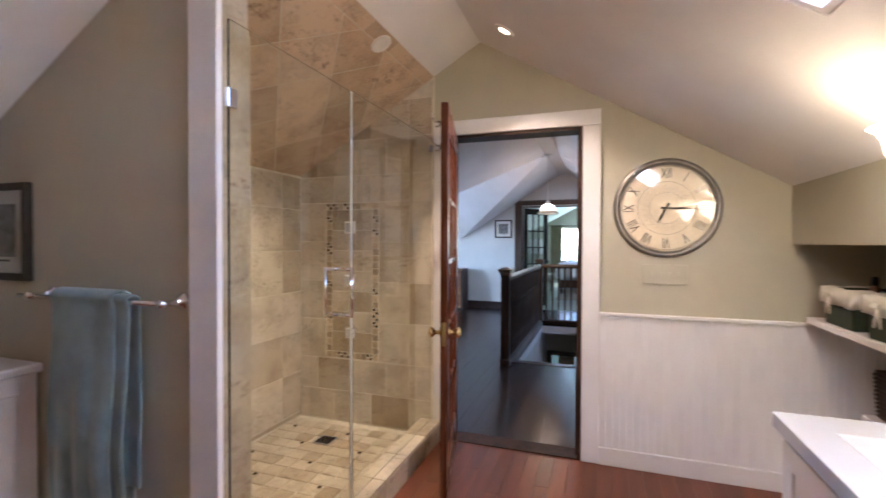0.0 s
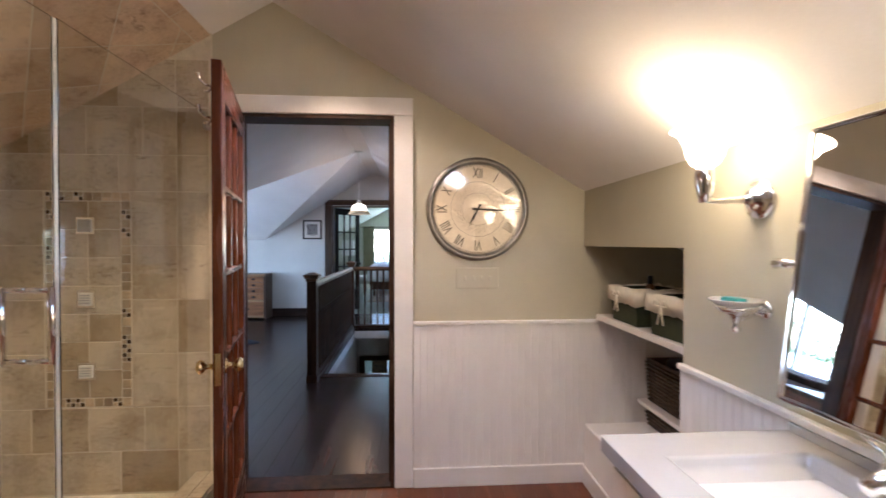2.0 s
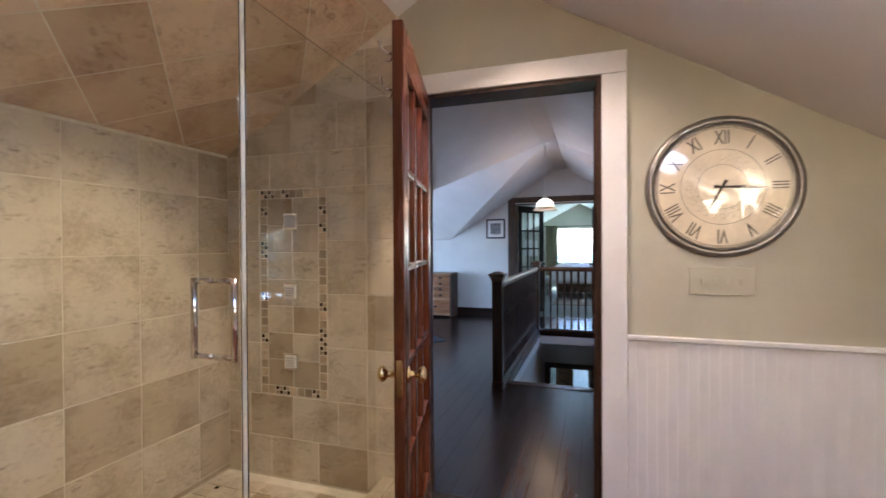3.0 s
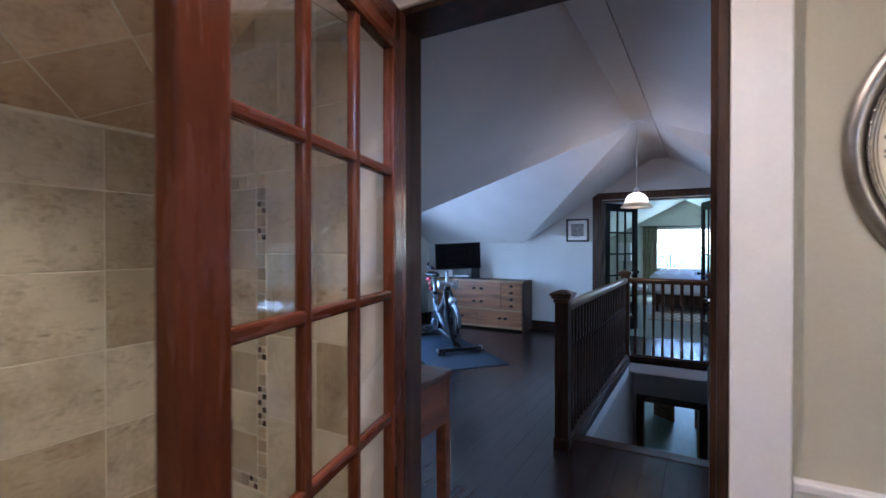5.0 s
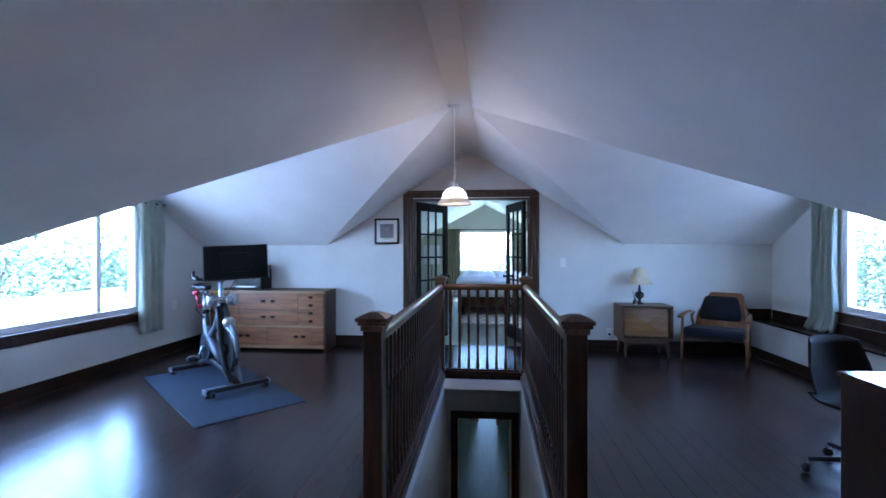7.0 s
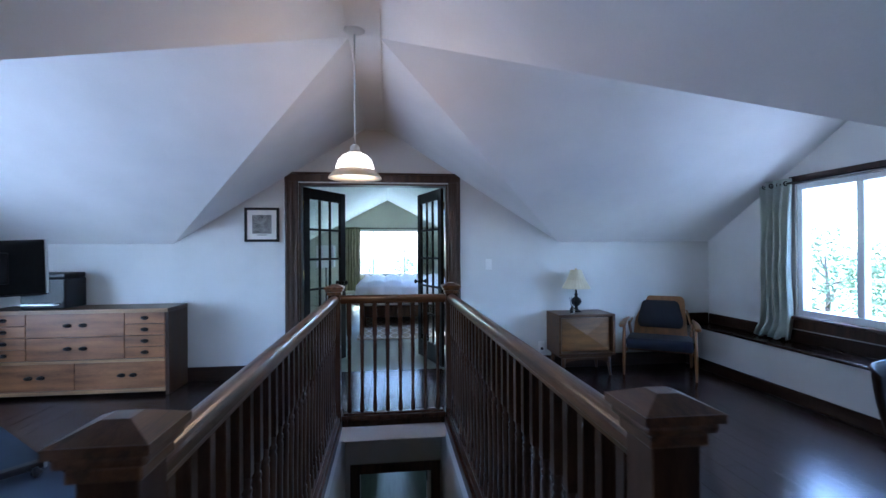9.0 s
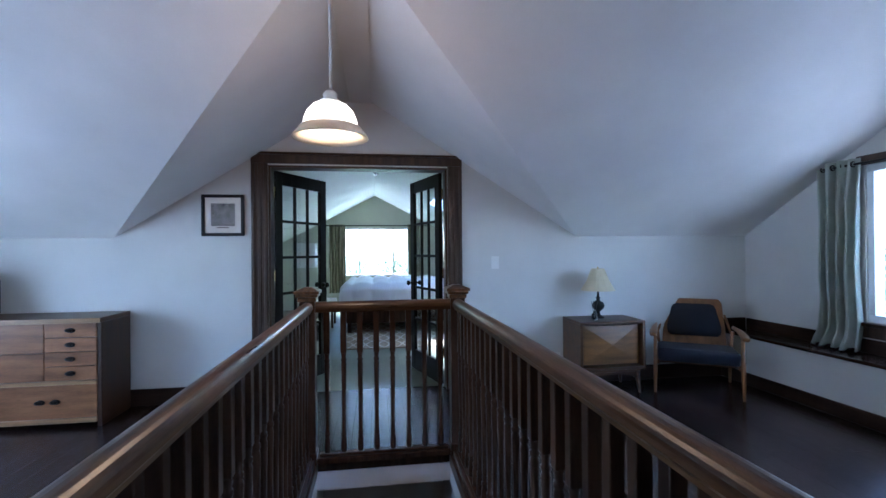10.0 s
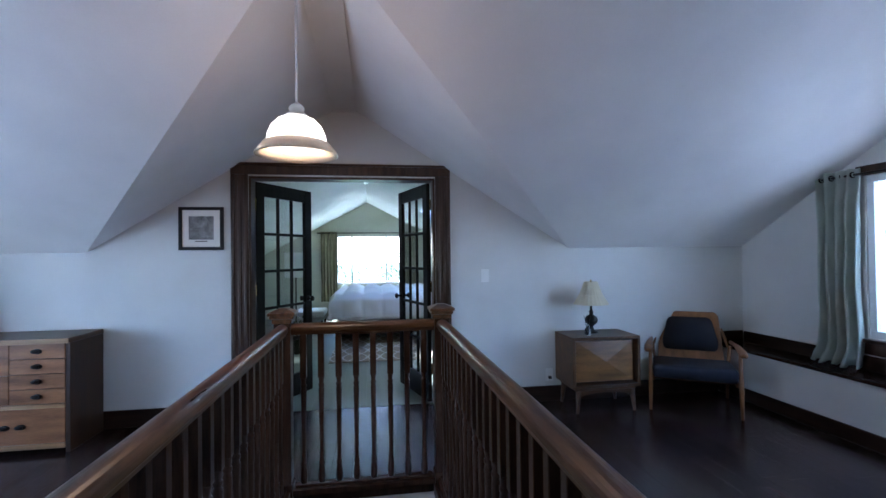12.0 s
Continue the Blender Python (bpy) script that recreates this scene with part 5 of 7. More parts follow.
sconce(1.545)
sconce(0.62)
sdh = thing("soap_dish", "chrome wall soap dish with a white porcelain tray", "soap dish", (BE - 0.001, 1.52, 1.165))
part("rose", lathe([(0.026, 0), (0.026, 0.006), (0.012, 0.012)], 18, pose(0, 0, -0.01, 0, -90, 0)), CHROME, sdh, "", True)
part("arm", tube([(-0.01, 0, -0.01), (-0.06, 0, -0.03), (-0.085, 0, -0.035)], 0.008), CHROME, sdh, "", True)
part("stem", lathe([(0.004, -0.06), (0.013, -0.05), (0.008, -0.035), (0.016, -0.012), (0.045, 0.0), (0.055, 0.012), (0.05, 0.012), (0.04, 0.004)], 24, pose(-0.085, 0, -0.012)), CHROME, sdh, "", True)
part("tray", lathe([(0.001, 0.004), (0.05, 0.008), (0.066, 0.02), (0.070, 0.024), (0.066, 0.025), (0.048, 0.014), (0.001, 0.010)], 32, pose(-0.085, 0, -0.004)), PORCELAIN, sdh, "white porcelain tray", True)
sp_ = thing("soap_bar", "teal blue soap bar lying in the dish", "soap", (BE - 0.09, 1.525, 1.172))
part("bar", box(-0.018, 0.018, -0.032, 0.032, 0, 0.018, 0.007, None, 3), SOAP, sp_, "", True)

trg = thing("towel_ring", "chrome towel ring on the sage wall beside the mirror", "towel ring", (BE - 0.001, 0.53, 1.12))
part("rose", lathe([(0.026, 0), (0.026, 0.006), (0.012, 0.014), (0.010, 0.05)], 18, pose(0, 0, 0, 0, -90, 0)), CHROME, trg, "", True)
part("ring", tube([(-0.05, 0.075 * math.sin(radians(a)), -0.075 + 0.075 * math.cos(radians(a))) for a in range(0, 361, 15)], 0.006, 10), CHROME, trg, "", True)

# ---- loft trim ----
run_trim("baseboard_loft", [(LX + 0.001, LX + 0.018, NY, FW - 0.02, 0, 0.13, 0.004), (LX + 0.019, CX0 - 0.15, FW - 0.018, FW - 0.001, 0, 0.14, 0.004),
         (CX1 + 0.15, 2.94, FW - 0.018, FW - 0.001, 0, 0.14, 0.004), (XN0 + 0.001, DX0 - 0.112, BN2 + 0.013, BN2 + 0.03, 0, 0.14, 0.004), (DX1 + 0.112, XN1 - 0.001, BN2 + 0.013, BN2 + 0.03, 0, 0.14, 0.004),
         (2.932, 2.9495, NY + 0.001, FW - 0.019, 0, 0.11, 0.004)], BASE_WOOD, "dark stained wooden baseboard")
# casing of the double doorway, layered profile with a plain head
bm = bmesh.new()
for x0, x1 in ((CX0 - 0.14, CX0 - 0.001), (CX1 + 0.001, CX1 + 0.135)):
    bm_box(bm, x0, x1, FW - 0.020, FW - 0.001, 0, CH + 0.012, 0.003)
    wd = x1 - x0
    bm_box(bm, x0 + 0.008, x0 + 0.035, FW - 0.032, FW - 0.0202, 0, CH + 0.012, 0.004)
    bm_box(bm, x0 + wd * 0.42, x0 + wd * 0.62, FW - 0.027, FW - 0.0202, 0, CH + 0.012, 0.003)
    bm_box(bm, x1 - 0.03, x1 - 0.006, FW - 0.032, FW - 0.0202, 0, CH + 0.012, 0.004)
bm_box(bm, CX0 - 0.14, CX1 + 0.135, FW - 0.024, FW - 0.001, CH + 0.0125, CH + 0.09, 0.003)
bm_box(bm, CX0 - 0.15, CX1 + 0.145, FW - 0.042, FW - 0.001, CH + 0.0905, CH + 0.11, 0.005)
structure("trim_double_door", bm, CASE_WOOD, "dark stained moulded casing round the double doorway", "trim")
run_trim("jamb_double_door", [(CX0 + 0.0005, CX0 + 0.02, FW - 0.001, FW2 + 0.02, 0, CH), (CX1 - 0.02, CX1 - 0.0005, FW - 0.001, FW2 + 0.02, 0, CH), (CX0 + 0.02, CX1 - 0.02, FW - 0.001, FW2 + 0.02, CH - 0.02, CH)], CASE_WOOD, "dark stained door lining")
for hx, rz, mirrored in ((CX0 + 0.026, 59, False), (CX1 - 0.026, 107, True)):
    d = thing("door_double", "open black-brown French door leaf with fifteen panes", "door", (hx, FW2 + 0.005, 0.012), rz, "double door leaves", "structure")
    french_leaf(d, 0.745, 2.0, BLACK_DOOR, 3, 5, 0.21, 1.88, 0.10, 0.026)
    knob(d, 0.69, 0.036, 0.92, 1, IRON)
    knob(d, 0.69, 0.0, 0.92, -1, IRON)
    for hz in (0.25, 1.0, 1.75):
        part("hinge", box(-0.016, 0.0, -0.004, 0.010, hz, hz + 0.1, 0.002), BRASS, d)

# window seat
bn = thing("window_bench", "built-in white window seat with a dark wooden top", "window seat", (0, 0, 0), kind="structure")
part("front", box(2.95, 2.968, NY, FW, 0, 0.435), LOFT_WALL, bn)
part("seat_board", box(2.93, EX - 0.001, NY, FW - 0.001, 0.4355, 0.462, 0.004), BENCH_WOOD, bn)
part("upstand", box(EX - 0.018, EX - 0.001, NY, FW - 0.02, 0.4625, 0.57, 0.003), BASE_WOOD, bn)
part("upstand", box(2.935, EX - 0.02, FW - 0.018, FW - 0.001, 0.4625, 0.575, 0.003), BASE_WOOD, bn)


def slider(name, x, sgn, w, muls, label, casing):
    """A three-light slider set in the wall; sgn points outdoors."""
    y0, y1, z0, z1 = w
    o = thing(name, label, "window", (0, 0, 0), kind="structure")
    xo = x + sgn * 0.06
    def bar(nm, a, b, c, d, dep, mat=VINYL):
        part(nm, box(xo - dep / 2, xo + dep / 2, a, b, c, d, 0.004), mat, o)
    bar("frame_rail", y0, y1, z0, z0 + 0.055, 0.09)
    bar("frame_rail", y0, y1, z1 - 0.05, z1, 0.09)
    bar("frame_side", y0, y0 + 0.05, z0 + 0.055, z1 - 0.05, 0.09)
    bar("frame_side", y1 - 0.05, y1, z0 + 0.055, z1 - 0.05, 0.09)
    for m in muls:
        bar("meeting_stile", m - 0.03, m + 0.03, z0 + 0.055, z1 - 0.05, 0.06)
    cuts = [y0 + 0.05, *muls, y1 - 0.05]
    for a, b in zip(cuts, cuts[1:]):
        p = part("pane", box(xo - 0.003, xo + 0.003, a + 0.005, b - 0.005, z0 + 0.05, z1 - 0.045), GLASS, o)
        p.visible_shadow = False
    part("reveal", box(x + sgn * 0.002, x + sgn * 0.138, y0 + 0.001, y1 - 0.001, z0 - 0.004, z0 - 0.0005), VINYL, o)
    part("sill", box(x - 0.06, x + 0.002, y0 - 0.06, y1 + 0.06, z0 - 0.03, z0 - 0.004, 0.005) if sgn > 0 else box(x - 0.002, x + 0.06, y0 - 0.06, y1 + 0.06, z0 - 0.03, z0 - 0.004, 0.005), casing, o, "dark wooden sill")
    part("apron", box(*sorted((x - sgn * 0.02, x - sgn * 0.001)), y0 - 0.04, y1 + 0.04, z0 - 0.12, z0 - 0.0305, 0.004), casing, o, "dark wooden apron board")
    part("head_casing", box(*sorted((x - sgn * 0.02, x - sgn * 0.001)), y0 - 0.05, y1 + 0.05, z1 + 0.001, z1 + 0.075, 0.004), casing, o, "dark wooden head casing")
    return o


slider("window_west", LX, -1, LW, (6.15, 7.22), "wide white three light slider window with a dark wooden sill", CASE_WOOD)
slider("window_east", EX, 1, EW, (6.32, 7.25), "wide white three light slider window above the bench", CASE_WOOD)


def curtain(name, x, y0, y1, z0, z1, label, folds=6, amp=0.028, puddle=0.0, mat=None, seed=0):
    c = thing(name, label, "curtain", (x, 0, 0))
    bm = bmesh.new()
    n, nz = folds * 10, 26
    rows = []
    for j in range(nz + 1):
        f = j / nz
        z = z1 + (z0 - z1) * f
        row = []
        for i in range(n + 1):
            u_ = i / n
            squeeze = 1 - 0.12 * math.sin(f * math.pi) * (0.5 + 0.5 * math.sin(seed))
            y = (y0 + y1) / 2 + (u_ - 0.5) * (y1 - y0) * squeeze
            a = amp * (0.75 + 0.35 * f) * math.sin(u_ * folds * 2 * math.pi + 0.7 * noise.noise((u_ * 3, f * 2, seed)) * 2)
            wob = 0.014 * noise.noise((u_ * 7, f * 5, seed + 3))
            out = puddle * max(0, f - 0.9) * 10
            zz = z + (0.012 * noise.noise((u_ * 9, 0, seed)) + (0.02 * abs(math.sin(u_ * folds * math.pi)) if puddle else 0)) * (f > 0.93)
            row.append(bm.verts.new((a + wob - out * (0.5 + 0.5 * noise.noise((u_ * 5, seed, 1))), y + 0.01 * noise.noise((f * 6, u_ * 3, seed)), zz)))
        rows.append(row)
    for a, b in zip(rows, rows[1:]):
        for i in range(n):
            bm.faces.new((a[i], a[i + 1], b[i + 1], b[i]))
    o = part("cloth", bm, mat or CURTAIN, c, "", True)
    s = o.modifiers.new("thick", 'SOLIDIFY')
    s.thickness = 0.003
    for k in range(folds):
        y = y0 + (k + 0.5) * (y1 - y0) / folds
        part("grommet", lathe([(0.016, -0.004), (0.024, -0.004), (0.024, 0.004), (0.016, 0.004)], 14, pose(0, y, z1 - 0.045, 90, 0, 0), True), IRON, c, "", True)
    return c


curtain("curtain", 3.155, 7.78, 8.10, 0.475, 1.955, "long sage green grommet curtain resting on the window seat", 4, 0.052, 0.10, None, 1.3)
curtain("curtain", LX + 0.075, 7.66, 8.06, 0.36, 1.945, "sage green grommet curtain beside the west window", 4, 0.048, 0.0, None, 4.1)
for nm, x, y0, y1, z, s in (("curtain_rod", 3.165, 5.4, 8.14, 1.91, 1), ("curtain_rod", LX + 0.075, 5.3, 8.10, 1.90, -1)):
    r = thing(nm, "thin dark metal curtain rod with a white end cap", "curtain rod", (x, 0, z))
    part("rod", tube([(0, y0, 0), (0, y1, 0)], 0.009, 12), IRON, r, "", True)
    part("finial", lathe([(0.012, 0), (0.018, 0.01), (0.018, 0.03), (0.010, 0.036)], 16, pose(0, y1, 0, -90, 0, 0)), PLASTIC, r, "white end cap", True)
    for yy in (y1 - 0.06, y0 + 0.1):
        part("bracket", box(*sorted((0.0, s * 0.068)), yy - 0.006, yy + 0.006, -0.012, -0.002), IRON, r)

# ---- stair railing ----
NLX, NRX, NNY, NFY = -0.895, 0.018, 4.808, 7.658
rail = thing("stair_railing", "dark walnut stair railing with turned balusters and square newels", "railing", (0, 0, 0))
for x, y in ((NLX, NNY), (NRX, NNY), (NLX, NFY), (NRX, NFY)):
    nw = part("newel", box(x - 0.045, x + 0.045, y - 0.045, y + 0.045, 0, 1.0, 0.004), DARK_WOOD, rail)
    bm = bmesh.new()
    bm_box(bm, x - 0.054, x + 0.054, y - 0.054, y + 0.054, 0.975, 0.999, 0.004)
    bm_box(bm, x - 0.066, x + 0.066, y - 0.066, y + 0.066, 1.0005, 1.02, 0.007)
    bm_prism(bm, [(x - 0.073, y - 0.073, 1.0205), (x + 0.073, y - 0.073, 1.0205), (x + 0.073, y + 0.073, 1.0205), (x - 0.073, y + 0.073, 1.0205)], (0, 0, 0.016))
    top_ = bmesh.ops.create_cone(bm, cap_ends=True, segments=4, radius1=0.100, radius2=0.03, depth=0.022)
    bmesh.ops.transform(bm, matrix=Matrix.Translation((x, y, 1.0477)) @ Matrix.Rotation(radians(45), 4, 'Z'), verts=top_["verts"])
    part("cap", bm, RAIL_WOOD, nw)
    part("collar", box(x - 0.052, x + 0.052, y - 0.052, y + 0.052, 0.0, 0.07, 0.005), DARK_WOOD, nw)
# handrail profile, rounded top over a narrower foot
prof = [(-0.022, 0.905), (-0.026, 0.918), (-0.034, 0.928)] + [(0.034 * math.cos(radians(a)), 0.940 + 0.030 * math.sin(radians(a))) for a in range(180, -1, -15)] + [(0.034, 0.928), (0.026, 0.918), (0.022, 0.905)]
def handrail(p0, p1):
    d = (Vector(p1) - Vector(p0))
    s = Vector((-d.y, d.x, 0)).normalized()
    return prism([(p0[0] + s.x * u_, p0[1] + s.y * u_, z) for u_, z in prof], d)
RAIL_X = material("walnut_cross_rail", (0.105, 0.048, 0.019), 0.3, vary=0.4, scale=4, fine=36, stretch=(0.7, 8, 8), bump=0.07)
for p0, p1, mt in (((NLX, NNY + 0.045), (NLX, NFY - 0.045), RAIL_WOOD), ((NRX, NNY + 0.045), (NRX, NFY - 0.045), RAIL_WOOD), ((NLX + 0.045, NFY), (NRX - 0.045, NFY), RAIL_X)):
    part("handrail", handrail((*p0, 0), (*p1, 0)), mt, rail)
for x0, x1, y0, y1 in ((NLX - 0.045, NLX + 0.04, NNY + 0.046, NFY - 0.046), (NRX - 0.04, NRX + 0.045, NNY + 0.046, NFY - 0.046), (NLX + 0.046, NRX - 0.046, NFY - 0.04, NFY + 0.045)):
    part("base_rail", box(x0, x1, y0, y1, -0.002, 0.035, 0.006), DARK_WOOD, rail)
    part("base_mould", box(x0 + 0.018, x1 - 0.018, y0 + 0.018 * (y1 - y0 < 0.2), y1 - 0.018 * (y1 - y0 < 0.2), 0.0355, 0.052, 0.006), DARK_WOOD, rail)
bm = bmesh.new()
bm_box(bm, -0.0175, 0.0175, -0.0175, 0.0175, 0.655, 0.906, 0.0025)
bm_lathe(bm, [(0.012, 0.052), (0.019, 0.056), (0.019, 0.085), (0.0165, 0.13), (0.0135, 0.150), (0.0165, 0.155), (0.0165, 0.165), (0.0115, 0.172), (0.0115, 0.25), (0.0150, 0.50), (0.0168, 0.585), (0.0135, 0.60), (0.0172, 0.606), (0.0172, 0.616), (0.0125, 0.622), (0.0150, 0.645), (0.0170, 0.656)], 10)
bal = mesh_of("baluster", bm, DARK_WOOD)
for p in bal.polygons:
    p.use_smooth = len(p.vertices) == 4 and p.area < 0.002
nb = 27
for k in range(nb):
    y = NNY + 0.045 + (k + 0.75) * (NFY - NNY - 0.09) / (nb + 0.5)
    for x in (NLX, NRX):
        piece("baluster", bal, rail, pose(x, y, 0))
for k in range(8):
    piece("baluster", bal, rail, pose(NLX + 0.045 + (k + 0.65) * (NRX - NLX - 0.09) / 8.3, NFY, 0))
part("nosing", box(WX0 + 0.001, WX1 - 0.001, WY0 - 0.09, WY0 + 0.02, -0.03, 0.006, 0.006), DARK_WOOD, rail, "dark wooden top stair nosing")

NIGHT_WOOD = material("nightstand_veneer", (0.21, 0.098, 0.028), 0.4, vary=0.3, scale=3, fine=40, stretch=(0.7, 6, 6), bump=0.05)

# ---- pendant ----
pd = thing("pendant_lamp", "lit white glass dome pendant with a flared cream rim", "pendant lamp", (-0.668, 6.74, 0))
part("canopy", lathe([(0.062, 2.616), (0.062, 2.606), (0.045, 2.594), (0.012, 2.585)], 28), PLASTIC, pd, "", True)
part("stem", tube([(0, 0, 2.59), (0, 0, 1.935)], 0.005, 10), PLASTIC, pd, "", True)
part("neck", lathe([(0.010, 1.94), (0.022, 1.932), (0.030, 1.92), (0.026, 1.905), (0.040, 1.895), (0.044, 1.88)], 28), PLASTIC, pd, "cream neck fitting", True)
o = part("glass_dome", lathe([(0.040, 1.888), (0.070, 1.875), (0.095, 1.848), (0.108, 1.815), (0.112, 1.785), (0.108, 1.785), (0.104, 1.815), (0.090, 1.845), (0.066, 1.87), (0.036, 1.883)], 40, None, True), PENDANT_GLASS, pd, "lit white glass dome", True)
o.visible_shadow = False
RIM_GLASS = material("cream_rim_glass", (0.78, 0.70, 0.56), 0.25, vary=0.05, scale=10, bump=0.02)
rt = RIM_GLASS.node_tree
tl_r, mx_r = rt.nodes.new("ShaderNodeBsdfTranslucent"), rt.nodes.new("ShaderNodeMixShader")
tl_r.inputs[0].default_value = (0.85, 0.76, 0.62, 1)
mx_r.inputs[0].default_value = 0.03
rt.links.new(rt.nodes["Principled BSDF"].outputs[0], mx_r.inputs[1])
rt.links.new(tl_r.outputs[0], mx_r.inputs[2])
rt.links.new(mx_r.outputs[0], rt.nodes["Material Output"].inputs[0])
o = part("rim", lathe([(0.110, 1.790), (0.122, 1.785), (0.136, 1.768), (0.152, 1.748), (0.155, 1.740), (0.148, 1.738), (0.130, 1.752), (0.112, 1.768), (0.104, 1.783)], 44, None, True), RIM_GLASS, pd, "cream flared rim", True)
o = part("diffuser", lathe([(0.0005, 1.750), (0.06, 1.753), (0.098, 1.768), (0.104, 1.78), (0.09, 1.786), (0.0005, 1.79)], 36), PENDANT_GLASS, pd, "", True)
o.visible_shadow = False

# ---- far wall: picture, switch, outlet ----
framed("framed_picture", "black framed grey print with a white mount", -1.778, FW - 0.002, 1.593, 0.345, 0.355, BLACK, 0.026, 0.05)
sw = thing("light_switch", "white rocker light switch on the grey wall", "light switch", (0.615, FW - 0.001, 1.16))
part("plate", box(-0.036, 0.036, -0.006, 0, -0.058, 0.058, 0.002), PLASTIC, sw)
part("rocker", box(-0.017, 0.017, -0.010, -0.0062, -0.033, 0.033, 0.002), PLASTIC, sw)
for nm, x in (("wall_outlet", 1.21),):
    ot = thing(nm, "white wall outlet with a plugged cord", "outlet", (x, FW - 0.001, 0.24))
    part("plate", box(-0.036, 0.036, -0.006, 0, -0.058, 0.058, 0.002), PLASTIC, ot)
    part("socket", box(-0.015, 0.015, -0.008, -0.0062, 0.008, 0.035, 0.002), PLASTIC, ot)
    part("plug", box(-0.013, 0.013, -0.035, -0.0062, -0.035, -0.010, 0.004), BLACK, ot)
ot = thing("wall_outlet", "white wall outlet beside the bike", "outlet", (LX + 0.001, 8.35, 0.62), 90)
part("plate", box(-0.036, 0.036, -0.006, 0, -0.058, 0.058, 0.002), PLASTIC, ot)
part("socket", box(-0.015, 0.015, -0.008, -0.0062, 0.008, 0.035, 0.002), PLASTIC, ot)

# ---- dresser ----
DRX0, DRX1, DRY, DRT = -4.10, -2.50, 8.52, 0.80
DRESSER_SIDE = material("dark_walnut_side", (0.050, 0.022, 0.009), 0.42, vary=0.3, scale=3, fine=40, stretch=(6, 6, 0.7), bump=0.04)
dr = thing("dresser", "mid-century teak dresser with drawers and dark round knobs", "dresser", (0, 0, 0))
part("top", box(DRX0, DRX1, DRY - 0.015, FW - 0.03, DRT - 0.035, DRT, 0.004), MID_DARK, dr)
part("top_edge", box(DRX0, DRX1, DRY - 0.022, DRY - 0.0152, DRT - 0.036, DRT, 0.002), LIGHT_WOOD, dr, "pale front edge")
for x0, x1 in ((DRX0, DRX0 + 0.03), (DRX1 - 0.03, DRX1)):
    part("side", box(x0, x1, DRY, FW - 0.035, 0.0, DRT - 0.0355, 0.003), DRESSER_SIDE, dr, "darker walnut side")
part("back_carcass", box(DRX0 + 0.03, DRX1 - 0.03, DRY + 0.03, FW - 0.04, 0.04, DRT - 0.036), MID_DARK, dr)
part("base_rail", box(DRX0 + 0.03, DRX1 - 0.03, DRY - 0.012, DRY + 0.02, 0.035, 0.07, 0.004), LIGHT_WOOD, dr, "pale lower rail")
part("middle_rail", box(DRX0 + 0.03, DRX1 - 0.03, DRY - 0.014, DRY + 0.02, 0.315, 0.345, 0.004), LIGHT_WOOD, dr, "pale middle rail")
def bail(kx, kz):
    """A small cup pull: a flat leaf with a bulging lip."""
    bm = lathe([(0.024, 0), (0.023, 0.004), (0.012, 0.007)], 16, pose(kx, DRY - 0.004, kz, 90, 0, 0) @ Matrix.Diagonal((1.3, 0.8, 1, 1)))
    bm_lathe(bm, [(0.008, 0.004), (0.009, 0.016), (0.019, 0.022), (0.018, 0.030), (0.006, 0.034)], 14, pose(kx, DRY - 0.004, kz + 0.004, 90, 0, 0) @ Matrix.Diagonal((1.35, 0.75, 1, 1)))
    return bm


def drawer(x0, x1, z0, z1, knobs):
    d = part("drawer", box(x0 + 0.002, x1 - 0.002, DRY - 0.004, DRY + 0.025, z0 + 0.002, z1 - 0.002, 0.002), MID_WOOD, dr)
    for kx in knobs:
        part("knob", bail(kx, (z0 + z1) / 2), IRON, d, "dark cup pull", True)
inner0, inner1 = DRX0 + 0.03, DRX1 - 0.03
half = (inner0 + inner1) / 2
for a, b in ((inner0, half), (half, inner1)):
    c = (a + b) / 2
    drawer(a, b, 0.07, 0.315, (c - 0.05 + 0.06, c + 0.05 + 0.06))
cA, cB = inner0 + 0.37, inner1 - 0.35
zs_ = [0.345, 0.55, 0.764]
for z0, z1 in zip(zs_, zs_[1:]):
    c = (cA + cB) / 2
    drawer(cA, cB, z0, z1, (c - 0.065, c + 0.065))
for k in range(4):
    z0, z1 = 0.345 + k * 0.10475, 0.345 + (k + 1) * 0.10475
    drawer(cB, inner1, z0, z1, ((cB + inner1) / 2,))
    drawer(inner0, cA, z0, z1, ((cA + inner0) / 2,))
pr = thing("printer", "black box shaped printer on the dresser", "printer", (-3.61, 8.74, DRT))
part("body", box(-0.19, 0.19, -0.15, 0.15, 0, 0.28, 0.015, None, 3), BLACK, pr)
part("lid", box(-0.185, 0.185, -0.145, 0.145, 0.2805, 0.33, 0.012, None, 3), BLACK, pr)
part("tray", box(-0.14, 0.14, -0.22, -0.1505, 0.04, 0.055, 0.003), METAL_GREY, pr)

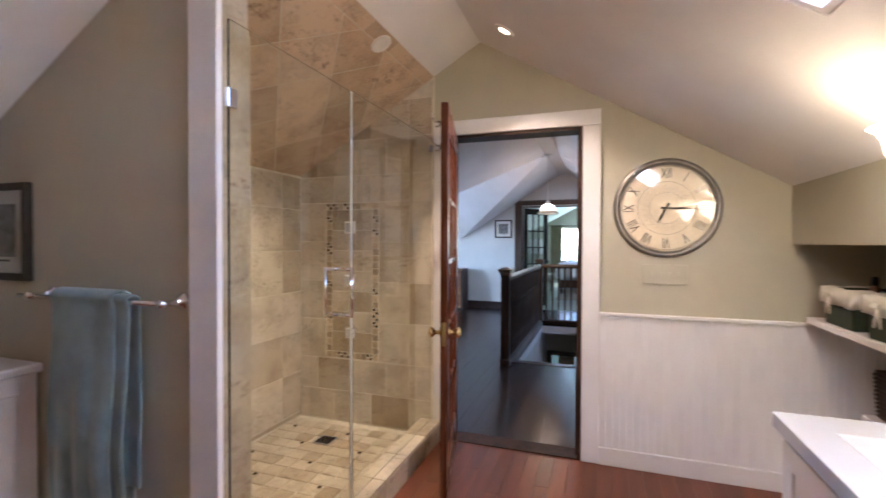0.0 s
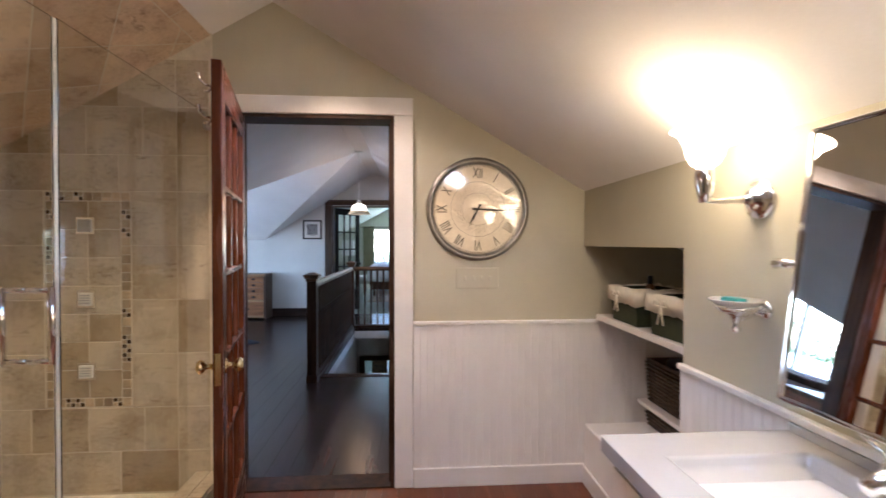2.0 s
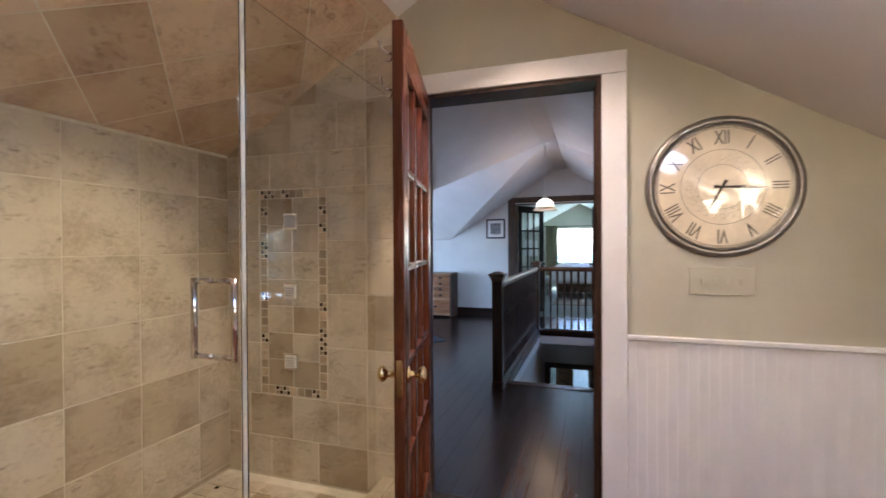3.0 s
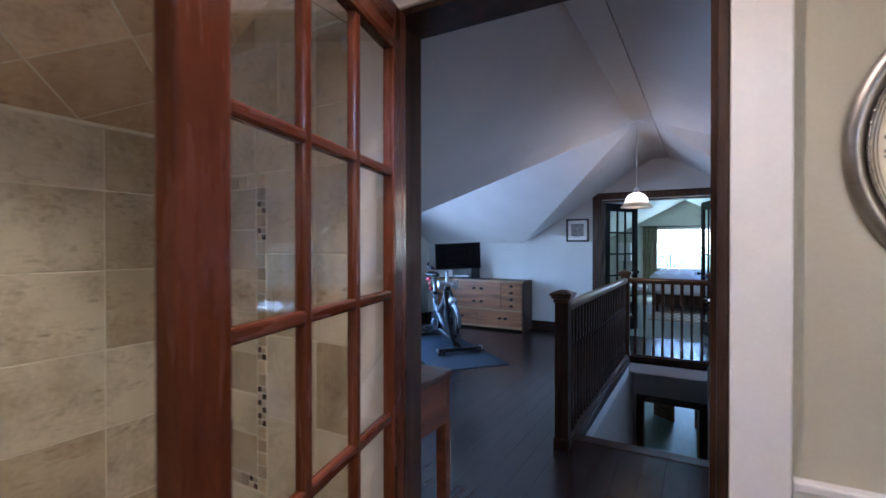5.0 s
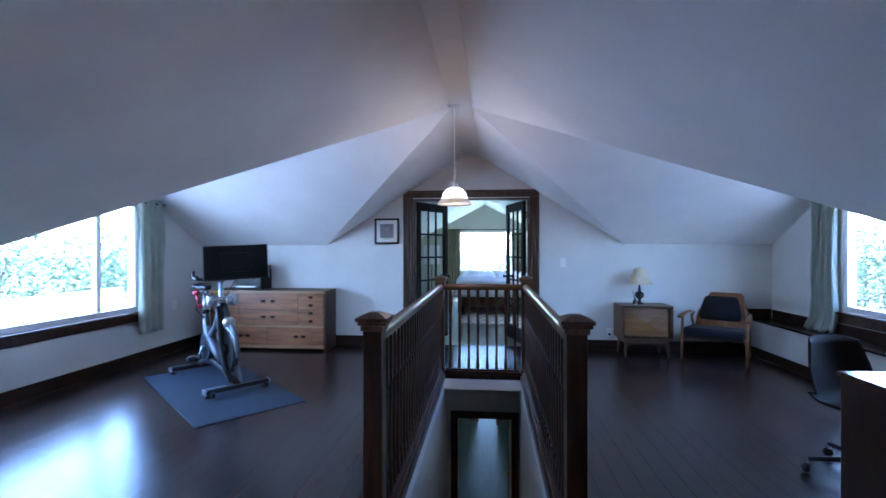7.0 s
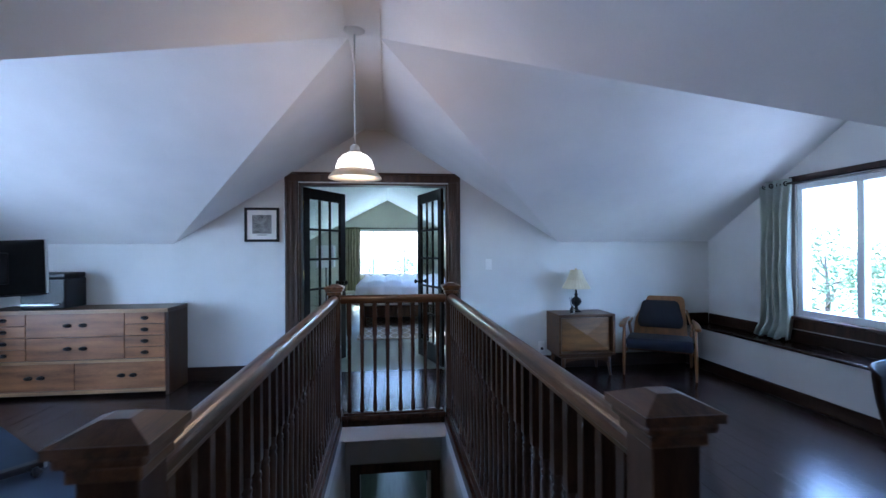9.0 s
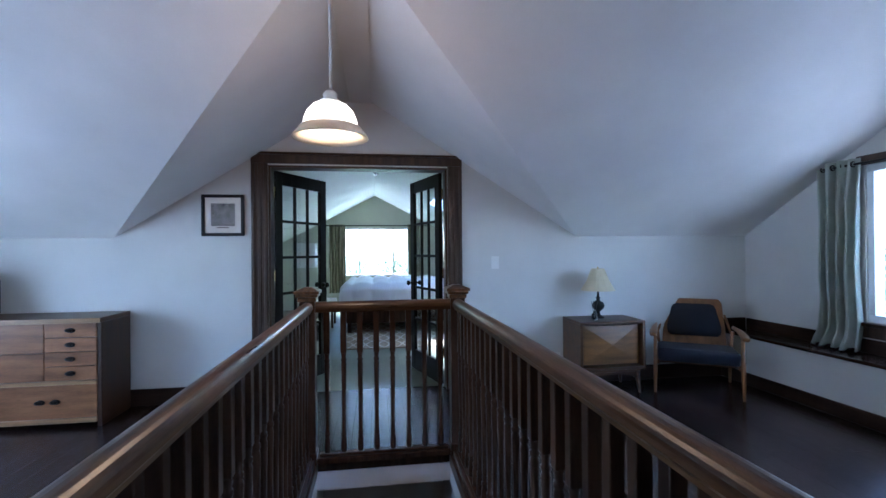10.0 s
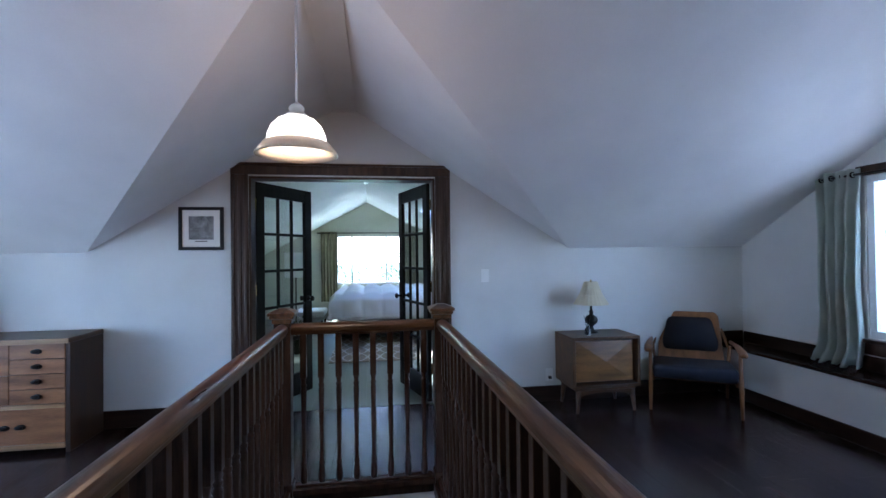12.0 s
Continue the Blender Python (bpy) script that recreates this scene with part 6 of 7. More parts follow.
# ---- bike and mat ----
mt = thing("exercise_mat", "blue-grey rubber exercise mat on the dark floor", "mat", (-2.98, 6.9, 0.0005), math.degrees(math.atan2(1.218, -1.413)))
part("sheet", box(-0.93, 0.93, -0.45, 0.45, 0, 0.008, 0.002), MAT, mt)
BIKE_METAL = material("silver_bike_frame", (0.10, 0.105, 0.125), 0.32, 0.35, vary=0.08, bump=0.01)
bk = thing("exercise_bike", "silver and black stationary exercise bike with a large screen", "exercise bike", (-3.145, 7.15, 0.009), -39.5)
for x, nm in ((-0.55, "rear_foot"), (0.55, "front_foot")):
    ft = part(nm, box(x - 0.036, x + 0.036, -0.29, 0.29, 0.034, 0.074, 0.012, None, 3), BLACK, bk)
    part("top_plate", box(x - 0.030, x + 0.030, -0.285, -0.10, 0.0745, 0.080, 0.003), BIKE_METAL, ft, "bright cover plate")
    for s in (-1, 1):
        part("levelling_foot", lathe([(0.028, 0), (0.030, 0.008), (0.022, 0.018), (0.010, 0.020), (0.010, 0.033)], 16, pose(x, s * 0.262, 0)), BLACK, ft, "", True)
        part("end_cap", box(x - 0.038, x + 0.038, s * 0.292 - 0.010, s * 0.292 + 0.010, 0.032, 0.077, 0.008, None, 3), METAL_GREY, ft)
for s in (-1, 1):
    wh = part("transport_wheel", lathe([(0.008, -0.012), (0.026, -0.012), (0.030, 0), (0.026, 0.012), (0.008, 0.012)], 18, pose(0.615, s * 0.24, 0.034, 90, 0, 0)), BLACK, bk, "", True)
part("spine", tube([(-0.55, 0, 0.075), (-0.42, 0, 0.12), (-0.15, 0, 0.17), (0.12, 0, 0.16), (0.40, 0, 0.10), (0.55, 0, 0.075)], [0.028, 0.032, 0.036, 0.034, 0.03, 0.026], 14), BLACK, bk, "black lower frame", True)
part("main_tube", tube([(-0.34, 0, 0.52), (-0.22, 0, 0.42), (-0.02, 0, 0.30), (0.16, 0, 0.20)], [0.036, 0.044, 0.046, 0.036], 14), BIKE_METAL, bk, "silver diagonal frame tube", True)
part("head_frame", tube([(-0.24, 0, 0.40), (-0.06, 0, 0.52), (0.08, 0, 0.66), (0.13, 0, 0.78)], [0.034, 0.036, 0.040, 0.038], 14), BIKE_METAL, bk, "silver upper frame tube", True)
part("seat_tube", tube([(-0.24, 0, 0.22), (-0.30, 0, 0.44), (-0.355, 0, 0.66)], [0.036, 0.034, 0.030], 14), BIKE_METAL, bk, "silver seat tube", True)
part("seat_post", tube([(-0.35, 0, 0.62), (-0.40, 0, 0.875)], 0.019, 12), METAL_GREY, bk, "", True)
part("seat_clamp", lathe([(0.034, -0.02), (0.038, 0), (0.034, 0.02)], 16, pose(-0.357, 0, 0.665, 0, -12, 0)), BLACK, bk, "", True)
part("seat_lever", tube([(-0.36, 0.03, 0.665), (-0.37, 0.075, 0.67), (-0.38, 0.085, 0.63)], [0.008, 0.008, 0.010], 8), BLACK, bk, "", True)
part("seat_slider", box(-0.50, -0.30, -0.018, 0.018, 0.865, 0.888, 0.005), BLACK, bk)
# saddle, wide at the back and drawn out to a nose
bm = bmesh.new()
rows = []
for q in range(13):
    f = q / 12
    wd = 0.095 * (1 - f) ** 0.8 * min(1.0, 0.45 + f * 3.2) + 0.024
    row = []
    for k in range(14):
        a = 2 * math.pi * k / 14
        row.append(bm.verts.new((-0.53 + 0.27 * f, wd * math.cos(a), 0.925 + (0.036 if math.sin(a) > 0 else 0.030) * math.sin(a) * (0.85 if 0 < q < 12 else 0.3) + 0.018 * (1 - f) ** 2)))
    rows.append(row)
for a, b in zip(rows, rows[1:]):
    for k in range(14):
        bm.faces.new((a[k], a[(k + 1) % 14], b[(k + 1) % 14], b[k]))
bm.faces.new(rows[0][::-1])
bm.faces.new(rows[-1])
bmesh.ops.recalc_face_normals(bm, faces=bm.faces)
part("saddle", bm, BLACK, bk, "black padded saddle", True)
# flywheel between two silver stays, with a shroud over it
fw = part("flywheel", lathe([(0.03, -0.014), (0.17, -0.016), (0.19, -0.026), (0.215, -0.026), (0.22, -0.018), (0.22, 0.018), (0.215, 0.026), (0.19, 0.026), (0.17, 0.016), (0.03, 0.014)], 44, pose(0.30, 0.0, 0.36, 90, 0, 0)), IRON, bk, "dark weighted flywheel", True)
part("flywheel_rim", lathe([(0.2205, -0.020), (0.226, -0.016), (0.226, 0.016), (0.2205, 0.020)], 44, pose(0.30, 0, 0.36, 90, 0, 0), True), CHROME, fw, "bright machined rim", True)
part("hub", lathe([(0.02, -0.060), (0.045, -0.055), (0.055, -0.03), (0.055, 0.03), (0.045, 0.055), (0.02, 0.060)], 24, pose(0.30, 0, 0.36, 90, 0, 0)), BLACK, fw, "", True)
for s in (-1, 1):
    part("fork_stay", tube([(0.13, s * 0.036, 0.76), (0.20, s * 0.048, 0.62), (0.29, s * 0.055, 0.40), (0.38, s * 0.052, 0.22), (0.50, s * 0.040, 0.085)], [0.022, 0.026, 0.028, 0.026, 0.022], 12), BLACK if s < 0 else BIKE_METAL, bk, "", True)
part("shroud", tube([(0.30 + 0.252 * math.cos(radians(a)), 0, 0.36 + 0.252 * math.sin(radians(a))) for a in range(-10, 171, 10)], [0.012] + [0.022] * 17 + [0.012], 12), BIKE_METAL, bk, "silver flywheel shroud", True)
part("brake_dome", lathe([(0.002, 0.055), (0.030, 0.050), (0.052, 0.028), (0.058, 0.0), (0.050, -0.02)], 22, pose(0.33, 0, 0.625, 0, 38, 0)), METAL_GREY, bk, "bright rounded brake cover", True)
cc = part("crank_cover", lathe([(0.02, -0.042), (0.13, -0.036), (0.155, -0.02), (0.155, 0.02), (0.13, 0.036), (0.02, 0.042)], 36, pose(-0.25, 0, 0.31, 90, 0, 0)), BLACK, bk, "black round drive cover", True)
for s in (-1, 1):
    part("cover_ring", lathe([(0.118, 0.037), (0.120, 0.044), (0.140, 0.042), (0.142, 0.034)], 36, pose(-0.25, 0, 0.31, -90 * s, 0, 0), True), BIKE_METAL, cc, "silver ring", True)
part("belt_cover", box(-0.22, 0.30, 0.030, 0.052, 0.30, 0.37, 0.010, None, 3), BIKE_METAL, bk, "silver belt cover")
for s, a in ((-1, 235), (1, 55)):
    ex, ez = -0.25 + 0.17 * math.cos(radians(a)), 0.31 + 0.17 * math.sin(radians(a))
    cr = part("crank", tube([(-0.25, s * 0.060, 0.31), (ex, s * 0.078, ez)], [0.018, 0.011], 10), METAL_GREY, bk, "", True)
    part("pedal", box(ex - 0.048, ex + 0.048, s * 0.135 - 0.045, s * 0.135 + 0.045, ez - 0.013, ez + 0.013, 0.006), BLACK, cr)
    part("pedal_cage", tube([(ex - 0.03, s * 0.135 - 0.042, ez + 0.012), (ex + 0.06, s * 0.135 - 0.042, ez + 0.05), (ex + 0.085, s * 0.135, ez + 0.055), (ex + 0.06, s * 0.135 + 0.042, ez + 0.05), (ex - 0.03, s * 0.135 + 0.042, ez + 0.012)], 0.006, 8), METAL_GREY, cr, "", True)
part("bar_post", tube([(0.135, 0, 0.74), (0.10, 0, 1.03)], 0.021, 12), METAL_GREY, bk, "bright handlebar post", True)
part("post_clamp", lathe([(0.032, -0.025), (0.038, 0), (0.032, 0.025)], 16, pose(0.133, 0, 0.775, 0, -7, 0)), BLACK, bk, "", True)
# cup holder arms with two bottles' wells
bm = box(0.08, 0.20, -0.125, 0.125, 0.835, 0.862, 0.010, None, 3)
for s in (-1, 1):
    bm_lathe(bm, [(0.036, -0.075), (0.046, -0.05), (0.050, 0.03), (0.044, 0.032), (0.038, -0.04)], 20, pose(0.15, s * 0.10, 0.850))
part("cup_holder", bm, METAL_GREY, bk, "pale grey twin cup holder", True)
part("resistance_knob", lathe([(0.012, 0), (0.014, 0.05), (0.034, 0.055), (0.036, 0.085), (0.026, 0.095)], 18, pose(0.20, 0.03, 0.80, 0, 55, 0)), METAL_GREY, bk, "bright resistance knob", True)
bm = bmesh.new()
for s in (-1, 1):
    bm_tube(bm, [(0.10, 0, 1.035), (0.10, s * 0.10, 1.038), (0.07, s * 0.19, 1.04), (-0.02, s * 0.215, 1.055), (-0.09, s * 0.20, 1.085), (-0.11, s * 0.185, 1.115)], [0.016, 0.016, 0.017, 0.018, 0.017, 0.013], 10)
    bm_tube(bm, [(0.08, s * 0.16, 1.04), (0.12, s * 0.225, 1.05), (0.20, s * 0.25, 1.075)], [0.015, 0.016, 0.013], 10)
part("handlebar", bm, BLACK, bk, "black padded handlebar", True)
part("bar_clamp", lathe([(0.03, -0.03), (0.042, 0), (0.03, 0.03)], 16, pose(0.10, 0, 1.035, 90, 0, 0)), METAL_GREY, bk, "", True)
part("screen_arm", tube([(0.11, 0, 1.03), (0.20, 0.03, 1.07), (0.262, 0.075, 1.16)], [0.022, 0.022, 0.018], 10), METAL_GREY, bk, "", True)
SCR = pose(0.285, 0.085, 1.213, 2.5, -4, -31)
scn = part("screen", box(-0.014, 0.014, -0.296, 0.296, -0.166, 0.166, 0.006, SCR), BLACK_GLOSS, bk, "large black touch screen")
for s in (-1, 1):
    part("side_bezel", box(-0.019, 0.012, s * 0.3005 - 0.0042, s * 0.3005 + 0.0042, -0.168, 0.168, 0.002, SCR), METAL_GREY, scn, "silver side bezel")
part("lower_bezel", box(-0.016, 0.016, -0.296, 0.296, -0.176, -0.1665, 0.003, SCR), BLACK, scn)
part("rear_housing", box(0.0145, 0.040, -0.13, 0.13, -0.10, 0.09, 0.012, SCR, 3), BLACK_GLOSS, scn)
part("screen_mount", box(-0.034, -0.0145, -0.05, 0.05, -0.10, 0.02, 0.006, SCR), BLACK, scn)
part("cable", tube([(0.27, 0.10, 1.06), (0.25, 0.06, 0.98), (0.20, 0.04, 0.92), (0.17, 0.03, 0.80)], 0.005, 6), BLACK, bk, "", True)
wt = thing("hand_weight", "small red hand weight held behind the saddle", "hand weight", (-3.52, 7.37, 0.80), 40)
wt.matrix_basis = pose(-3.53, 7.37, 0.80, 0, 78, 40)
part("grip", tube([(-0.05, 0, 0.02), (0.05, 0, 0.02)], 0.014, 10), PINK, wt, "", True)
for s in (-1, 1):
    part("head", lathe([(0.02, 0), (0.035, 0.008), (0.035, 0.04), (0.02, 0.048)], 14, pose(s * 0.05, 0, 0.02, 0, s * 90, 0)), PINK, wt, "", True)
part("cradle", tube([(0.0, 0, 0.0), (0.10, -0.04, -0.02), (0.20, -0.10, 0.03)], 0.008, 8), BLACK, wt, "", True)

# ---- nightstand, lamp and diffuser ----
ns = thing("nightstand", "walnut nightstand with a faceted diamond front on splayed legs", "nightstand", (1.565, 8.735, 0))
hw, y0, y1 = 0.305, -0.19, 0.19
for b in ((-hw, hw, y0, y1, 0.618, 0.642), (-hw, hw, y0, y1, 0.215, 0.239), (-hw, -hw + 0.024, y0, y1, 0.2392, 0.6178), (hw - 0.024, hw, y0, y1, 0.2392, 0.6178)):
    part("case_panel", box(*b, 0.003), MID_DARK, ns)
part("back_panel", box(-hw + 0.024, hw - 0.024, y1 - 0.012, y1 - 0.002, 0.2395, 0.6175), MID_DARK, ns)
bm = bmesh.new()
fx0, fx1, fz0, fz1, fy = -hw + 0.046, hw - 0.046, 0.258, 0.602, y0 + 0.042
c = bm.verts.new((0, fy - 0.030, (fz0 + fz1) / 2))
q = [bm.verts.new(p) for p in ((fx0, fy, fz0), (fx1, fy, fz0), (fx1, fy, fz1), (fx0, fy, fz1))]
for k in range(4):
    bm.faces.new((q[k], q[(k + 1) % 4], c))
bk_ = [bm.verts.new((v.co.x, fy + 0.02, v.co.z)) for v in q]
for k in range(4):
    bm.faces.new((q[k], bk_[k], bk_[(k + 1) % 4], q[(k + 1) % 4]))
bm.faces.new(bk_)
bmesh.ops.recalc_face_normals(bm, faces=bm.faces)
part("faceted_door", bm, NIGHT_WOOD, ns, "faceted pyramid veneer front")
part("apron", box(-hw + 0.03, hw - 0.03, y0 + 0.03, y1 - 0.03, 0.188, 0.2145, 0.004), MID_DARK, ns)
for sy in (-1, 1):
    arch = [(-0.262, 0.1875), (0.262, 0.1875), (0.262, 0.135)] + [(0.215 * math.cos(radians(a)), 0.135 + 0.032 * math.sin(radians(a))) for a in range(0, 181, 20)] + [(-0.262, 0.135)]
    part("arched_rail", prism([(ax, sy * 0.150 - 0.010, az) for ax, az in arch], (0, 0.02, 0)), MID_DARK, ns)
for sx in (-1, 1):
    for sy in (-1, 1):
        part("leg", tube([(sx * 0.245, sy * 0.150, 0.187), (sx * 0.250, sy * 0.154, 0.10), (sx * 0.260, sy * 0.162, 0.0)], [0.022, 0.018, 0.011], 10), MID_DARK, ns, "", True)
tl = thing("table_lamp", "small table lamp with a cream pleated shade and dark turned base", "table lamp", (1.54, 8.77, 0.6425))
part("base", lathe([(0.055, 0), (0.058, 0.008), (0.04, 0.018), (0.022, 0.03), (0.016, 0.055), (0.024, 0.065), (0.050, 0.09), (0.058, 0.115), (0.046, 0.145), (0.020, 0.16), (0.014, 0.175), (0.022, 0.185), (0.012, 0.20), (0.008, 0.27)], 28), IRON, tl, "dark bronze turned base", True)
bm = bmesh.new()
n = 48
r0 = [bm.verts.new(((0.150 + 0.003 * (k % 2)) * math.cos(2 * math.pi * k / n), (0.150 + 0.003 * (k % 2)) * math.sin(2 * math.pi * k / n), 0.255)) for k in range(n)]
r1 = [bm.verts.new(((0.098 + 0.002 * (k % 2)) * math.cos(2 * math.pi * k / n), (0.098 + 0.002 * (k % 2)) * math.sin(2 * math.pi * k / n), 0.345)) for k in range(n)]
r2 = [bm.verts.new((0.058 * math.cos(2 * math.pi * k / n), 0.058 * math.sin(2 * math.pi * k / n), 0.455)) for k in range(n)]
for a, b in ((r0, r1), (r1, r2)):
    for k in range(n):
        bm.faces.new((a[k], a[(k + 1) % n], b[(k + 1) % n], b[k]))
o = part("shade", bm, SHADE, tl, "cream pleated fabric shade")
s = o.modifiers.new("thick", 'SOLIDIFY')
s.thickness = 0.002
part("harp", tube([(0, 0, 0.27), (0.0, 0.04, 0.32), (0, 0.03, 0.44), (0, 0, 0.45), (0, -0.03, 0.44), (0, -0.04, 0.32), (0, 0, 0.27)], 0.002, 6), BRASS, tl)
part("finial", lathe([(0.004, 0.45), (0.008, 0.462), (0.003, 0.475)], 12), BRASS, tl, "", True)
df = thing("reed_diffuser", "small clear glass reed diffuser with dark reeds", "diffuser", (1.45, 8.66, 0.6425))
o = part("bottle", lathe([(0.026, 0), (0.028, 0.01), (0.026, 0.05), (0.012, 0.065), (0.012, 0.08)], 20), BOTTLE, df, "", True)
for k in range(5):
    a = k * 1.3
    part("reed", tube([(0, 0, 0.02), (0.03 * math.cos(a), 0.03 * math.sin(a), 0.17)], 0.0018, 6), INK, df)

# ---- armchair ----
CHAIR_WOOD = material("oiled_teak", (0.23, 0.098, 0.029), 0.38, vary=0.26, scale=3, fine=40, stretch=(5, 5, 0.8), bump=0.05)
ch = thing("armchair", "mid-century teak armchair with navy seat and back pads", "armchair", (2.250, 8.380, 0), -33.5)
W2 = 0.335
for s in (-1, 1):
    part("front_leg", tube([(s * W2, 0.0, 0), (s * (W2 - 0.003), 0.012, 0.25), (s * (W2 - 0.004), 0.028, 0.515)], [0.011, 0.019, 0.015], 12), CHAIR_WOOD, ch, "", True)
    part("rear_leg", tube([(s * (W2 - 0.03), 0.60, 0), (s * (W2 - 0.035), 0.52, 0.28), (s * (W2 - 0.02), 0.47, 0.50)], [0.012, 0.018, 0.016], 12), CHAIR_WOOD, ch, "", True)
    # paddle arm: broad at the front, narrow where it meets the back
    edge = [(0.018, -0.052), (0.032, -0.03), (0.034, 0.06), (0.024, 0.22), (0.015, 0.42), (0.012, 0.50)]
    bm = bmesh.new()
    up, dn = [], []
    for off, y in edge:
        zc = 0.520 + 0.035 * math.sin(max(0.0, min(1.0, (y + 0.05) / 0.5)) * math.pi * 0.8)
        cx = s * (W2 + 0.012 - 0.05 * max(0.0, y))
        up.append([bm.verts.new((cx + k * off, y, zc + 0.012 * (1 - abs(k)))) for k in (-1, -0.5, 0, 0.5, 1)])
        dn.append([bm.verts.new((cx + k * off * 0.9, y, zc - 0.016)) for k in (-1, -0.5, 0, 0.5, 1)])
    for q in range(len(edge) - 1):
        for k in range(4):
            bm.faces.new((up[q][k], up[q][k + 1], up[q + 1][k + 1], up[q + 1][k]))
            bm.faces.new((dn[q][k], dn[q + 1][k], dn[q + 1][k + 1], dn[q][k + 1]))
        for k in (0, 4):
            bm.faces.new((up[q][k], up[q + 1][k], dn[q + 1][k], dn[q][k]))
    for q in (0, -1):
        for k in range(4):
            bm.faces.new((up[q][k], dn[q][k], dn[q][k + 1], up[q][k + 1]))
    bmesh.ops.recalc_face_normals(bm, faces=bm.faces)
    part("arm", bm, CHAIR_WOOD, ch, "paddle shaped teak arm", True)
    part("side_rail", box(s * (W2 - 0.025) - 0.011, s * (W2 - 0.025) + 0.011, 0.030, 0.5, 0.245, 0.285, 0.004), CHAIR_WOOD, ch)
part("front_rail", box(-W2 + 0.038, W2 - 0.038, 0.085, 0.105, 0.250, 0.282, 0.004), MID_DARK, ch)
part("rear_rail", box(-W2 + 0.038, W2 - 0.038, 0.478, 0.498, 0.245, 0.285, 0.004), CHAIR_WOOD, ch)
bm = box(-W2 + 0.020, W2 - 0.020, -0.035, 0.49, 0.2855, 0.368, 0.030, None, 4)
for v in bm.verts:
    v.co.z += 0.030 * (1 - (v.co.y + 0.035) / 0.525) * (v.co.z > 0.30) + 0.010 * (1 - (v.co.x / W2) ** 2) * (v.co.z > 0.34)
part("seat_pad", bm, NAVY, ch, "navy upholstered seat pad", True)
tiltm = pose(0, 0.455, 0.335, -19, 0, 0)
poly = [(-0.275, 0), (0.275, 0), (0.245, 0.44)] + [(0.225 - 0.01, 0.478), (-0.225 + 0.01, 0.478)] + [(-0.245, 0.44)]
bm = prism([(px, 0, pz) for px, pz in poly], (0, 0.020, 0))
bmesh.ops.bevel(bm, geom=bm.edges[:], offset=0.007, segments=2, affect='EDGES')
bmesh.ops.transform(bm, matrix=tiltm, verts=bm.verts)
part("back_board", bm, CHAIR_WOOD, ch, "bent teak plywood back board")
poly = [(-0.215, 0.11), (0.215, 0.11), (0.232, 0.18), (0.185, 0.395), (0.160, 0.418), (-0.160, 0.418), (-0.185, 0.395), (-0.232, 0.18)]
bm = prism([(px, -0.042, pz) for px, pz in poly], (0, 0.041, 0))
bmesh.ops.bevel(bm, geom=bm.edges[:], offset=0.014, segments=3, affect='EDGES')
bmesh.ops.transform(bm, matrix=tiltm, verts=bm.verts)
part("back_pad", bm, NAVY, ch, "navy upholstered back pad", True)
for s in (-1, 1):
    part("back_bracket", tube([(s * 0.30, 0.47, 0.49), (s * 0.285, 0.535, 0.56), (s * 0.262, 0.575, 0.64)], [0.010, 0.012, 0.009], 10), CHAIR_WOOD, ch, "", True)

# ---- side table by the door, desk and desk chair ----
ta = thing("console_table", "reddish wooden side table with a deep apron", "side table", (-1.45, 3.285, 0))
part("top", box(-0.37, 0.37, -0.29, 0.31, 0.755, 0.785, 0.005), MID_DARK, ta)
TABLE_WOOD = material("red_walnut", (0.20, 0.075, 0.035), 0.35, vary=0.35, scale=3, fine=40, stretch=(5, 0.7, 5), bump=0.05)
for b in ((-0.36, 0.36, 0.28, 0.30, 0.55, 0.7545), (-0.36, 0.36, -0.28, -0.26, 0.55, 0.7545), (-0.36, -0.34, -0.26, 0.28, 0.55, 0.7545), (0.34, 0.36, -0.26, 0.28, 0.55, 0.7545)):
    part("apron", box(*b, 0.003), TABLE_WOOD, ta)
for sx in (-1, 1):
    for y in (-0.262, 0.282):
        part("leg", box(sx * 0.338 - 0.026, sx * 0.338 + 0.026, y - 0.026, y + 0.022, 0.0, 0.5495, 0.004), TABLE_WOOD, ta)
DESK_WOOD = material("dark_desk_wood", (0.045, 0.024, 0.016), 0.35, vary=0.3, scale=3, fine=40, stretch=(6, 6, 0.7), bump=0.05)
DESK_TOP = material("desk_top_lacquer", (0.11, 0.07, 0.05), 0.12, vary=0.2, scale=3, fine=40, stretch=(0.7, 6, 6), bump=0.02)
dk = thing("desk", "dark wooden desk with solid end panels and a glossy top", "desk", (1.33, 4.6, 0))
part("top", box(0, 1.25, 0, 0.55, 0.722, 0.75, 0.004), DESK_TOP, dk)
for x in (0.012, 1.21):
    part("end_panel", box(x, x + 0.028, 0.02, 0.54, 0, 0.7215, 0.003), DESK_WOOD, dk)
part("modesty_panel", box(0.041, 1.209, 0.03, 0.05, 0.2, 0.7215, 0.003), DESK_WOOD, dk)
SHELL = material("dark_brown_shell", (0.016, 0.010, 0.008), 0.6, spec=0.15, vary=0.15, scale=8, bump=0.03)
dc = thing("desk_chair", "dark moulded shell swivel chair on a castor base", "desk chair", (1.84, 5.60, 0), 20)
bm = bmesh.new()
n, m_ = 16, 14
rows = []
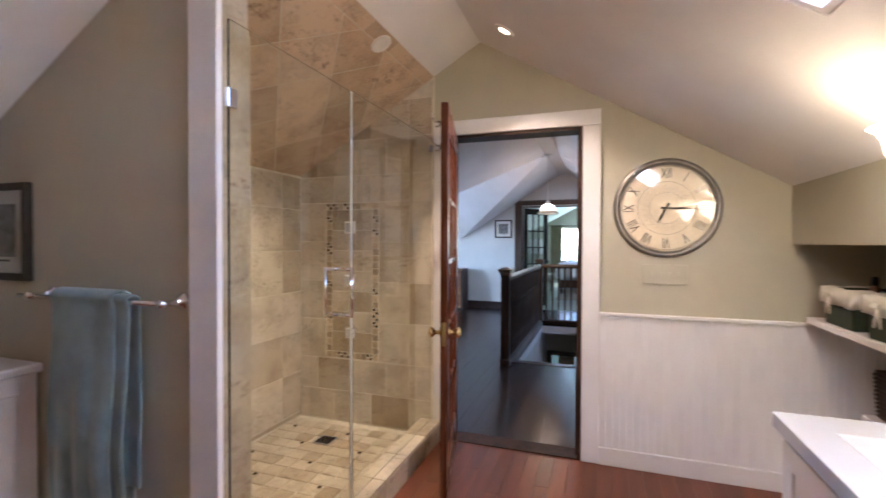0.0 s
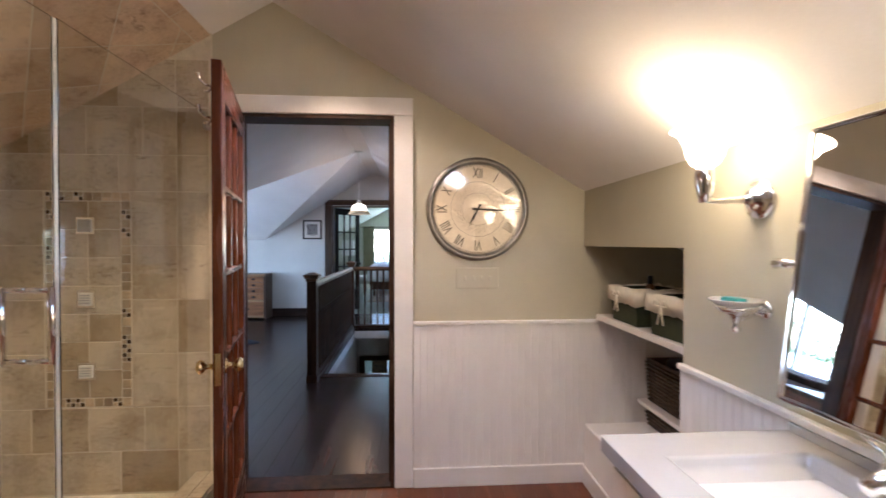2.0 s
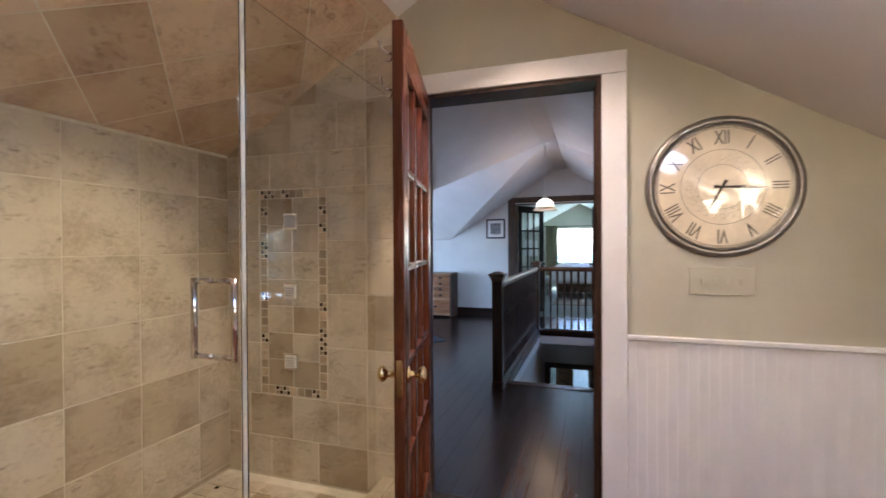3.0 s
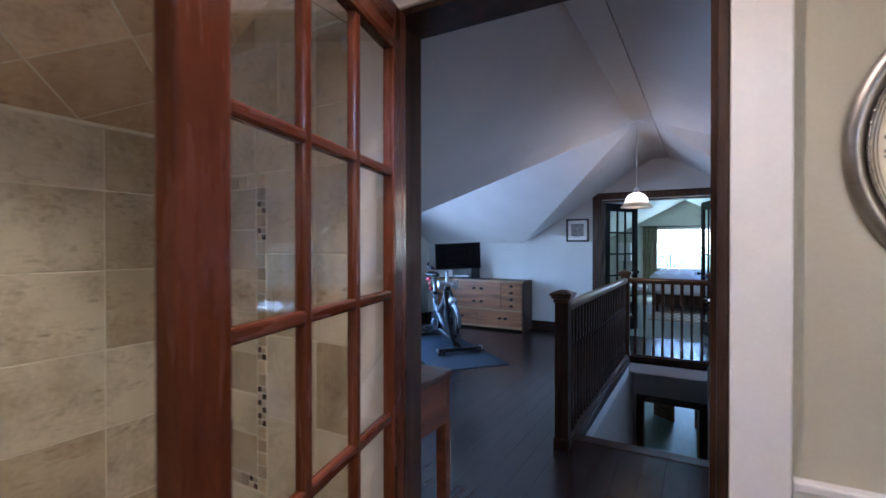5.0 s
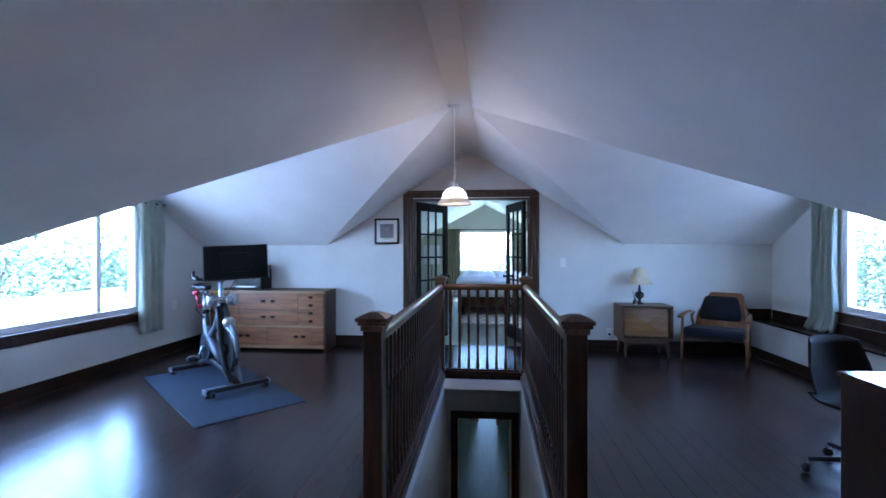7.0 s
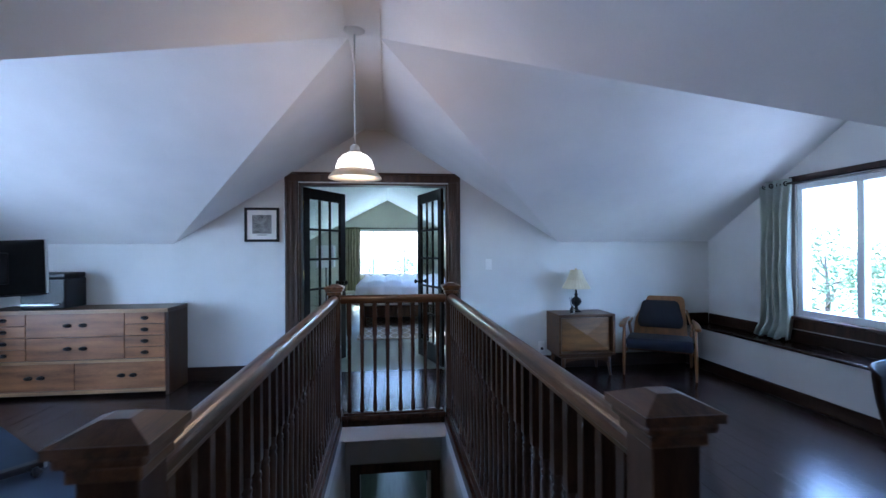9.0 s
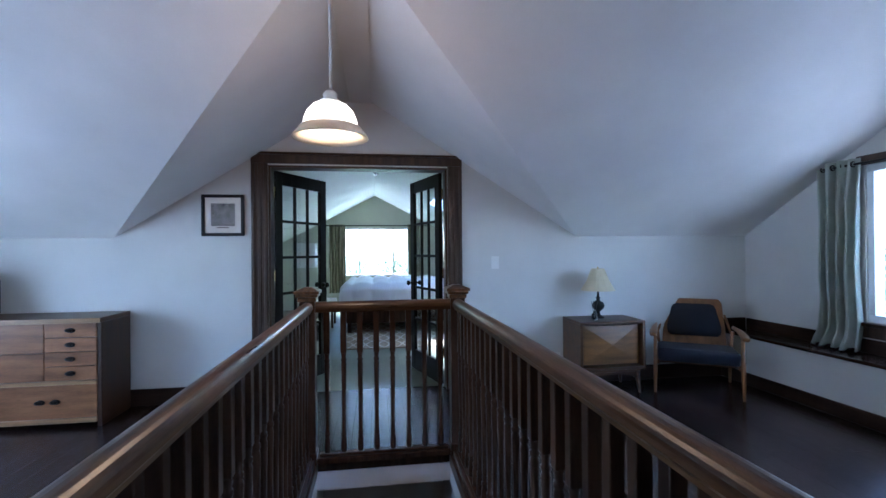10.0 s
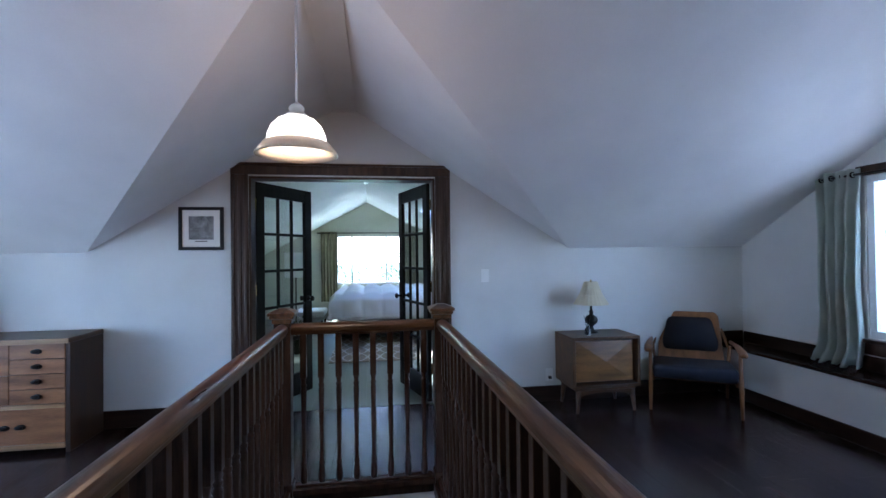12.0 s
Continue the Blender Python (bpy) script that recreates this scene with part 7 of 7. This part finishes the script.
for j in range(m_ + 1):
    f = j / m_
    if f < 0.5:
        y, z = -0.22 + f * 2 * 0.40, 0.41 + 0.03 * (1 - f * 2) ** 2 - 0.015 * math.sin(f * 2 * math.pi)
    else:
        g = (f - 0.5) * 2
        y, z = 0.18 + 0.06 * math.sin(g * 1.4) + 0.03 * g, 0.43 + g * 0.37
    row = []
    for i in range(n + 1):
        u_ = i / n * 2 - 1
        wdt = 0.245 * (1 - 0.22 * max(0, f - 0.75) * 4 * (0.5 + 0.5 * abs(u_)))
        row.append(bm.verts.new((u_ * wdt, y - (0.07 * abs(u_) ** 3 if f > 0.5 else 0), z + (0.05 * abs(u_) ** 3 if f <= 0.5 else 0) - (0.03 * abs(u_) ** 4 if j == m_ else 0))))
    rows.append(row)
for a, b in zip(rows, rows[1:]):
    for i in range(n):
        bm.faces.new((a[i], a[i + 1], b[i + 1], b[i]))
o = part("shell", bm, SHELL, dc, "dark brown moulded shell", True)
s = o.modifiers.new("thick", 'SOLIDIFY')
s.thickness = 0.012
part("seat_pan", lathe([(0.02, 0.36), (0.09, 0.40), (0.10, 0.415)], 20), METAL_GREY, dc, "", True)
part("column", lathe([(0.03, 0.09), (0.03, 0.22), (0.018, 0.23), (0.018, 0.38)], 18), BLACK, dc, "", True)
for k in range(5):
    a = radians(72 * k + 146)
    c_, s_ = math.cos(a), math.sin(a)
    ar = part("base_arm", tube([(0, 0, 0.12), (c_ * 0.16, s_ * 0.16, 0.105), (c_ * 0.31, s_ * 0.31, 0.085)], [0.022, 0.018, 0.013], 10), BLACK, dc, "", True)
    part("castor", lathe([(0.012, -0.018), (0.028, -0.014), (0.030, 0), (0.028, 0.014), (0.012, 0.018)], 16, pose(c_ * 0.32, s_ * 0.32, 0.031, 90, 0, 30 * k)), IRON, ar, "dark castor", True)
    part("castor_stem", tube([(c_ * 0.31, s_ * 0.31, 0.055), (c_ * 0.31, s_ * 0.31, 0.09)], 0.009, 8), METAL_GREY, ar)

# ---- bedroom ----
bw = thing("window_bedroom", "wide white framed bedroom window with two mullions", "window", (0, 0, 0), kind="structure")
yo = BY + 0.05
for b in ((QX0, QX1, QZ0, QZ0 + 0.04), (QX0, QX1, QZ1 - 0.04, QZ1), (QX0, QX0 + 0.04, QZ0 + 0.04, QZ1 - 0.04), (QX1 - 0.04, QX1, QZ0 + 0.04, QZ1 - 0.04), (-0.87, -0.83, QZ0 + 0.04, QZ1 - 0.04), (-0.10, -0.06, QZ0 + 0.04, QZ1 - 0.04)):
    part("frame_bar", box(b[0], b[1], yo - 0.03, yo + 0.03, b[2], b[3], 0.003), VINYL, bw)
o = part("pane", box(QX0 + 0.03, QX1 - 0.03, yo - 0.002, yo + 0.002, QZ0 + 0.03, QZ1 - 0.03), GLASS, bw)
o.visible_shadow = False
BED_CURTAIN = material("olive_curtain", (0.22, 0.21, 0.13), 0.9, vary=0.1, scale=6, fine=200, bump=0.15)
for x0, x1 in ((-1.52, -1.17), (0.24, 0.62)):
    c = curtain("curtain", 0, -(x1 - x0) / 2, (x1 - x0) / 2, 0.35, 1.90, "olive green curtain at the bedroom window", 5, 0.03, 0, BED_CURTAIN, x0)
    c.matrix_basis = pose((x0 + x1) / 2, BY - 0.07, 0, 0, 0, 90)
r = thing("curtain_rod", "dark bedroom curtain rod above the window", "curtain rod", (0, BY - 0.07, 1.87))
part("rod", tube([(-1.6, 0, 0), (0.7, 0, 0)], 0.012, 10), IRON, r, "", True)
for x in (-1.55, 0.65):
    part("bracket", box(x - 0.008, x + 0.008, 0, 0.069, -0.01, 0.01), IRON, r)
# bed
bd = thing("bed", "bed on a dark wooden base with a white quilted duvet", "bed", (0.05, 12.0, 0))
part("base", box(-1.0, 0.95, 0.03, 2.0, 0.16, 0.36, 0.01), DARK_WOOD, bd)
for x in (-0.95, 0.9):
    for y in (0.08, 1.95):
        part("leg", box(x - 0.03, x + 0.03, y - 0.03, y + 0.03, 0, 0.1598, 0.003), DARK_WOOD, bd)
for x in (-0.98, 0.93):
    part("post", lathe([(0.03, 0), (0.03, 0.7), (0.02, 0.73), (0.035, 0.76), (0.02, 0.79)], 14, pose(x, 2.03, 0)), DARK_WOOD, bd, "", True)
part("headboard", box(-0.95, 0.90, 2.02, 2.05, 0.36, 0.66, 0.005), DARK_WOOD, bd)
part("mattress", box(-0.98, 0.93, 0.05, 1.98, 0.3605, 0.70, 0.05, None, 3), DUVET, bd)
bm = bmesh.new()
nx, ny = 104, 88
rows = []
for j in range(ny + 1):
    row = []
    for i in range(nx + 1):
        x, y = -1.32 + 2.6 * i / nx, -0.28 + 2.2 * j / ny
        over = max(0, -1.0 - x, x - 0.95, 0.02 - y)
        z = 0.75 - min(0.40, over * 1.15)
        xx = max(-1.06, min(1.0, x)) + 0.02 * noise.noise((x * 5, y * 5, 1))
        yy = max(-0.03, y) + 0.02 * noise.noise((x * 5, y * 5, 4))
        quilt = 0.060 * abs(math.sin(x * math.pi / 0.30)) ** 0.5 * abs(math.sin(y * math.pi / 0.30)) ** 0.5
        z += quilt * (1 if over == 0 else 0.3) + 0.02 * noise.noise((x * 2.2, y * 2.2, 0))
        if over:
            xx += -0.6 * quilt if x < -1 else (0.6 * quilt if x > 0.95 else 0)
            yy -= 0.6 * quilt if y < 0.02 else 0
        row.append(bm.verts.new((xx, yy, z)))
    rows.append(row)
for a, b in zip(rows, rows[1:]):
    for i in range(nx):
        bm.faces.new((a[i], a[i + 1], b[i + 1], b[i]))
o = part("duvet", bm, DUVET, bd, "white quilted duvet hanging over the sides", True)
s = o.modifiers.new("thick", 'SOLIDIFY')
s.thickness = 0.02
rg = thing("rug", "brown rug with a pale wavy line pattern", "rug", (0.0, 10.85, 0.0005))
part("rug_base", box(-0.95, 1.3, 0, 2.4, 0, 0.010, 0.003), RUG, rg)
bm = bmesh.new()
for k in range(14):
    x = -0.88 + k * 0.165
    for ph in (0, math.pi):
        pts = [(x + 0.075 * math.sin(i * 0.42 + ph), 0.03 + i * 0.0585, 0.0118) for i in range(41)]
        for a, b in zip(pts, pts[1:]):
            bm.faces.new([bm.verts.new(p) for p in ((a[0] - 0.012, a[1], a[2]), (a[0] + 0.012, a[1], a[2]), (b[0] + 0.012, b[1], b[2]), (b[0] - 0.012, b[1], b[2]))])
part("pattern", bm, RUG_PALE, rg, "pale wavy lines")
bo = thing("ottoman", "white cushioned bench on dark legs beside the bed", "bench", (-1.42, 12.9, 0))
part("cushion", box(-0.24, 0.24, -0.3, 0.3, 0.36, 0.46, 0.03, None, 3), DUVET, bo)
part("frame", box(-0.23, 0.23, -0.29, 0.29, 0.30, 0.3595, 0.004), SIDING, bo)
for sx in (-1, 1):
    for sy in (-1, 1):
        part("leg", box(sx * 0.2 - 0.015, sx * 0.2 + 0.015, sy * 0.26 - 0.015, sy * 0.26 + 0.015, 0, 0.2998), DARK_WOOD, bo)
fl = thing("floor_lamp", "floor lamp with a square white shade in the bedroom", "floor lamp", (-1.62, 12.6, 0))
part("base", lathe([(0.12, 0), (0.12, 0.015), (0.015, 0.03)], 24), IRON, fl, "", True)
part("pole", tube([(0, 0, 0.02), (0, 0, 1.12)], 0.012, 10), IRON, fl, "", True)
part("shade", box(-0.15, 0.15, -0.15, 0.15, 1.02, 1.42, 0.004), PAPER, fl, "white shade")
bs = thing("potted_plant", "dark leafy plant in a dark pot on the bedroom floor", "plant", (-1.42, 11.6, 0))
part("pot", lathe([(0.10, 0), (0.13, 0.20), (0.14, 0.22), (0.12, 0.22), (0.1, 0.18)], 20), IRON, bs, "", True)
bm = bmesh.new()
rng = random.Random(9)
for k in range(60):
    a, r_, z = rng.uniform(0, 6.3), rng.uniform(0.02, 0.2), rng.uniform(0.24, 0.55)
    p = Vector((r_ * math.cos(a), r_ * math.sin(a), z))
    d = Vector((math.cos(a), math.sin(a), rng.uniform(-0.2, 0.8))).normalized() * 0.1
    s_ = Vector((-math.sin(a), math.cos(a), 0)) * 0.025
    bm.faces.new([bm.verts.new(q_) for q_ in (p, p + d * 0.5 + s_, p + d, p + d * 0.5 - s_)])
part("foliage", bm, LEAF, bs, "dark green leaves")
tr = thing("track_light", "chrome track light with small heads under the bedroom ridge", "ceiling light", (-0.5, 11.4, 2.55))
part("rail", box(-0.012, 0.012, -0.35, 0.35, -0.035, -0.012, 0.003), CHROME, tr)
for k in range(4):
    y = -0.28 + k * 0.18
    hd = part("spot_head", lathe([(0.018, 0), (0.03, 0.02), (0.038, 0.08), (0.034, 0.085)], 16, pose(0.0, y, -0.06, 150 + 20 * (k % 2), 20 - 15 * k, 0)), CHROME, tr, "", True)
    part("stalk", tube([(0, y, -0.036), (0, y, -0.07)], 0.006, 8), CHROME, hd)
sk2 = thing("window_bedroom_skylight", "long white framed skylight in the bedroom slope", "skylight", kind="structure")
bm = bmesh.new()
for x0, x1, a, b in ((SB[0] + 0.001, SB[0] + 0.02, SB[2] + 0.001, SB[3] - 0.001), (SB[1] - 0.02, SB[1] - 0.001, SB[2] + 0.001, SB[3] - 0.001), (SB[0] + 0.021, SB[1] - 0.021, SB[2] + 0.001, SB[2] + 0.02), (SB[0] + 0.021, SB[1] - 0.021, SB[3] - 0.02, SB[3] - 0.001)):
    slab(bm, x0, x1, a, b, lambda x: bz(x) + 0.003, 0.25)
part("skylight_shaft", bm, WHITE, sk2)
co = thing("clothes", "hanging pale and dark clothes behind the door", "clothes", (-2.0, 10.6, 0))
part("rail", tube([(0, -0.5, 1.45), (0, 0.5, 1.45)], 0.012), IRON, co, "", True)
for sy in (-0.5, 0.5):
    part("stand", tube([(0, sy, 0), (0, sy, 1.46)], 0.012), IRON, co, "", True)
for k in range(7):
    y = -0.42 + k * 0.13
    bm = prism([(-0.05, y, 1.43), (0.05, y, 1.43), (0.21, y, 1.33), (0.19, y, 0.72 + 0.06 * (k % 3)), (-0.19, y, 0.70 + 0.05 * (k % 2)), (-0.21, y, 1.33)], (0, 0.04, 0))
    part("garment", bm, (DUVET, NAVY, IRON, DUVET, PINK, NAVY, DUVET)[k], co)

# ---- outdoors ----
structure("ground", box(-400, 400, -400, 400, -6.2, -5.72), GRASS, "green lawn round the house", "ground")
# far western stretch is added as a reflector to brighten the loft ceiling
structure("pavement", box(-170, 24, -60, 40, -5.76, -5.7), PAVING, "pale concrete ground, stretched far west to bounce daylight indoors", "pavement")


def tree(x, y, h, r, seed):
    rng = random.Random(seed)
    t = thing("tree", "leafy green broadleaf tree outside the windows", "tree", (x, y, -5.7), rng.uniform(0, 360), "garden trees")
    bm = bmesh.new()
    bm_tube(bm, [(0, 0, 0), (0.1, 0, h * 0.25), (0.0, 0.1, h * 0.5), (0.1, 0, h * 0.8)], [0.22, 0.17, 0.12, 0.04], 10)
    tips = []
    for k in range(9):
        a, z0 = k * 2.4, h * (0.3 + 0.05 * k)
        e = Vector((math.cos(a) * r * rng.uniform(0.5, 0.8), math.sin(a) * r * rng.uniform(0.5, 0.8), z0 + h * rng.uniform(0.1, 0.2)))
        bm_tube(bm, [(0.03, 0, z0), (e.x * 0.5, e.y * 0.5, z0 + h * 0.05), e], [0.08, 0.05, 0.02], 6)
        tips.append(e)
    tips.append(Vector((0, 0, h * 0.9)))
    part("trunk", bm, BARK, t, "", True)
    verts, faces = [], []
    for k in range(2600):
        c = rng.choice(tips)
        d = Vector((rng.gauss(0, 1), rng.gauss(0, 1), rng.gauss(0, 0.8)))
        p = c + d * r * 0.26
        a, b = Vector((rng.uniform(-1, 1), rng.uniform(-1, 1), rng.uniform(-1, 1))).normalized() * 0.13, Vector((rng.uniform(-1, 1), rng.uniform(-1, 1), rng.uniform(-1, 1))).normalized() * 0.08
        i = len(verts)
        verts += [p - a, p + b, p + a, p - b]
        faces.append((i, i + 1, i + 2, i + 3))
    me = bpy.data.meshes.new("crown")
    me.from_pydata(verts, [], faces)
    me.materials.append(LEAF)
    o = new("crown", me)
    o.parent = t
    return t


for i, (x, y, h, r) in enumerate(((-24, 16, 8.2, 3.2), (-19, 12.5, 7.6, 2.8), (-21, 20, 8.4, 3.0), (-27, 12.5, 8.8, 3.2), (-30, 24, 9, 3.6), (-26, 9, 7.4, 3.0), (-36, 15, 9, 3.4), (26, 22, 8.0, 3.2), (34, 30, 9.5, 3.6), (30, 16, 7.2, 3.0), (-5, 42, 8.0, 3.3), (3, 46, 8.6, 3.6), (19, 29, 8.4, 3.2), (24, 35, 9.0, 3.6), (29, 40, 9.4, 3.6), (17, 35, 8.0, 3.0), (24, 27, 8.2, 3.2), (-19, 26, 8.2, 3.2), (-25, 31, 9.0, 3.6), (-16, 21, 7.6, 2.8))):
    tree(x, y, h, r, i + 1)
nh = thing("neighbour_house", "pale neighbouring house with a grey shingle roof", "house", (11.5, 4.0, -5.7))
part("wall", box(-2.5, 2.5, -4, 4, 0, 4.6), SIDING, nh)
part("roof", prism([(-3.0, -4.3, 4.5), (3.0, -4.3, 4.5), (0, -4.3, 7.0)], (0, 8.6, 0)), SHINGLE, nh)
for k in range(3):
    w_ = part("window", box(-2.54, -2.501, -2.6 + k * 2, -1.6 + k * 2, 2.0, 3.2), BLACK_GLOSS, nh)
    part("frame", box(-2.56, -2.541, -2.66 + k * 2, -1.54 + k * 2, 1.93, 2.0), VINYL, w_)

# ---- floorboards, last ----
board_cache = {}


def boards(parent, x0, x1, y0, y1, wide, lengths, mat, seed, skip=None):
    rng = random.Random(seed)
    n = int(round((x1 - x0) / wide))
    wide = (x1 - x0) / n
    for i in range(n):
        x = x0 + (i + 0.5) * wide
        for (a, b) in (skip(x, wide) if skip else [(y0, y1)]):
            y = a
            l = rng.choice(lengths) * rng.choice((0.5, 0.75, 1.0))
            while y < b - 0.02:
                ln = min(round(l, 2), b - y)
                if b - y - ln < 0.25:
                    ln = b - y
                key = (mat.name, round(wide, 4), round(ln, 2))
                if key not in board_cache:
                    board_cache[key] = mesh_of("floorboard", box(-wide / 2 + 0.0003, wide / 2 - 0.0003, -ln / 2 + 0.0003, ln / 2 - 0.0003, -0.0145, 0.0, 0.0008, None, 1), mat)
                piece("floorboard", board_cache[key], parent, pose(x, y + ln / 2, 0.0))
                y += ln
                l = rng.choice(lengths)


fl_b, fl_l, fl_r = (bpy.data.objects[n] for n in ("floor_bath", "floor_loft", "floor_bedroom"))
boards(fl_b, -1.0, 1.05, BS0, BN - 0.004, 0.083, (1.2, 1.5, 1.8), BATH_FLOOR, 3)


def loft_spans(x, wide):
    lo = BN2 + 0.001 if not DX0 + 0.02 < x < DX1 - 0.02 else BN2 + 0.012
    if x < XN0 or x > XN1:
        lo = NY
    if WX0 - wide / 2 < x < WX1 + wide / 2:
        return [(lo, WY0 - 0.092), (WY1 + 0.05, FW2)]
    return [(lo, FW - 0.001)] if not CX0 < x < CX1 else [(lo, FW2)]


boards(fl_l, LX, 2.93, BN2, FW, 0.128, (1.4, 1.8, 2.2), LOFT_FLOOR, 4, loft_spans)
boards(fl_r, -1.9, 1.7, FW2 + 0.002, BY, 0.24, (1.8, 2.4, 3.0), BED_FLOOR, 5)
